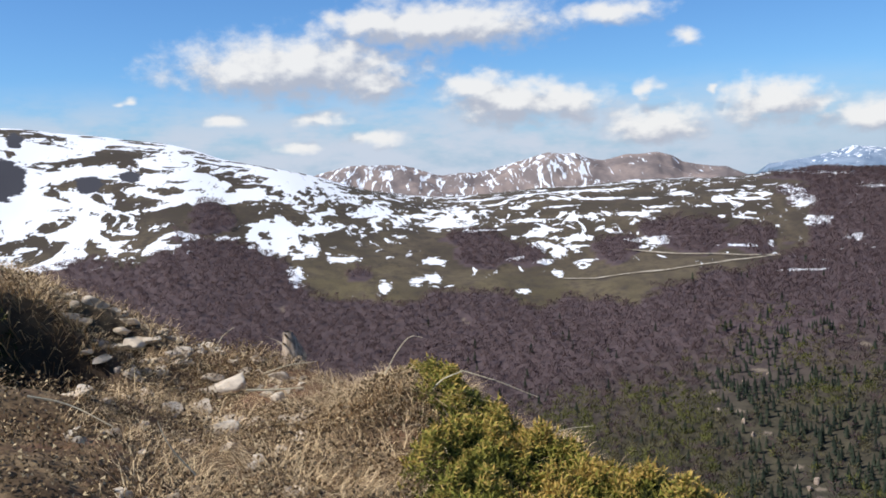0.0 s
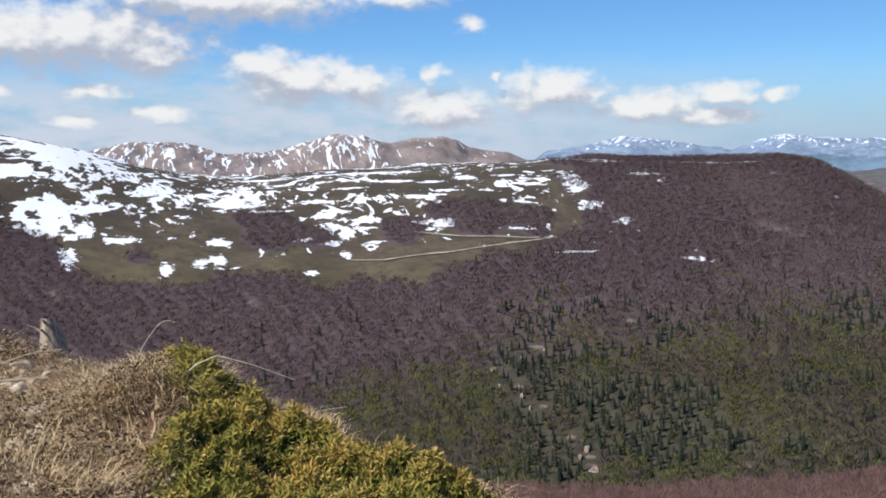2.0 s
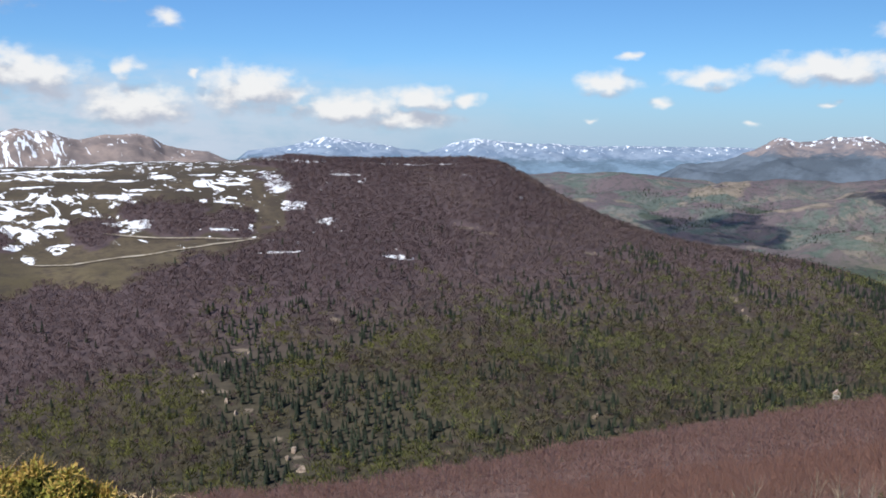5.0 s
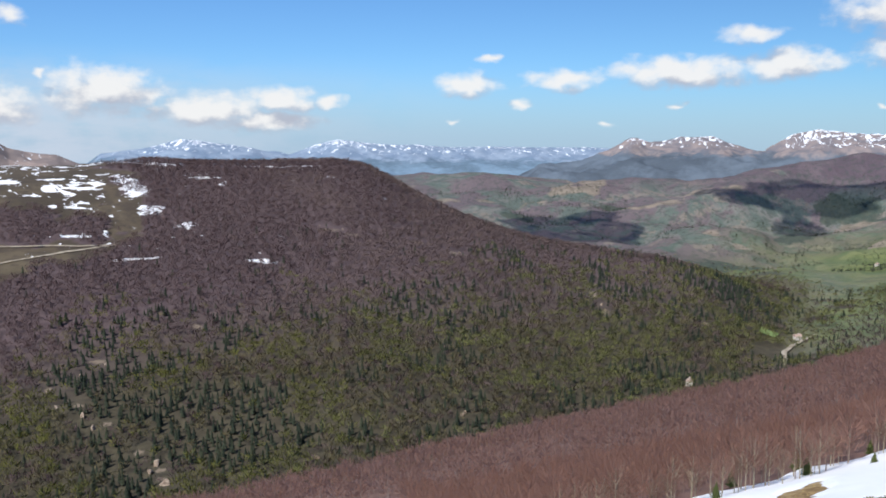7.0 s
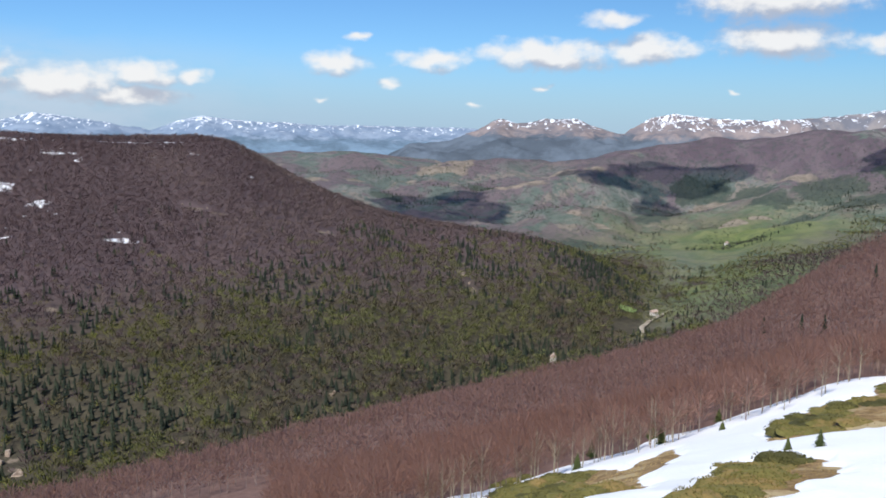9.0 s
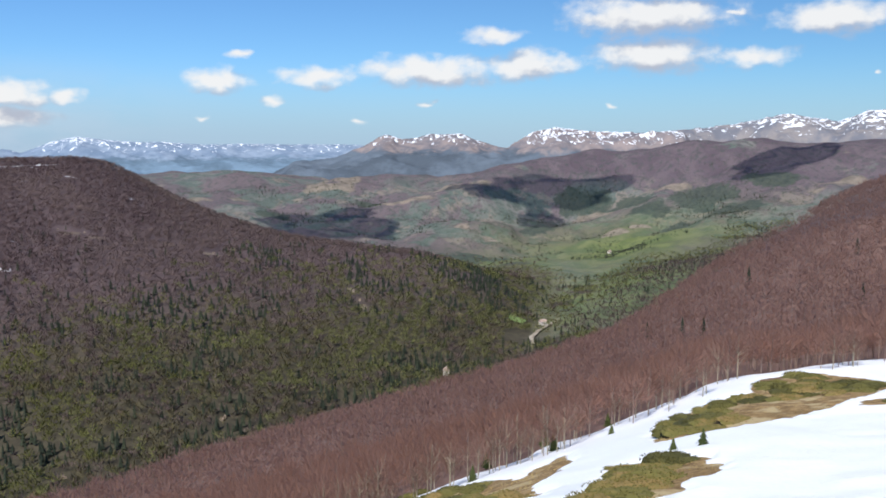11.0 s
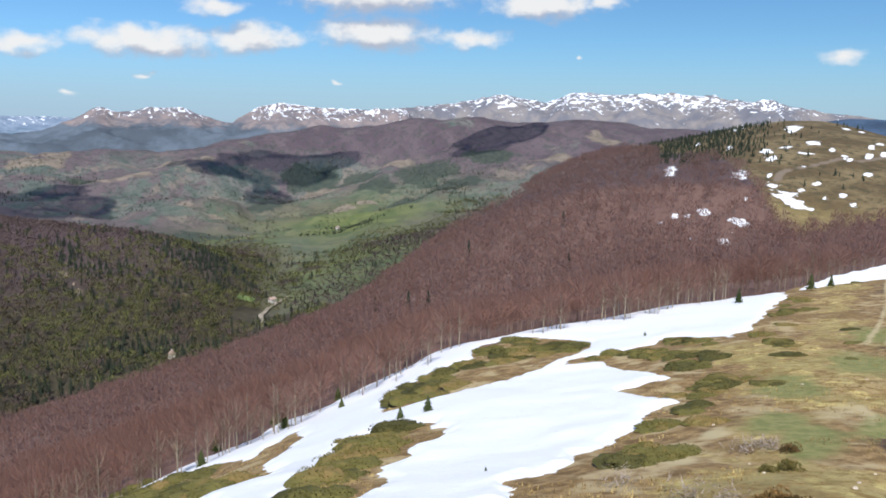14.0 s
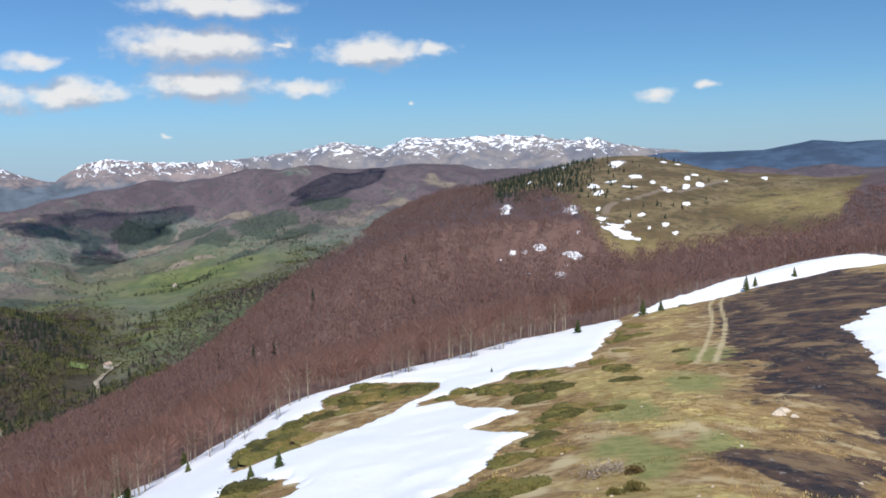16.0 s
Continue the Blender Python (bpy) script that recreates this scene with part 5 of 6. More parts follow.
def shrub_material(name, deep, fresh, tip, spread=0.5, ripe=0.95):
    mat, g, shader = material(name, 0.8, 0.25)
    p = g.add("ShaderNodeNewGeometry").outputs["Position"]
    rand = g.add("ShaderNodeObjectInfo").outputs["Random"]
    tone = g.math("ADD", g.attr("tone"), g.math("MULTIPLY", g.math("SUBTRACT", rand, 0.5), spread))
    colour = g.mix(g.step(tone, 0.1, 0.7), deep, fresh)
    colour = g.mix(g.step(g.math("ADD", tone, g.math("MULTIPLY", g.noise(p, 6.0, 3), 0.5)), ripe, ripe + 0.3), colour, tip)
    g.put(shader.inputs["Base Color"], g.mix(g.attr("bark"), colour, (0.16, 0.12, 0.09)))
    return mat


MAT_JUNIPER = shrub_material("juniper_needles", (0.055, 0.053, 0.016), (0.142, 0.128, 0.036), (0.24, 0.165, 0.06), 0.7)
MAT_RUSTY = shrub_material("withered_juniper", (0.07, 0.045, 0.018), (0.20, 0.125, 0.045), (0.34, 0.19, 0.07), 0.5)
MAT_DEADWOOD, _dg, _ds = material("grey_dead_wood", 0.85, 0.15)
_dp = _dg.add("ShaderNodeNewGeometry").outputs["Position"]
_dg.put(_ds.inputs["Base Color"], _dg.mix(_dg.step(_dg.noise(_dp, 14.0, 4), 0.35, 0.7), (0.22, 0.175, 0.135), (0.44, 0.37, 0.30)))


def mound_mesh(name, width, height, sprays, size, rng, mat, cushion=False):
    """A low spreading shrub: short leafy sprays set all over a lumpy dome."""
    verts, tris, tone, bark = [], [], [], []
    lumps = [(rng.uniform(-.6, .6) * width, rng.uniform(-.6, .6) * width, rng.uniform(.35, .75) * width, rng.uniform(.5, 1) * height) for _ in range(7)]
    if cushion:
        rings, spokes = 7, 22
        for i in range(rings + 1):
            for j in range(spokes):
                a, q = 2 * math.pi * j / spokes, (i / rings) * width * (1.12 + .16 * math.sin(3 * j + width) * (i > 3))
                x, y = q * math.cos(a), q * math.sin(a)
                top = max(h * math.sqrt(max(0.0, 1 - ((x - cx) ** 2 + (y - cy) ** 2) / (rad * rad))) for cx, cy, rad, h in lumps)
                verts.append(np.array((x, y, top * .9 * rng.uniform(.85, 1.08) - (.12 if i == rings else 0))))
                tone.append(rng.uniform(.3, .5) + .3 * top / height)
                bark.append(0.0)
        for i in range(rings):
            for j in range(spokes):
                a, b, c, d = i * spokes + j, i * spokes + (j + 1) % spokes, (i + 1) * spokes + (j + 1) % spokes, (i + 1) * spokes + j
                tris += [(a, d, c), (a, c, b)]
    for k in range(4):
        a = rng.uniform(0, 6.28)
        v, t = tube([(0, 0, -.1), (math.cos(a) * width * .4, math.sin(a) * width * .4, height * .35), (math.cos(a) * width * .8, math.sin(a) * width * .8, height * .4)],
                    [.03, .02, .008], 3)
        base = len(verts)
        verts += v
        tris += [tuple(i + base for i in q) for q in t]
        tone += [.2] * len(v)
        bark += [1.0] * len(v)
    for k in range(sprays):
        cx, cy, rad, h = lumps[k % 7]
        u = rng.normal(0, 1, 3)
        u[2] = abs(u[2])
        u /= np.linalg.norm(u)
        c = np.array([cx + u[0] * rad, cy + u[1] * rad, max(0.0, u[2]) * h])
        way = u * np.array([1, 1, .8]) + np.array([0, 0, .35]) + rng.normal(0, .3, 3)
        way /= np.linalg.norm(way)
        side = np.cross(way, rng.normal(0, 1, 3))
        side /= np.linalg.norm(side)
        other = np.cross(way, side)
        # upward sprays, like the cushion's top, are toned lighter: painted light from above
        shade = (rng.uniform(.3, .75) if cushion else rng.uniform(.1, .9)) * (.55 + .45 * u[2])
        for f in (side, other):
            base = len(verts)
            s = size * rng.uniform(.7, 1.3)
            verts += [c - way * s * .3 + f * s * .45, c - way * s * .3 - f * s * .45, c + way * s]
            tris.append((base, base + 1, base + 2))
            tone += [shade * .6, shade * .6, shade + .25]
            bark += [0.0] * 3
    return mesh_from(name, np.array(verts), np.array(tris), mat, False, [("tone", tone), ("bark", bark)])


def build_shrubs():
    rng = np.random.default_rng(31)
    kinds = [mound_mesh("juniper_shrub", 1.8, .42, 620, .085, rng, MAT_JUNIPER, True) for _ in range(6)]
    spots = []
    for isle, share, step in ((ISLE_UPPER, .72, 2.2), (ISLE_MIDDLE, .9, 1.9), (ISLE_LOWER, .6, 2.4)):
        xs, ys = [q[0] for q in isle], [q[1] for q in isle]
        x, y = [q.ravel() for q in np.meshgrid(np.arange(min(xs), max(xs), step), np.arange(min(ys), max(ys), step))]
        x, y = x + rng.uniform(-.5, .5, len(x)) * step, y + rng.uniform(-.5, .5, len(y)) * step
        keep = (outline(isle, x, y) > 1.3) & (rng.uniform(0, 1, len(x)) < share) & (fractal(x, y, 7, 3, 55) > (.36 if isle is ISLE_MIDDLE else .43))
        if isle is ISLE_MIDDLE:
            keep &= y > 18.6 + (x - 40) * .2
        spots += list(zip(x[keep], y[keep], rng.uniform(.75, 1.3, keep.sum())))
    # belts of shrubs between the snow and the grassy crest
    for path, wide, count in (([(91.0, 72.5), (92.5, 68.0), (80.0, 53.5), (77.0, 47.5)], 1.6, 40), ([(77.0, 45.5), (84.0, 46.5), (92.5, 50.0)], 1.0, 16), ([(62.1, 37.0), (66.0, 37.3)], .6, 6),
                              ([(118.7, 15.6), (110.1, 8.5), (102.1, 2.9)], 2.0, 30),
                              ([(99.3, 16.5), (101.4, 11.7), (94.9, 6.5), (91.8, 3.2)], 2.2, 34),
                              ([(77.4, 0.6), (71.2, 2.6), (61.0, 4.0)], 1.3, 34),
                              ([(56.8, 5.9), (55.6, 3.6), (56.2, 1.9)], 0.7, 14),
                              ([(110.4, -1.3), (99.1, -2.6), (96.2, -3.6)], 1.0, 9),
                              ([(44.3, 5.4), (45.7, 4.3), (46.6, 3.1)], 0.7, 12),
                              ([(41.9, 10.5), (43.9, 9.6), (45.2, 8.2)], 0.6, 16),
                              ([(38.1, 13.7), (38.5, 12.8)], 0.6, 8),
                              ([(89.4, -3.7), (89.6, -4.7)], 0.5, 3),
                              ([(134.9, -1.9), (134.9, -6.1), (135.9, -9.0)], 2.0, 12),
                              ([(74.0, -1.6), (73.2, -2.4)], 0.4, 3),
                              ([(87.9, 6.7), (85.7, 3.3), (90.5, 1.5)], 1.2, 12),
                              ([(200, -22), (180, -16)], 3.0, 10), ([(160, -8), (135, -4), (118, -2)], 2.4, 14)):
        for _ in range(count):
            t = rng.uniform(0, len(path) - 1.001)
            i = int(t)
            px = path[i][0] + (path[i + 1][0] - path[i][0]) * (t - i) + rng.normal(0, wide * .45)
            py = path[i][1] + (path[i + 1][1] - path[i][1]) * (t - i) + rng.normal(0, wide * .45)
            spots.append((px, py, rng.uniform(.4, .85)))
    spots += [(99, -10, .5), (112, -11, .6), (88, -9, .4)]
    isles = (ISLE_UPPER, ISLE_MIDDLE, ISLE_LOWER)
    spots = [q for q in spots if outline(SNOW_EDGE, np.array([q[0]]), np.array([q[1]]))[0] < -1.6 * q[2] - .3 or max(outline(i, np.array([q[0]]), np.array([q[1]]))[0] for i in isles) > 1.6]
    rusty = [mound_mesh("juniper_shrub", 1.0, .75, 700, .09, rng, MAT_RUSTY) for _ in range(2)]
    for x, y, s in [(35.6, -1.8, 0.75), (34.8, -2.3, 0.65), (35.3, -1.3, 0.55), (47.3, -2.6, 0.6)]:
        ob = tagged(new("juniper_shrub", rusty[rng.integers(0, 2)]), "rust-brown half-withered juniper shrub on the ridge", "shrub", "junipers on the ridge")
        ob.matrix_basis = pose(x, y, float(land(x, y)[0]) - .05, 0, 0, rng.uniform(0, 360)) @ Matrix.Scale(s, 4)
    bushy = mound_mesh("juniper_shrub", .9, .7, 700, .085, rng, MAT_JUNIPER)
    for x, y, s in [(42.9, -2.3, 0.75), (42.4, -1.4, 0.55)]:
        ob = tagged(new("juniper_shrub", bushy), "rounded green juniper bush beside dead branches", "shrub", "junipers on the ridge")
        ob.matrix_basis = pose(x, y, float(land(x, y)[0]) - .05, 0, 0, rng.uniform(0, 360)) @ Matrix.Scale(s, 4)
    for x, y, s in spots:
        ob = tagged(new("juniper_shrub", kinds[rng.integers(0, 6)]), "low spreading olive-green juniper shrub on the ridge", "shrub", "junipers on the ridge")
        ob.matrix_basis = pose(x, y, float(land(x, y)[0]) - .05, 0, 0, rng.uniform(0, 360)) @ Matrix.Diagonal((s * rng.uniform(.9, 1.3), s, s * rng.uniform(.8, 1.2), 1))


build_shrubs()


def thing(name, label, category, group="", at=None):
    root = tagged(new(name), label, category, group)
    root.empty_display_size = 0.2
    if at is not None:
        root.matrix_basis = at
    return root


def part(name, mesh, parent, label=""):
    ob = tagged(new(name, mesh), label)
    ob.parent = parent
    return ob


def split_tree(v, t, b, name, mat, tone):
    """Trunk and crown meshes out of one tree."""
    woody = b[t].mean(1) > .5
    out = []
    for mask, label in ((woody, "trunk"), (~woody, "crown")):
        used, inverse = np.unique(t[mask], return_inverse=True)
        out.append(mesh_from(label, v[used], inverse.reshape(-1, 3), mat, False, [("bark", b[used]), ("tone", np.full(len(used), tone))]))
    return out


def build_single_trees():
    rng = np.random.default_rng(41)
    # small firs standing in the snow
    young = tree_material("young_fir_needles", (0.05, 0.07, 0.028), (0.115, 0.135, 0.05))
    for x, y, h in ((69.7, 24.3, 1.75), (69.4, 26.6, 1.4), (98, 53, 2.6), (84, 55.5, 2.2), (100.5, 46.5, 1.6), (118, 12.5, .9), (44.5, 12.1, .55), (111.0, 61.5, 3.2), (103.0, 66.0, 2.6), (119.5, 56.0, 2.2), (172, -9.5, 3.2), (176, -13, 2.4), (206, -33, 3.4), (152, 2, 2.6),
                    (213, -36, 2.6), (226, -47, 2.8), (243, -58, 2.2)):
        v, t, b = conifer(h, h * .34, 8, 7, rng)
        trunk, crown = split_tree(v, t, b, "fir", young, rng.uniform(.2, .9))
        root = thing("fir_tree", "small dark green fir standing in the snow", "tree", "small firs", pose(x, y, float(land(x, y)[0]), 0, 0, rng.uniform(0, 360)))
        part("trunk", trunk, root)
        part("crown", crown, root)
    # lone conifers among the beeches
    for x, y, h in ((304, 116, 9), (294, 105, 8), (349, 148, 8.5), (330, 190, 8), (360, 70, 8), (420, 130, 9), (280, 60, 7), (250, 20, 8), (470, 95, 9)):
        v, t, b = conifer(h, h * .2, 8, 7, rng)
        trunk, crown = split_tree(v, t, b, "fir", MAT_CONIFER, rng.uniform(.1, .6))
        root = thing("fir_tree", "lone dark conifer among leafless beeches", "tree", "lone conifers", pose(x, y, float(land(x, y)[0]), 0, 0, rng.uniform(0, 360)))
        part("trunk", trunk, root)
        part("crown", crown, root)
    # beeches along the upper edge of the wood
    kinds = []
    for k in range(6):
        v, t, b = bare_tree(rng.uniform(6.5, 8.5), 1.8, 240, .026, 6, 7, rng)
        kinds.append(split_tree(v, t, b, "beech", MAT_BEECH_EDGE, rng.uniform(.2, .8)))
    for bearing in np.arange(47, 108, .26):
        edge = wood_border(bearing)
        x, y = polar(bearing + rng.uniform(-.3, .3), edge + rng.uniform(-4.5, 9.0))
        if fractal(np.array([x]), np.array([y]), 9, 3, 71)[0] < .44:
            continue
        s = rng.uniform(.55, .95)
        trunk, crown = kinds[rng.integers(0, 6)]
        root = thing("beech_tree", "leafless grey-trunked beech at the edge of the snow", "tree", "beeches at the wood's edge",
                     pose(x, y, float(land(x, y)[0]), 0, 0, rng.uniform(0, 360)) @ Matrix.Scale(s, 4))
        part("trunk", trunk, root, "pale grey trunk and limbs")
        part("crown", crown, root, "fine red-brown twigs")


build_single_trees()


def stone_material():
    mat, g, shader = material("weathered_limestone", 0.85, 0.25)
    p = g.add("ShaderNodeNewGeometry").outputs["Position"]
    a, b = g.noise(p, 5.0, 6, 0.65), g.noise(p, 40.0, 4, 0.6)
    colour = g.mix(g.step(a, 0.35, 0.7), (0.48, 0.395, 0.30), (0.74, 0.64, 0.51))
    g.put(shader.inputs["Base Color"], g.mix(g.step(b, 0.55, 0.75), colour, (0.28, 0.24, 0.18)))
    bump(g, shader, g.math("ADD", a, g.math("MULTIPLY", b, 0.3)), 0.5, 0.02)
    return mat


MAT_STONE = stone_material()


def stone_mesh(name, sx, sy, sz, seed):
    """A worn angular stone."""
    bm = bmesh.new()
    bmesh.ops.create_icosphere(bm, subdivisions=3, radius=1.0)
    rng = np.random.default_rng(seed)
    cuts = [(Vector(rng.normal(0, 1, 3)).normalized(), rng.uniform(.35, .7)) for _ in range(11)]
    for v in bm.verts:
        for n, d in cuts:
            over = v.co.dot(n) - d
            if over > 0:
                v.co -= n * over
        v.co *= 1 + .07 * noise.noise(v.co * 2.3 + Vector((seed, 0, 0)))
        v.co = Vector((v.co.x * sx, v.co.y * sy, v.co.z * sz))
    me = bpy.data.meshes.new(name)
    bm.to_mesh(me)
    bm.free()
    me.polygons.foreach_set("use_smooth", [True] * len(me.polygons))
    me.materials.append(MAT_STONE)
    return me


def build_ridge_stones():
    rng = np.random.default_rng(51)
    kinds = [stone_mesh("rock", .5, .4, .3, 60 + k) for k in range(5)]
    spots = [(66.7, -13.2, 2.0), (67.8, -13.8, 1.2), (66.0, -14.0, .9)] + [(rng.uniform(36, 75), rng.uniform(-14, 3), rng.uniform(.15, .4)) for _ in range(20)]
    for x, y, s in spots:
        ob = tagged(new("rock", kinds[rng.integers(0, 5)]), "pale weathered limestone rock half sunk in dry grass", "rock", "stones on the ridge")
        ob.matrix_basis = pose(x, y, float(land(x, y)[0]) + .03 * s, 0, 0, rng.uniform(0, 360)) @ Matrix.Scale(s, 4)
    # sun-bleached dead shrubs
    for x, y, s in [(39.8, 4.7, 1.2), (36.7, 1.7, 1.3), (35.9, -0.0, 1.0), (47.4, -0.2, 1.2), (48.6, -1.1, 1.1), (47.8, -1.6, 0.9)]:
        verts, tris = [], []
        for k in range(120):
            a, h = rng.uniform(0, 6.28), rng.uniform(.0, .35)
            c = np.array([rng.normal(0, .55), rng.normal(0, .4), h])
            way = np.array([math.cos(a), math.sin(a), rng.uniform(-.1, .7)])
            side = np.cross(way, (0, 0, 1)) * .022
            base = len(verts)
            verts += [c - side, c + side, c + way * rng.uniform(.15, .45)]
            tris.append((base, base + 1, base + 2))
        ob = tagged(new("dead_shrub", mesh_from("dead_shrub", np.array(verts), np.array(tris), MAT_DEADWOOD, False)), "sun-bleached grey tangle of dead juniper branches", "dead shrub", "dead shrubs")
        ob.matrix_basis = pose(x, y, float(land(x, y)[0])) @ Matrix.Scale(s, 4)


build_ridge_stones()
MAT_CLIFF, _lg, _ls = material("weathered_outcrop", 0.9, 0.15)
_lp = _lg.add("ShaderNodeNewGeometry").outputs["Position"]
_lg.put(_ls.inputs["Base Color"], _lg.mix(_lg.step(_lg.noise(_lp, 0.35, 6, 0.7), 0.38, 0.64), (0.22, 0.165, 0.125), (0.47, 0.38, 0.30)))


def build_outcrops():
    """Pale crags and slips that break the forest opposite: bearing, distance, size in metres."""
    rng = np.random.default_rng(57)
    for k, (b, r, size) in enumerate(OUTCROPS):
        x, y = polar(b, r)
        me = stone_mesh("rock_outcrop", size * rng.uniform(.8, 1.1), size * rng.uniform(.6, .9), size * rng.uniform(.8, 1.3), 700 + k)
        me.materials[0] = MAT_CLIFF
        ob = tagged(new("rock_outcrop", me), "pale brown crag among trees on the opposite slope", "rock", "crags in the forest")
        ob.matrix_basis = pose(x, y, float(land(x, y)[0]) + size * .15, rng.uniform(-15, 15), rng.uniform(-15, 15), rng.uniform(0, 360))


build_outcrops()


def blade_material(name, low, high):
    mat, g, shader = material(name, 0.75, 0.2)
    p = g.add("ShaderNodeNewGeometry").outputs["Position"]
    tone = g.math("ADD", g.attr("tone"), g.math("MULTIPLY", g.math("SUBTRACT", g.noise(p, 0.12, 4), 0.5), 0.8))
    g.put(shader.inputs["Base Color"], g.mix(g.step(tone, 0.0, 1.0), low, high))
    return mat


MAT_TUFT = blade_material("ridge_grass_blades", (0.16, 0.10, 0.04), (0.54, 0.41, 0.17))


def build_ridge_grass():
    rng = np.random.default_rng(61)
    n = 22000
    b, r = rng.uniform(50, 109, n), 24 * np.exp(rng.uniform(0, 1, n) ** .8 * math.log(190 / 24))
    x, y = polar(b, r)
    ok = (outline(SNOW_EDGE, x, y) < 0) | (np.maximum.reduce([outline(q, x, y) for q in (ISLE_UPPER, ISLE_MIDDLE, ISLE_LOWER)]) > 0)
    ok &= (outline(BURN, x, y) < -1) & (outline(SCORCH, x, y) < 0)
    ok &= (outline(SNOW_HOLLOW, x, y) < 0) & (fractal(x, y, 9, 3, 71) > .36) & (r < ramp(b, (54, 100), (66, 110), (80, 132), (92, 160), (110, 250)))
    x, y, r = x[ok], y[ok], r[ok]
    z, n = land(x, y), len(x)
    clump = np.clip((fractal(x, y, 2.2, 3, 73) - .25) * 2, 0, 1)
    verts, tone = np.zeros((n, 4, 3, 3)), np.zeros((n, 4, 3))
    for k in range(4):
        a, h = rng.uniform(0, 6.28, n), rng.uniform(.05, .16, n)
        w = rng.uniform(.015, .045, n)
        ox, oy = rng.normal(0, .12, n), rng.normal(0, .12, n)
        lean = rng.normal(0, .6, n)
        cx, sx = np.cos(a), np.sin(a)
        verts[:, k, 0] = np.stack([x + ox - sx * w, y + oy + cx * w, z - .05], -1)
        verts[:, k, 1] = np.stack([x + ox + sx * w, y + oy - cx * w, z - .05], -1)
        verts[:, k, 2] = np.stack([x + ox + cx * h * lean, y + oy + sx * h * lean, z + h], -1)
        tone[:, k] = (clump * .7 + rng.uniform(0, .3, n))[:, None]
    me = mesh_from("ridge_grass", verts.reshape(-1, 3), np.arange(n * 12).reshape(-1, 3), MAT_TUFT, False, [("tone", tone)])
    tagged(new("ridge_grass", me), "tufts of pale dry grass on the ridge", "grass", kind="stuff")


build_ridge_grass()


# ---- clouds overhead, out of sight, that shade the valley ----
def cloud(x, y, z, wide, deep, seed):
    bm = bmesh.new()
    rng = np.random.default_rng(seed)
    bmesh.ops.create_icosphere(bm, subdivisions=5, radius=1.0)
    shift = Vector((seed * 3.1, 0, 0))
    for v in bm.verts:
        v.co *= 1 + .55 * noise.fractal(v.co * 1.3 + shift, 1.0, 2.0, 5)
        v.co = Vector((v.co.x * wide, v.co.y * deep, max(v.co.z * .4, -.08) * min(wide, deep)))
    me = bpy.data.meshes.new("cloud")
    bm.to_mesh(me)
    bm.free()
    me.polygons.foreach_set("use_smooth", [True] * len(me.polygons))
    me.materials.append(MAT_CLOUD)
    ob = tagged(new("cloud", me), "white cumulus cloud drifting over the valley", "cloud", "clouds", "structure")
    ob.matrix_basis = pose(x, y, z, 0, 0, rng.uniform(-20, 20) - 40)


MAT_CLOUD, _cg, _cs = material("cloud_vapour", 1.0, 0.0)
_clear, _both = _cg.add("ShaderNodeBsdfTransparent"), _cg.add("ShaderNodeMixShader")
_both.inputs[0].default_value = 0.36
_cg.l.new(_clear.outputs[0], _both.inputs[1])
_cg.l.new(_cs.outputs[0], _both.inputs[2])
_cg.l.new(_both.outputs[0], _cg.n["Material Output"].inputs[0])
_cg.put(_cs.inputs["Base Color"], _cg.mix(_cg.noise(_cg.add("ShaderNodeNewGeometry").outputs["Position"], 0.01, 4), (0.8, 0.82, 0.85), (0.92, 0.93, 0.95)))
CLOUD_RISE = 1050.0
for k, (bearing, r, wide, deep) in enumerate([(47.4, 2590, 165, 130), (48.6, 2740, 70, 45), (61.2, 2935, 200, 85), (60.4, 2770, 55, 120), (57.4, 2860, 80, 40), (74.4, 3010, 200, 75), (55.6, 2870, 55, 30)]):
    x, y = polar(bearing, r)
    run = CLOUD_RISE / math.tan(radians(SUN_HEIGHT))
    cloud(x + run * math.sin(radians(SUN_BEARING)), y + run * math.cos(radians(SUN_BEARING)), float(land(x, y)[0]) + CLOUD_RISE, wide, deep, 400 + k)


# ---- roads, farm and house ----
def ribbon(points, width, lift, name, label, mat, category):
    """A worn road laid on the ground along plan points."""
    fine = []
    for (x0, y0), (x1, y1) in zip(points[:-1], points[1:]):
        n = max(2, int(math.hypot(x1 - x0, y1 - y0) / 6))
        fine += [(x0 + (x1 - x0) * k / n, y0 + (y1 - y0) * k / n) for k in range(n)]
    fine.append(points[-1])
    p = np.array(fine)
    d = np.gradient(p, axis=0)
    d /= np.linalg.norm(d, axis=1)[:, None]
    side = np.stack([-d[:, 1], d[:, 0]], -1)
    wide = width * (0.8 + 0.4 * lattice_noise(np.arange(len(p)) * .35, np.zeros(len(p)), 7))[:, None]
    rows = [p - side * wide * .5, p - side * wide * .17, p + side * wide * .17, p + side * wide * .5]
    verts = np.stack([np.column_stack([q, land(q[:, 0], q[:, 1]) + lift]) for q in rows], 1).reshape(-1, 3)
    return tagged(new(name, mesh_from(name, verts, grid_faces(len(p), 4), mat)), label, category, kind="structure")


MAT_ROAD, _rg, _rs = material("pale_dirt_road", 0.95, 0.1)
_rp = _rg.add("ShaderNodeNewGeometry").outputs["Position"]
_rg.put(_rs.inputs["Base Color"], _rg.mix(_rg.step(_rg.noise(_rp, 0.12, 5, 0.6), 0.3, 0.7), (0.22, 0.18, 0.13), (0.46, 0.41, 0.33)))


def along(*stations):
    return [tuple(float(q) for q in polar(b, r)) for b, r in stations]


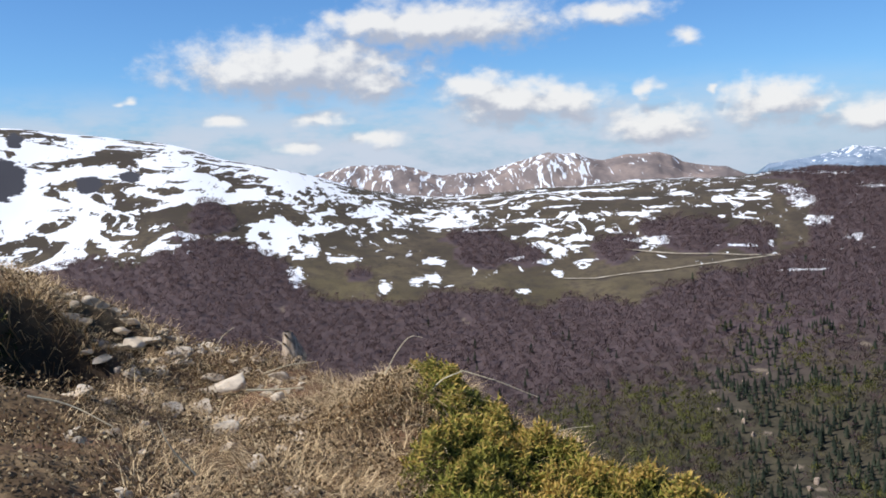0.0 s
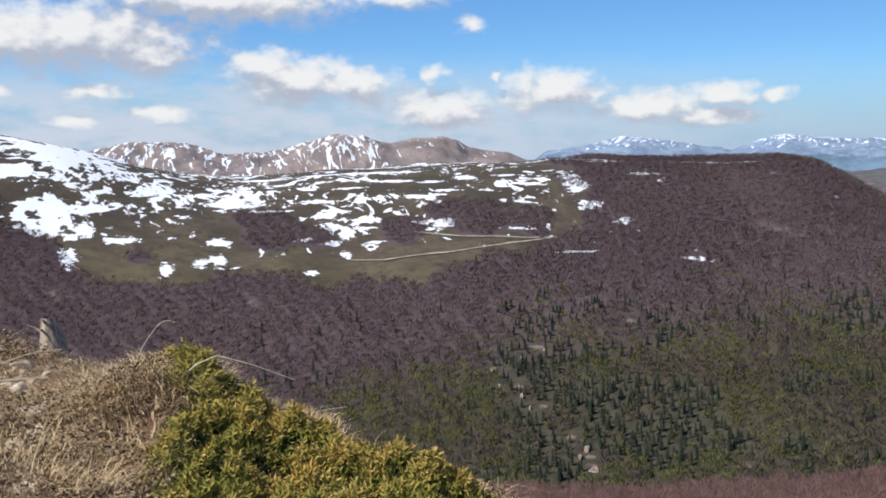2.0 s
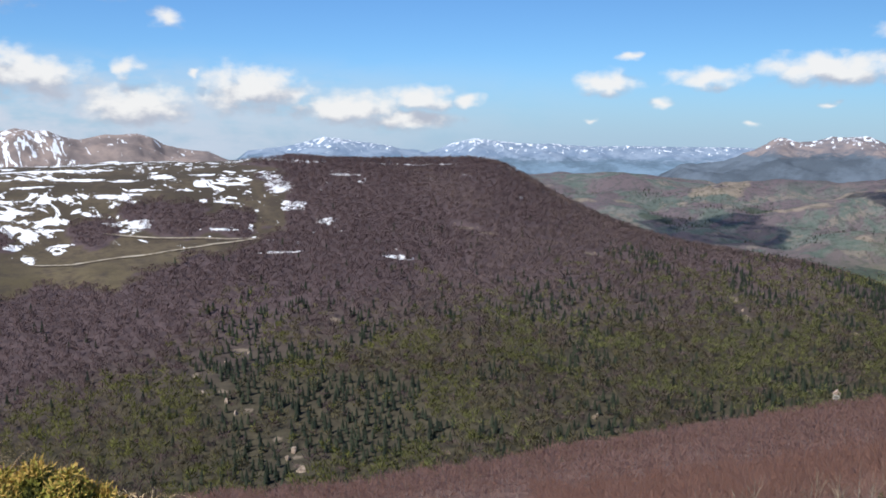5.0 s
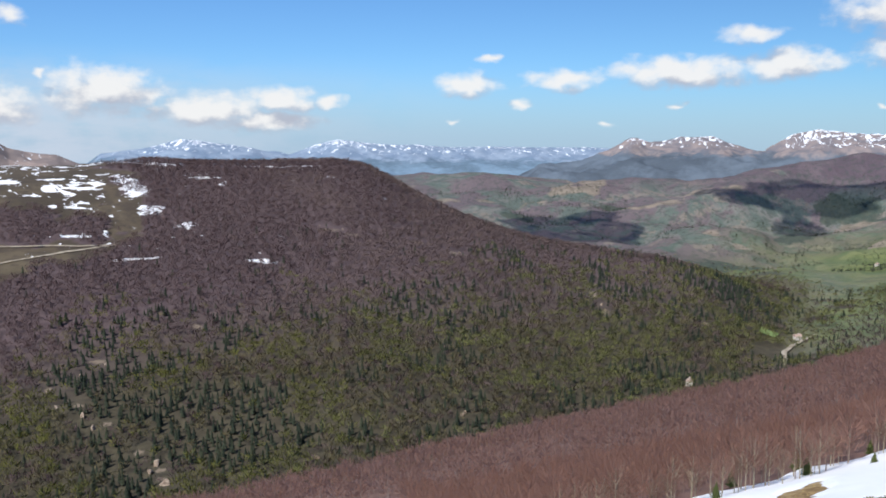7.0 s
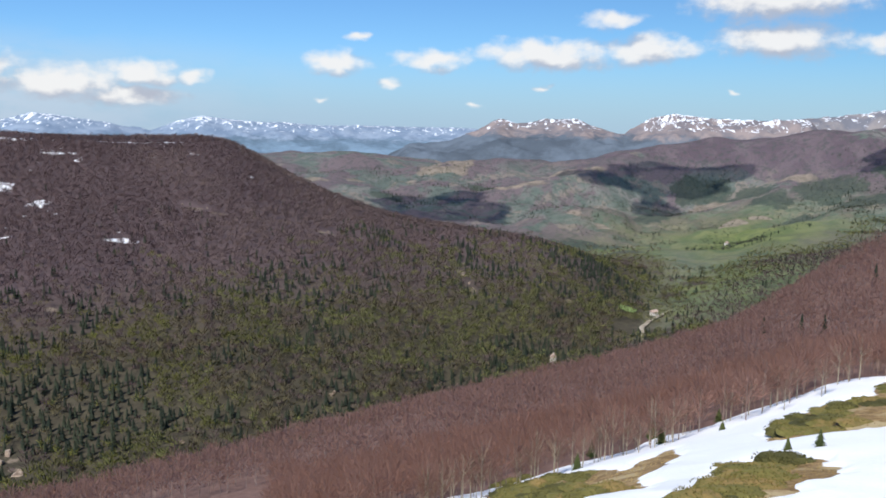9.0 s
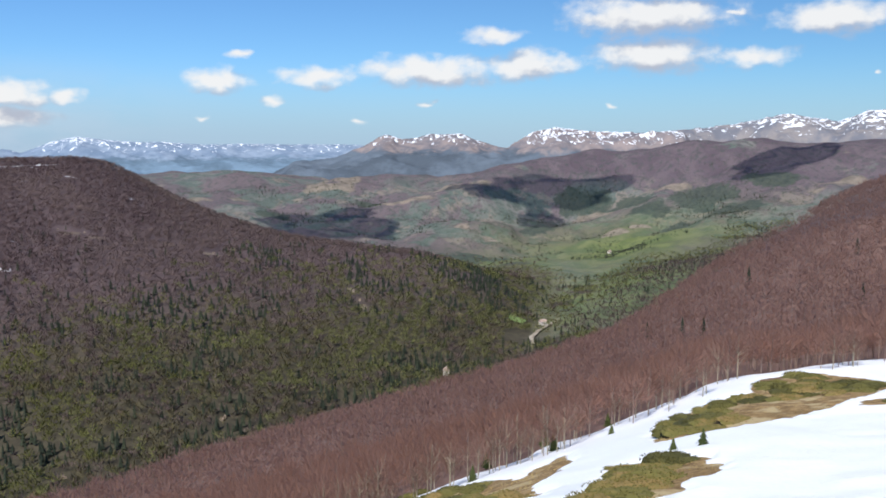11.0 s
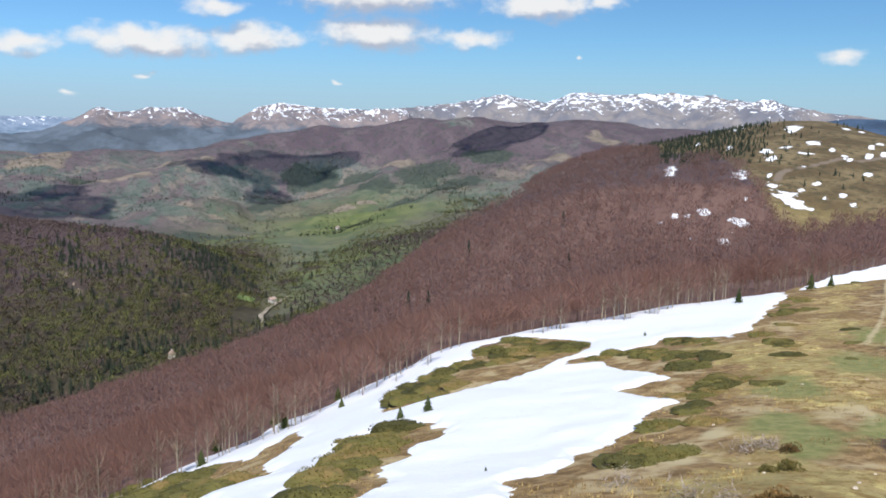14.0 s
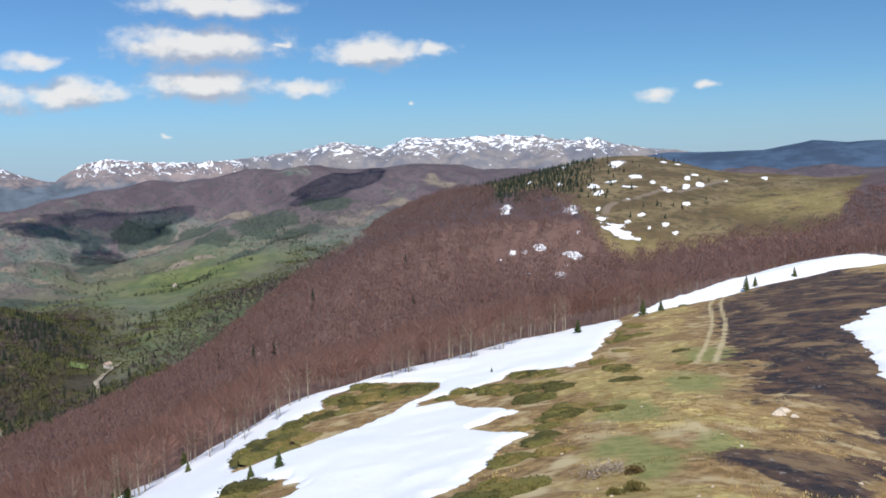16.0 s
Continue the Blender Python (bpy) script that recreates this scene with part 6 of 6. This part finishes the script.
ribbon(along((7.1, 1267), (9.1, 1260), (11.1, 1269), (13.7, 1281), (15.3, 1294), (17, 1318), (19.9, 1352)), 5, 1.2, "dirt_road", "pale dirt road across the mountain pasture", MAT_ROAD, "road")
ribbon(along((10.9, 1369), (13.7, 1353), (15.8, 1347), (17.8, 1344), (19.9, 1352)), 5, 1.2, "dirt_road", "pale dirt road across the mountain pasture", MAT_ROAD, "road")
ribbon(along((60.2, 1180), (60.0, 1240), (59.9, 1290), (60.3, 1340), (61.0, 1390), (61.6, 1430)), 6, 2.5, "gravel_road", "pale gravel road on the valley floor", MAT_ROAD, "road")
MAT_FIELD, _fg, _fs = material("mown_meadow", 0.95, 0.1)
_fg.put(_fs.inputs["Base Color"], _fg.mix(_fg.noise(_fg.add("ShaderNodeNewGeometry").outputs["Position"], 0.06, 4), (0.13, 0.20, 0.06), (0.26, 0.33, 0.14)))
ribbon(along((58.9, 1375), (59.1, 1405)), 26, 2.5, "hay_meadow", "small light green meadow by the farm", MAT_FIELD, "meadow")
MAT_WALL, _wg, _ws = material("limewashed_wall", 0.9, 0.1)
_wg.put(_ws.inputs["Base Color"], _wg.mix(_wg.noise(_wg.add("ShaderNodeNewGeometry").outputs["Position"], 0.8, 4), (0.55, 0.50, 0.45), (0.75, 0.71, 0.66)))
MAT_ROOF, _og, _os = material("faded_tile_roof", 0.9, 0.1)
_og.put(_os.inputs["Base Color"], _og.mix(_og.noise(_og.add("ShaderNodeNewGeometry").outputs["Position"], 1.2, 4), (0.36, 0.25, 0.21), (0.52, 0.40, 0.34)))
MAT_DARK, _kg, _ks = material("dark_window_glass", 0.3, 0.5)
_kg.put(_ks.inputs["Base Color"], (0.03, 0.035, 0.04))


def box_mesh(name, sx, sy, sz, mat, bevel=0.03):
    bm = bmesh.new()
    bmesh.ops.create_cube(bm, size=1.0, matrix=pose(0, 0, sz / 2) @ Matrix.Diagonal((sx, sy, sz, 1)))
    bmesh.ops.bevel(bm, geom=bm.edges[:], offset=bevel, segments=1, affect="EDGES")
    me = bpy.data.meshes.new(name)
    bm.to_mesh(me)
    bm.free()
    me.materials.append(mat)
    return me


def house(bearing, r, length, depth, turn, lift, label):
    x, y = polar(bearing, r)
    root = thing("house", label, "house", "farm buildings", pose(x, y, float(land(x, y)[0]) + lift, 0, 0, turn))
    part("wall", box_mesh("wall", length, depth, 3.6 + 3, MAT_WALL), root).location.z = -3
    e = .5
    verts = [(-length / 2 - e, -depth / 2 - e, 3.4), (length / 2 + e, -depth / 2 - e, 3.4), (length / 2 + e, depth / 2 + e, 3.4), (-length / 2 - e, depth / 2 + e, 3.4), (-length / 2 - e, 0, 6.8), (length / 2 + e, 0, 6.8)]
    me = bpy.data.meshes.new("roof")
    me.from_pydata(verts, [], [(0, 1, 5, 4), (2, 3, 4, 5), (1, 2, 5), (3, 0, 4), (3, 2, 1, 0)])
    me.materials.append(MAT_ROOF)
    part("roof", me, root)
    part("chimney", box_mesh("chimney", .7, .7, 2.2, MAT_WALL), root).location = (length * .25, .6, 5.4)
    for side in (-1, 1):
        for k in (-1, 0, 1):
            if side < 0 and k == 0:
                part("door", box_mesh("door", 1.1, .1, 2.1, MAT_ROOF, .01), root, "brown wooden door").location = (0, side * (depth / 2 + .02), 0)
                continue
            window = part("window", box_mesh("window", 1.2, .1, 1.3, MAT_WALL, .01), root)
            window.location = (k * length * .3, side * (depth / 2 + .02), 1.2)
            part("pane", box_mesh("pane", 1.0, .1, 1.1, MAT_DARK, .01), window, "dark glass").location = (0, side * .02, .1)


house(54.6, 1075, 11, 7, 30, 3.5, "pale farmhouse with a faded tile roof among trees")
house(60.6, 1400, 11, 7, -20, 2.0, "small pale farmhouse on the valley floor")
house(64.6, 2300, 13, 8, 10, 2.0, "small pale farmhouse by valley fields")


# ---- the bank at the viewer's feet: dry grass, juniper, stones ----
MAT_STRAW = blade_material("dry_grass_straw", (0.16, 0.092, 0.045), (0.86, 0.65, 0.38))
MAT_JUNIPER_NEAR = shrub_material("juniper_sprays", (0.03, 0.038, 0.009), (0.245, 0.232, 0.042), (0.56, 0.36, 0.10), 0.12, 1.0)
MAT_HEATH = shrub_material("brown_heath", (0.085, 0.055, 0.03), (0.24, 0.165, 0.085), (0.60, 0.47, 0.28), 0.1)


def blades(name, x, y, z, length, width, way, rise, mat, label, rng):
    """Bent grass blades, each two facets long, as one mesh."""
    n = len(x)
    dx, dy = np.cos(way), np.sin(way)
    px, py = -dy * width, dx * width
    sag = rng.uniform(.15, .6, n)
    p0 = np.stack([x, y, z], -1)
    p1 = p0 + np.stack([dx * length * .5, dy * length * .5, rise * length * .6], -1)
    p2 = p0 + np.stack([dx * length, dy * length, rise * length * (1 - sag)], -1)
    side = np.stack([px, py, np.zeros(n)], -1)
    verts = np.stack([p0 - side, p0 + side, p1 + side * .8, p1 - side * .8, p2], 1).reshape(-1, 3)
    k = (np.arange(n) * 5)[:, None]
    tris = np.concatenate([k + np.array([[0, 1, 2]]), k + np.array([[0, 2, 3]]), k + np.array([[3, 2, 4]])])
    tone = np.repeat(rng.uniform(0, 1, n), 5)
    me = mesh_from(name, verts, tris, mat, False, [("tone", tone)])
    return tagged(new(name, me), label, "grass", kind="stuff")


def crest_at(b):
    return on_bearing(RINGS[0], np.atleast_1d(np.asarray(b, float)), 1)


def build_dry_grass():
    rng = np.random.default_rng(81)
    n = 84000
    b = rng.uniform(-34, 26, n)
    r = 1.7 + rng.uniform(0, 1, n) ** .8 * (crest_at(b) + 1.2 - 1.7)
    x, y = polar(b, r)
    clumps = fractal(x, y, .45, 3, 91)
    keep = (undercut(x, y) < .3) & (clumps > ramp(b, (-34, .40), (-24, .42), (-20, .50), (-10, .50), (-6, .40), (3, .55), (26, .6)))
    x, y, b, r, clumps = x[keep], y[keep], b[keep], r[keep], clumps[keep]
    n = len(x)
    flow = fractal(x, y, .6, 2, 95) * 12
    blades("dry_grass", x, y, land(x, y) - .01 + rng.uniform(0, .03, n), rng.uniform(.05, .2, n), rng.uniform(.0007, .0018, n), flow + rng.normal(0, .9, n),
           np.abs(rng.normal(.28, .3, n)), MAT_STRAW, "matted dry straw-coloured grass on the bank", rng)
    # the shaggy tuft crowning the bank, and smaller ones
    xs, ys, ws, ln = [], [], [], []
    for cb, cr, rad, count in ((-3.4, 4.2, .34, 2600), (-6.2, 4.3, .3, 1500), (-4.5, 3.6, .35, 1500), (-1.0, 4.0, .18, 500), (-9.5, 3.3, .25, 700), (-13.5, 5.4, .25, 500), (-24.5, 5.2, .45, 1800), (-21.0, 5.3, .35, 900), (-18.0, 3.2, .25, 600), (-22, 6.2, .3, 600), (-6, 2.9, .3, 700)):
        cx, cy = polar(cb, cr)
        a, q = rng.uniform(0, 6.28, count), rad * np.sqrt(rng.uniform(0, 1, count))
        xs.append(cx + q * np.cos(a))
        ys.append(cy + q * np.sin(a))
        ws.append(a + rng.normal(0, .7, count))
        ln.append(rng.uniform(.08, .19, count) * (1 if cr > 4 else .8))
    x, y, way, length = [np.concatenate(q) for q in (xs, ys, ws, ln)]
    n = len(x)
    blades("grass_tufts", x, y, land(x, y) - .01, length, rng.uniform(.0008, .002, n), way, rng.uniform(.15, .95, n), MAT_STRAW, "shaggy tufts of pale dry grass on the bank", rng)


build_dry_grass()


def spray_mesh(name, x, y, z, lift, size, rng):
    """Juniper foliage: short twigs, each ringed with pointed needles."""
    n, needles = len(x), 6
    way = np.stack([rng.normal(0, .55, n), rng.normal(0, .55, n) - .25, np.full(n, .75)], -1)
    way /= np.linalg.norm(way, axis=1)[:, None]
    ref = rng.normal(0, 1, (n, 3))
    u = np.cross(way, ref)
    u /= np.linalg.norm(u, axis=1)[:, None]
    w = np.cross(way, u)
    c = np.stack([x, y, z], -1)
    verts, tone = np.zeros((n, needles, 3, 3)), np.zeros((n, needles, 3))
    for k in range(needles):
        a, f = k * 2.4 + rng.uniform(0, 1, n), k / needles
        out = u * np.cos(a)[:, None] + w * np.sin(a)[:, None]
        start = c + way * (size * f)[:, None]
        tip = start + (out * (.95 - .6 * f) + way * (.35 + .6 * f)) * (size * .7)[:, None]
        flat = np.cross(out, way) * (size * .13)[:, None]
        verts[:, k, 0], verts[:, k, 1], verts[:, k, 2] = start - flat, start + flat, tip
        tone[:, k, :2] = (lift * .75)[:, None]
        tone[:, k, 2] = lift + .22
    return mesh_from(name, verts.reshape(-1, 3), np.arange(n * needles * 3).reshape(-1, 3), MAT_JUNIPER_NEAR, False, [("tone", tone), ("bark", np.zeros(tone.size))])


def juniper(b0, b1, r0, over, height, count, seed, label, fade=2.2, gloom=0.0):
    """A spreading juniper over a stretch of the bank. gloom: shade painted over its foliage."""
    rng = np.random.default_rng(seed)
    b = rng.uniform(b0, b1, count)
    far = crest_at(b) + over
    r = r0 + np.sqrt(rng.uniform(0, 1, count)) * (far - r0)
    x, y = polar(b, r)
    lump = fractal(x, y, .42, 3, 97)
    rim = np.clip(np.minimum.reduce([(b - b0) / fade, (b1 - b) / 2.2, (r - r0) / .3, (far - r) / .22]), 0, 1) ** .5
    knob = fractal(x, y, .12, 2, 98)
    top = height * (.05 + .75 * np.clip(lump - .15, 0, 1) + 2.0 * np.clip(knob - .36, 0, 1)) * rim
    grown = rng.uniform(0, 1, count) < rim ** 2 * 1.1 + (lump - .5) * 1.6 * (rim < .85)
    b, r, x, y, far, lump, knob, top, rim = [q[grown] for q in (b, r, x, y, far, lump, knob, top, rim)]
    count = len(b)
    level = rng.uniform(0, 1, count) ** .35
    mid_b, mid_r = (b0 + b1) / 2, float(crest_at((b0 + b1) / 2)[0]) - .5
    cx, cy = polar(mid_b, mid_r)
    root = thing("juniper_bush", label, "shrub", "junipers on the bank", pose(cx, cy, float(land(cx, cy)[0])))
    # sprays low down and between clumps are darkened: self-shading painted into the tone
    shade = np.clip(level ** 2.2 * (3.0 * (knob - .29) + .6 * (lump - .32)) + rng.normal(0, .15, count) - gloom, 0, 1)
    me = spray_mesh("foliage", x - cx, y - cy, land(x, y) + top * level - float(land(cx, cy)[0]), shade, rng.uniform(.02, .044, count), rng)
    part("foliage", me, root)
    for k in range(5):
        a, reach = rng.uniform(0, 6.28), rng.uniform(.2, .55)
        ex, ey = math.cos(a) * reach, math.sin(a) * reach * .7
        z1 = float(land(cx + ex, cy + ey)[0] - land(cx, cy)[0])
        v, t = tube([(ex * .1, ey * .1, -.03), (ex * .5, ey * .5, z1 * .5 + height * .4), (ex, ey, z1 + height * rng.uniform(.3, .55))], [.004, .003, .001], 5)
        part("branch", mesh_from("branch", np.array(v), np.array(t), MAT_DEADWOOD, True), root, "thin grey branch")
    return root


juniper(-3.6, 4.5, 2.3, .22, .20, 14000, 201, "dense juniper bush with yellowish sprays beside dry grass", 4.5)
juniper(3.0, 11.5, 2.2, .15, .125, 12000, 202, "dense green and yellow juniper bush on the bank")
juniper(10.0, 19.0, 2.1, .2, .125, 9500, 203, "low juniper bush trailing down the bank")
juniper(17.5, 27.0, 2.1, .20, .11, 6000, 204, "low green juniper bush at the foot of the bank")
# foliage darkened by gloom stands in for shade in the hollows
juniper(-27.5, -22.4, 4.25, -2.1, .1, 2200, 205, "juniper in a hollow of the bank, shade painted into its foliage", gloom=.8)
juniper(-22.4, -19.8, 5.1, -1.1, .1, 900, 206, "juniper under a grassy knoll, shade painted into its foliage", gloom=.7)


def build_heath():
    """Withered low plants, thick over the whole bank."""
    rng = np.random.default_rng(91)
    n = 90000
    b = rng.uniform(-34, 24, n)
    r = 1.7 + rng.uniform(0, 1, n) ** .8 * (crest_at(b) + .5 - 1.7)
    x, y = polar(b, r)
    spots = fractal(x, y, .55, 4, 87)
    keep = (spots > ramp(b, (-24, .37), (-20, .45), (-10, .45), (-7, .37))) & (undercut(x, y) < .25)
    x, y, spots = x[keep], y[keep], spots[keep]
    n = len(x)
    lift = np.clip((spots - .37) * .5, 0, .09) * rng.uniform(.2, 1, n)
    size = rng.uniform(.004, .011, n)
    u = rng.normal(0, 1, (n, 3))
    u /= np.linalg.norm(u, axis=1)[:, None]
    w = np.cross(u, rng.normal(0, 1, (n, 3)))
    w /= np.linalg.norm(w, axis=1)[:, None]
    c = np.stack([x, y, land(x, y) + lift], -1)
    verts = np.stack([c + u * size[:, None], c - u * size[:, None] * .6 + w * size[:, None] * .7, c - u * size[:, None] * .6 - w * size[:, None] * .7], 1).reshape(-1, 3)
    tone = np.repeat(np.clip(rng.normal(.5, .3, n), 0, 1), 3)
    me = mesh_from("heath", verts, np.arange(n * 3).reshape(-1, 3), MAT_HEATH, False, [("tone", tone), ("bark", np.zeros(n * 3))])
    tagged(new("heath", me), "brown withered heath leaves and litter on the bank", "plants", kind="stuff")


build_heath()


def build_bank_stones():
    rng = np.random.default_rng(95)
    big = [(-14.5, 5.29, 0.12, 0.08, 0.036), (-13.6, 5.15, 0.16, 0.11, 0.099), (-15.5, 4.66, 0.16, 0.11, 0.036), (-13.2, 4.43, 0.2, 0.14, 0.034), (-14.2, 4.19, 0.1, 0.07, 0.052), (-18.9, 5.53, 0.11, 0.07, 0.038), (-18.2, 5.53, 0.09, 0.07, 0.033), (-20.0, 5.51, 0.11, 0.08, 0.033), (-17.0, 5.47, 0.08, 0.06, 0.033), (-16.1, 5.43, 0.07, 0.05, 0.028), (-18.0, 5.35, 0.09, 0.06, 0.027), (-11.9, 5.57, 0.08, 0.06, 0.028), (-11.5, 4.94, 0.07, 0.05, 0.021), (-20.9, 4.87, 0.08, 0.06, 0.025), (-22.5, 5.14, 0.08, 0.05, 0.026), (-21.8, 5.53, 0.09, 0.07, 0.028), (-19.5, 5.57, 0.08, 0.05, 0.028), (-16.5, 5.08, 0.07, 0.05, 0.026), (-21.7, 4.89, 0.07, 0.05, 0.021), (-12.6, 5.45, 0.07, 0.05, 0.028)]
    for k, (b, r, sx, sy, sz) in enumerate(big):
        x, y = polar(b, r)
        ob = tagged(new("stone", stone_mesh("stone", sx, sy, sz, 500 + k)), "flat pale limestone slab lying in dry grass", "stone", "stones on the bank")
        ob.matrix_basis = pose(x, y, float(land(x, y)[0]) + sz * .45, rng.uniform(-8, 8), rng.uniform(-8, 8), rng.uniform(0, 360))
    kinds = [stone_mesh("stone", .045, .036, .026, 520 + k) for k in range(6)]
    for k in range(150):
        b = rng.uniform(-23, -9)
        far = float(crest_at(b)[0])
        x, y = polar(b, far + .15 - (far - 2.6) * rng.uniform(0, 1) ** 1.8)
        s = rng.uniform(.5, 1.3) + rng.uniform(0, 1) ** 4 * 1.4
        ob = tagged(new("stone", kinds[k % 6]), "small pale stone on the dry bank", "stone", "stones on the bank")
        ob.matrix_basis = pose(x, y, float(land(x, y)[0]) + .004, rng.uniform(-15, 15), 0, rng.uniform(0, 360)) @ Matrix.Scale(s, 4)


build_bank_stones()


def spot(bearing, r, dip):
    x, y = polar(bearing, r)
    return Vector((float(x), float(y), EYE + r * math.tan(radians(dip))))


def stalk(points, thick, label, stiff=False):
    """A dry stalk: a curve through the points, thinning to its tip."""
    data = bpy.data.curves.new("grass_stalk", "CURVE")
    data.dimensions, data.bevel_depth, data.bevel_resolution, data.resolution_u = "3D", thick, 2, 8
    line = data.splines.new("BEZIER")
    line.bezier_points.add(len(points) - 1)
    for k, (bp, p) in enumerate(zip(line.bezier_points, points)):
        bp.co, bp.handle_left_type, bp.handle_right_type = p, "VECTOR" if stiff else "AUTO", "VECTOR" if stiff else "AUTO"
        bp.radius = 1 - .55 * k / (len(points) - 1)
    data.materials.append(MAT_STALK)
    tagged(new("grass_stalk", data), label, "grass stalk", "dry stalks")


MAT_STALK, _sg, _ss = material("pale_dry_stalk", 0.6, 0.3)
_sg.put(_ss.inputs["Base Color"], _sg.mix(_sg.noise(_sg.add("ShaderNodeNewGeometry").outputs["Position"], 30.0, 3), (0.50, 0.42, 0.27), (0.72, 0.64, 0.46)))
stalk([spot(-1.2, 4.05, -13.5), spot(-0.54, 4.05, -12.96), spot(0.72, 4.05, -12.5), spot(2.9, 4.06, -13.2), spot(5.36, 4.08, -14.2)], .0036, "bent pale dry stalk sticking out of the juniper", True)
stalk([spot(4.6, 3.75, -17.0), spot(5.0, 3.75, -16.75), spot(6.64, 3.75, -16.2), spot(8.74, 3.75, -15.9)], .0018, "thin dry stalk curving out of the juniper")
stalk([spot(-4.2, 4.3, -12.6), spot(-3.2, 4.3, -11.0), spot(-2.4, 4.3, -10.3), spot(-1.7, 4.3, -10.4)], .0024, "thin curled dry stalk over the tuft")
stalk([spot(-25.0, 2.9, -11.9), spot(-23.0, 2.9, -12.6), spot(-20.5, 2.85, -14.2)], .0032, "pale dry straw lying across the bank")
stalk([spot(-12.7, 4.3, -12.9), spot(-11.0, 4.3, -13.0), spot(-9.2, 4.3, -13.0)], .005, "pale dry straw lying by the stones")
stalk([spot(-11.6, 4.7, -12.0), spot(-10.0, 4.7, -11.6), spot(-8.3, 4.7, -11.5)], .0028, "thin dry straw by the stones")
stalk([spot(-16.0, 2.6, -17.5), spot(-17.5, 2.6, -15.5), spot(-18.0, 2.6, -14.2)], .0024, "thin dry stalk on the bank")
stalk([spot(-14.5, 5.7, -10.6), spot(-13.9, 5.7, -9.6), spot(-13.2, 5.7, -9.1)], .003, "thin dry stalk on the bank's crest")


MAT_SNAG, _ng, _ns = material("weathered_stump_wood", 0.9, 0.1)
_np = _ng.vec("MULTIPLY", _ng.add("ShaderNodeNewGeometry").outputs["Position"], (1, 1, 0.15))
_ng.put(_ns.inputs["Base Color"], _ng.mix(_ng.step(_ng.noise(_np, 30.0, 5), 0.35, 0.65), (0.24, 0.18, 0.13), (0.50, 0.40, 0.31)))


def build_snag():
    """A bleached broken stump on the slope just below the bank."""
    x, y = polar(-9.9, 11.5)
    z = float(land(x, y)[0])
    rng = np.random.default_rng(99)
    root = thing("tree_stump", "pale bleached broken tree stump below the bank", "stump", at=pose(x, y, z))
    top = EYE - 11.5 * math.tan(radians(9.6)) - z
    v, t = tube([(0, 0, -.2), (.02, 0, top * .5), (.05, 0, top * .85), (-.02, 0, top)], [.22, .18, .16, .06], 9)
    v = [(p[0] + rng.normal(0, .008), p[1] + rng.normal(0, .008), p[2]) for p in v]
    part("trunk", mesh_from("trunk", np.array(v), np.array(t), MAT_SNAG, True), root)
    for k in range(7):
        a, h = rng.uniform(0, 6.28), top * rng.uniform(.55, .95)
        v, t = tube([(0, 0, h), (math.cos(a) * .15, math.sin(a) * .15, h + .12), (math.cos(a) * .3, math.sin(a) * .3, h + rng.uniform(.1, .3))], [.03, .016, .004], 4)
        part("branch", mesh_from("branch", np.array(v), np.array(t), MAT_DEADWOOD, True), root)


build_snag()
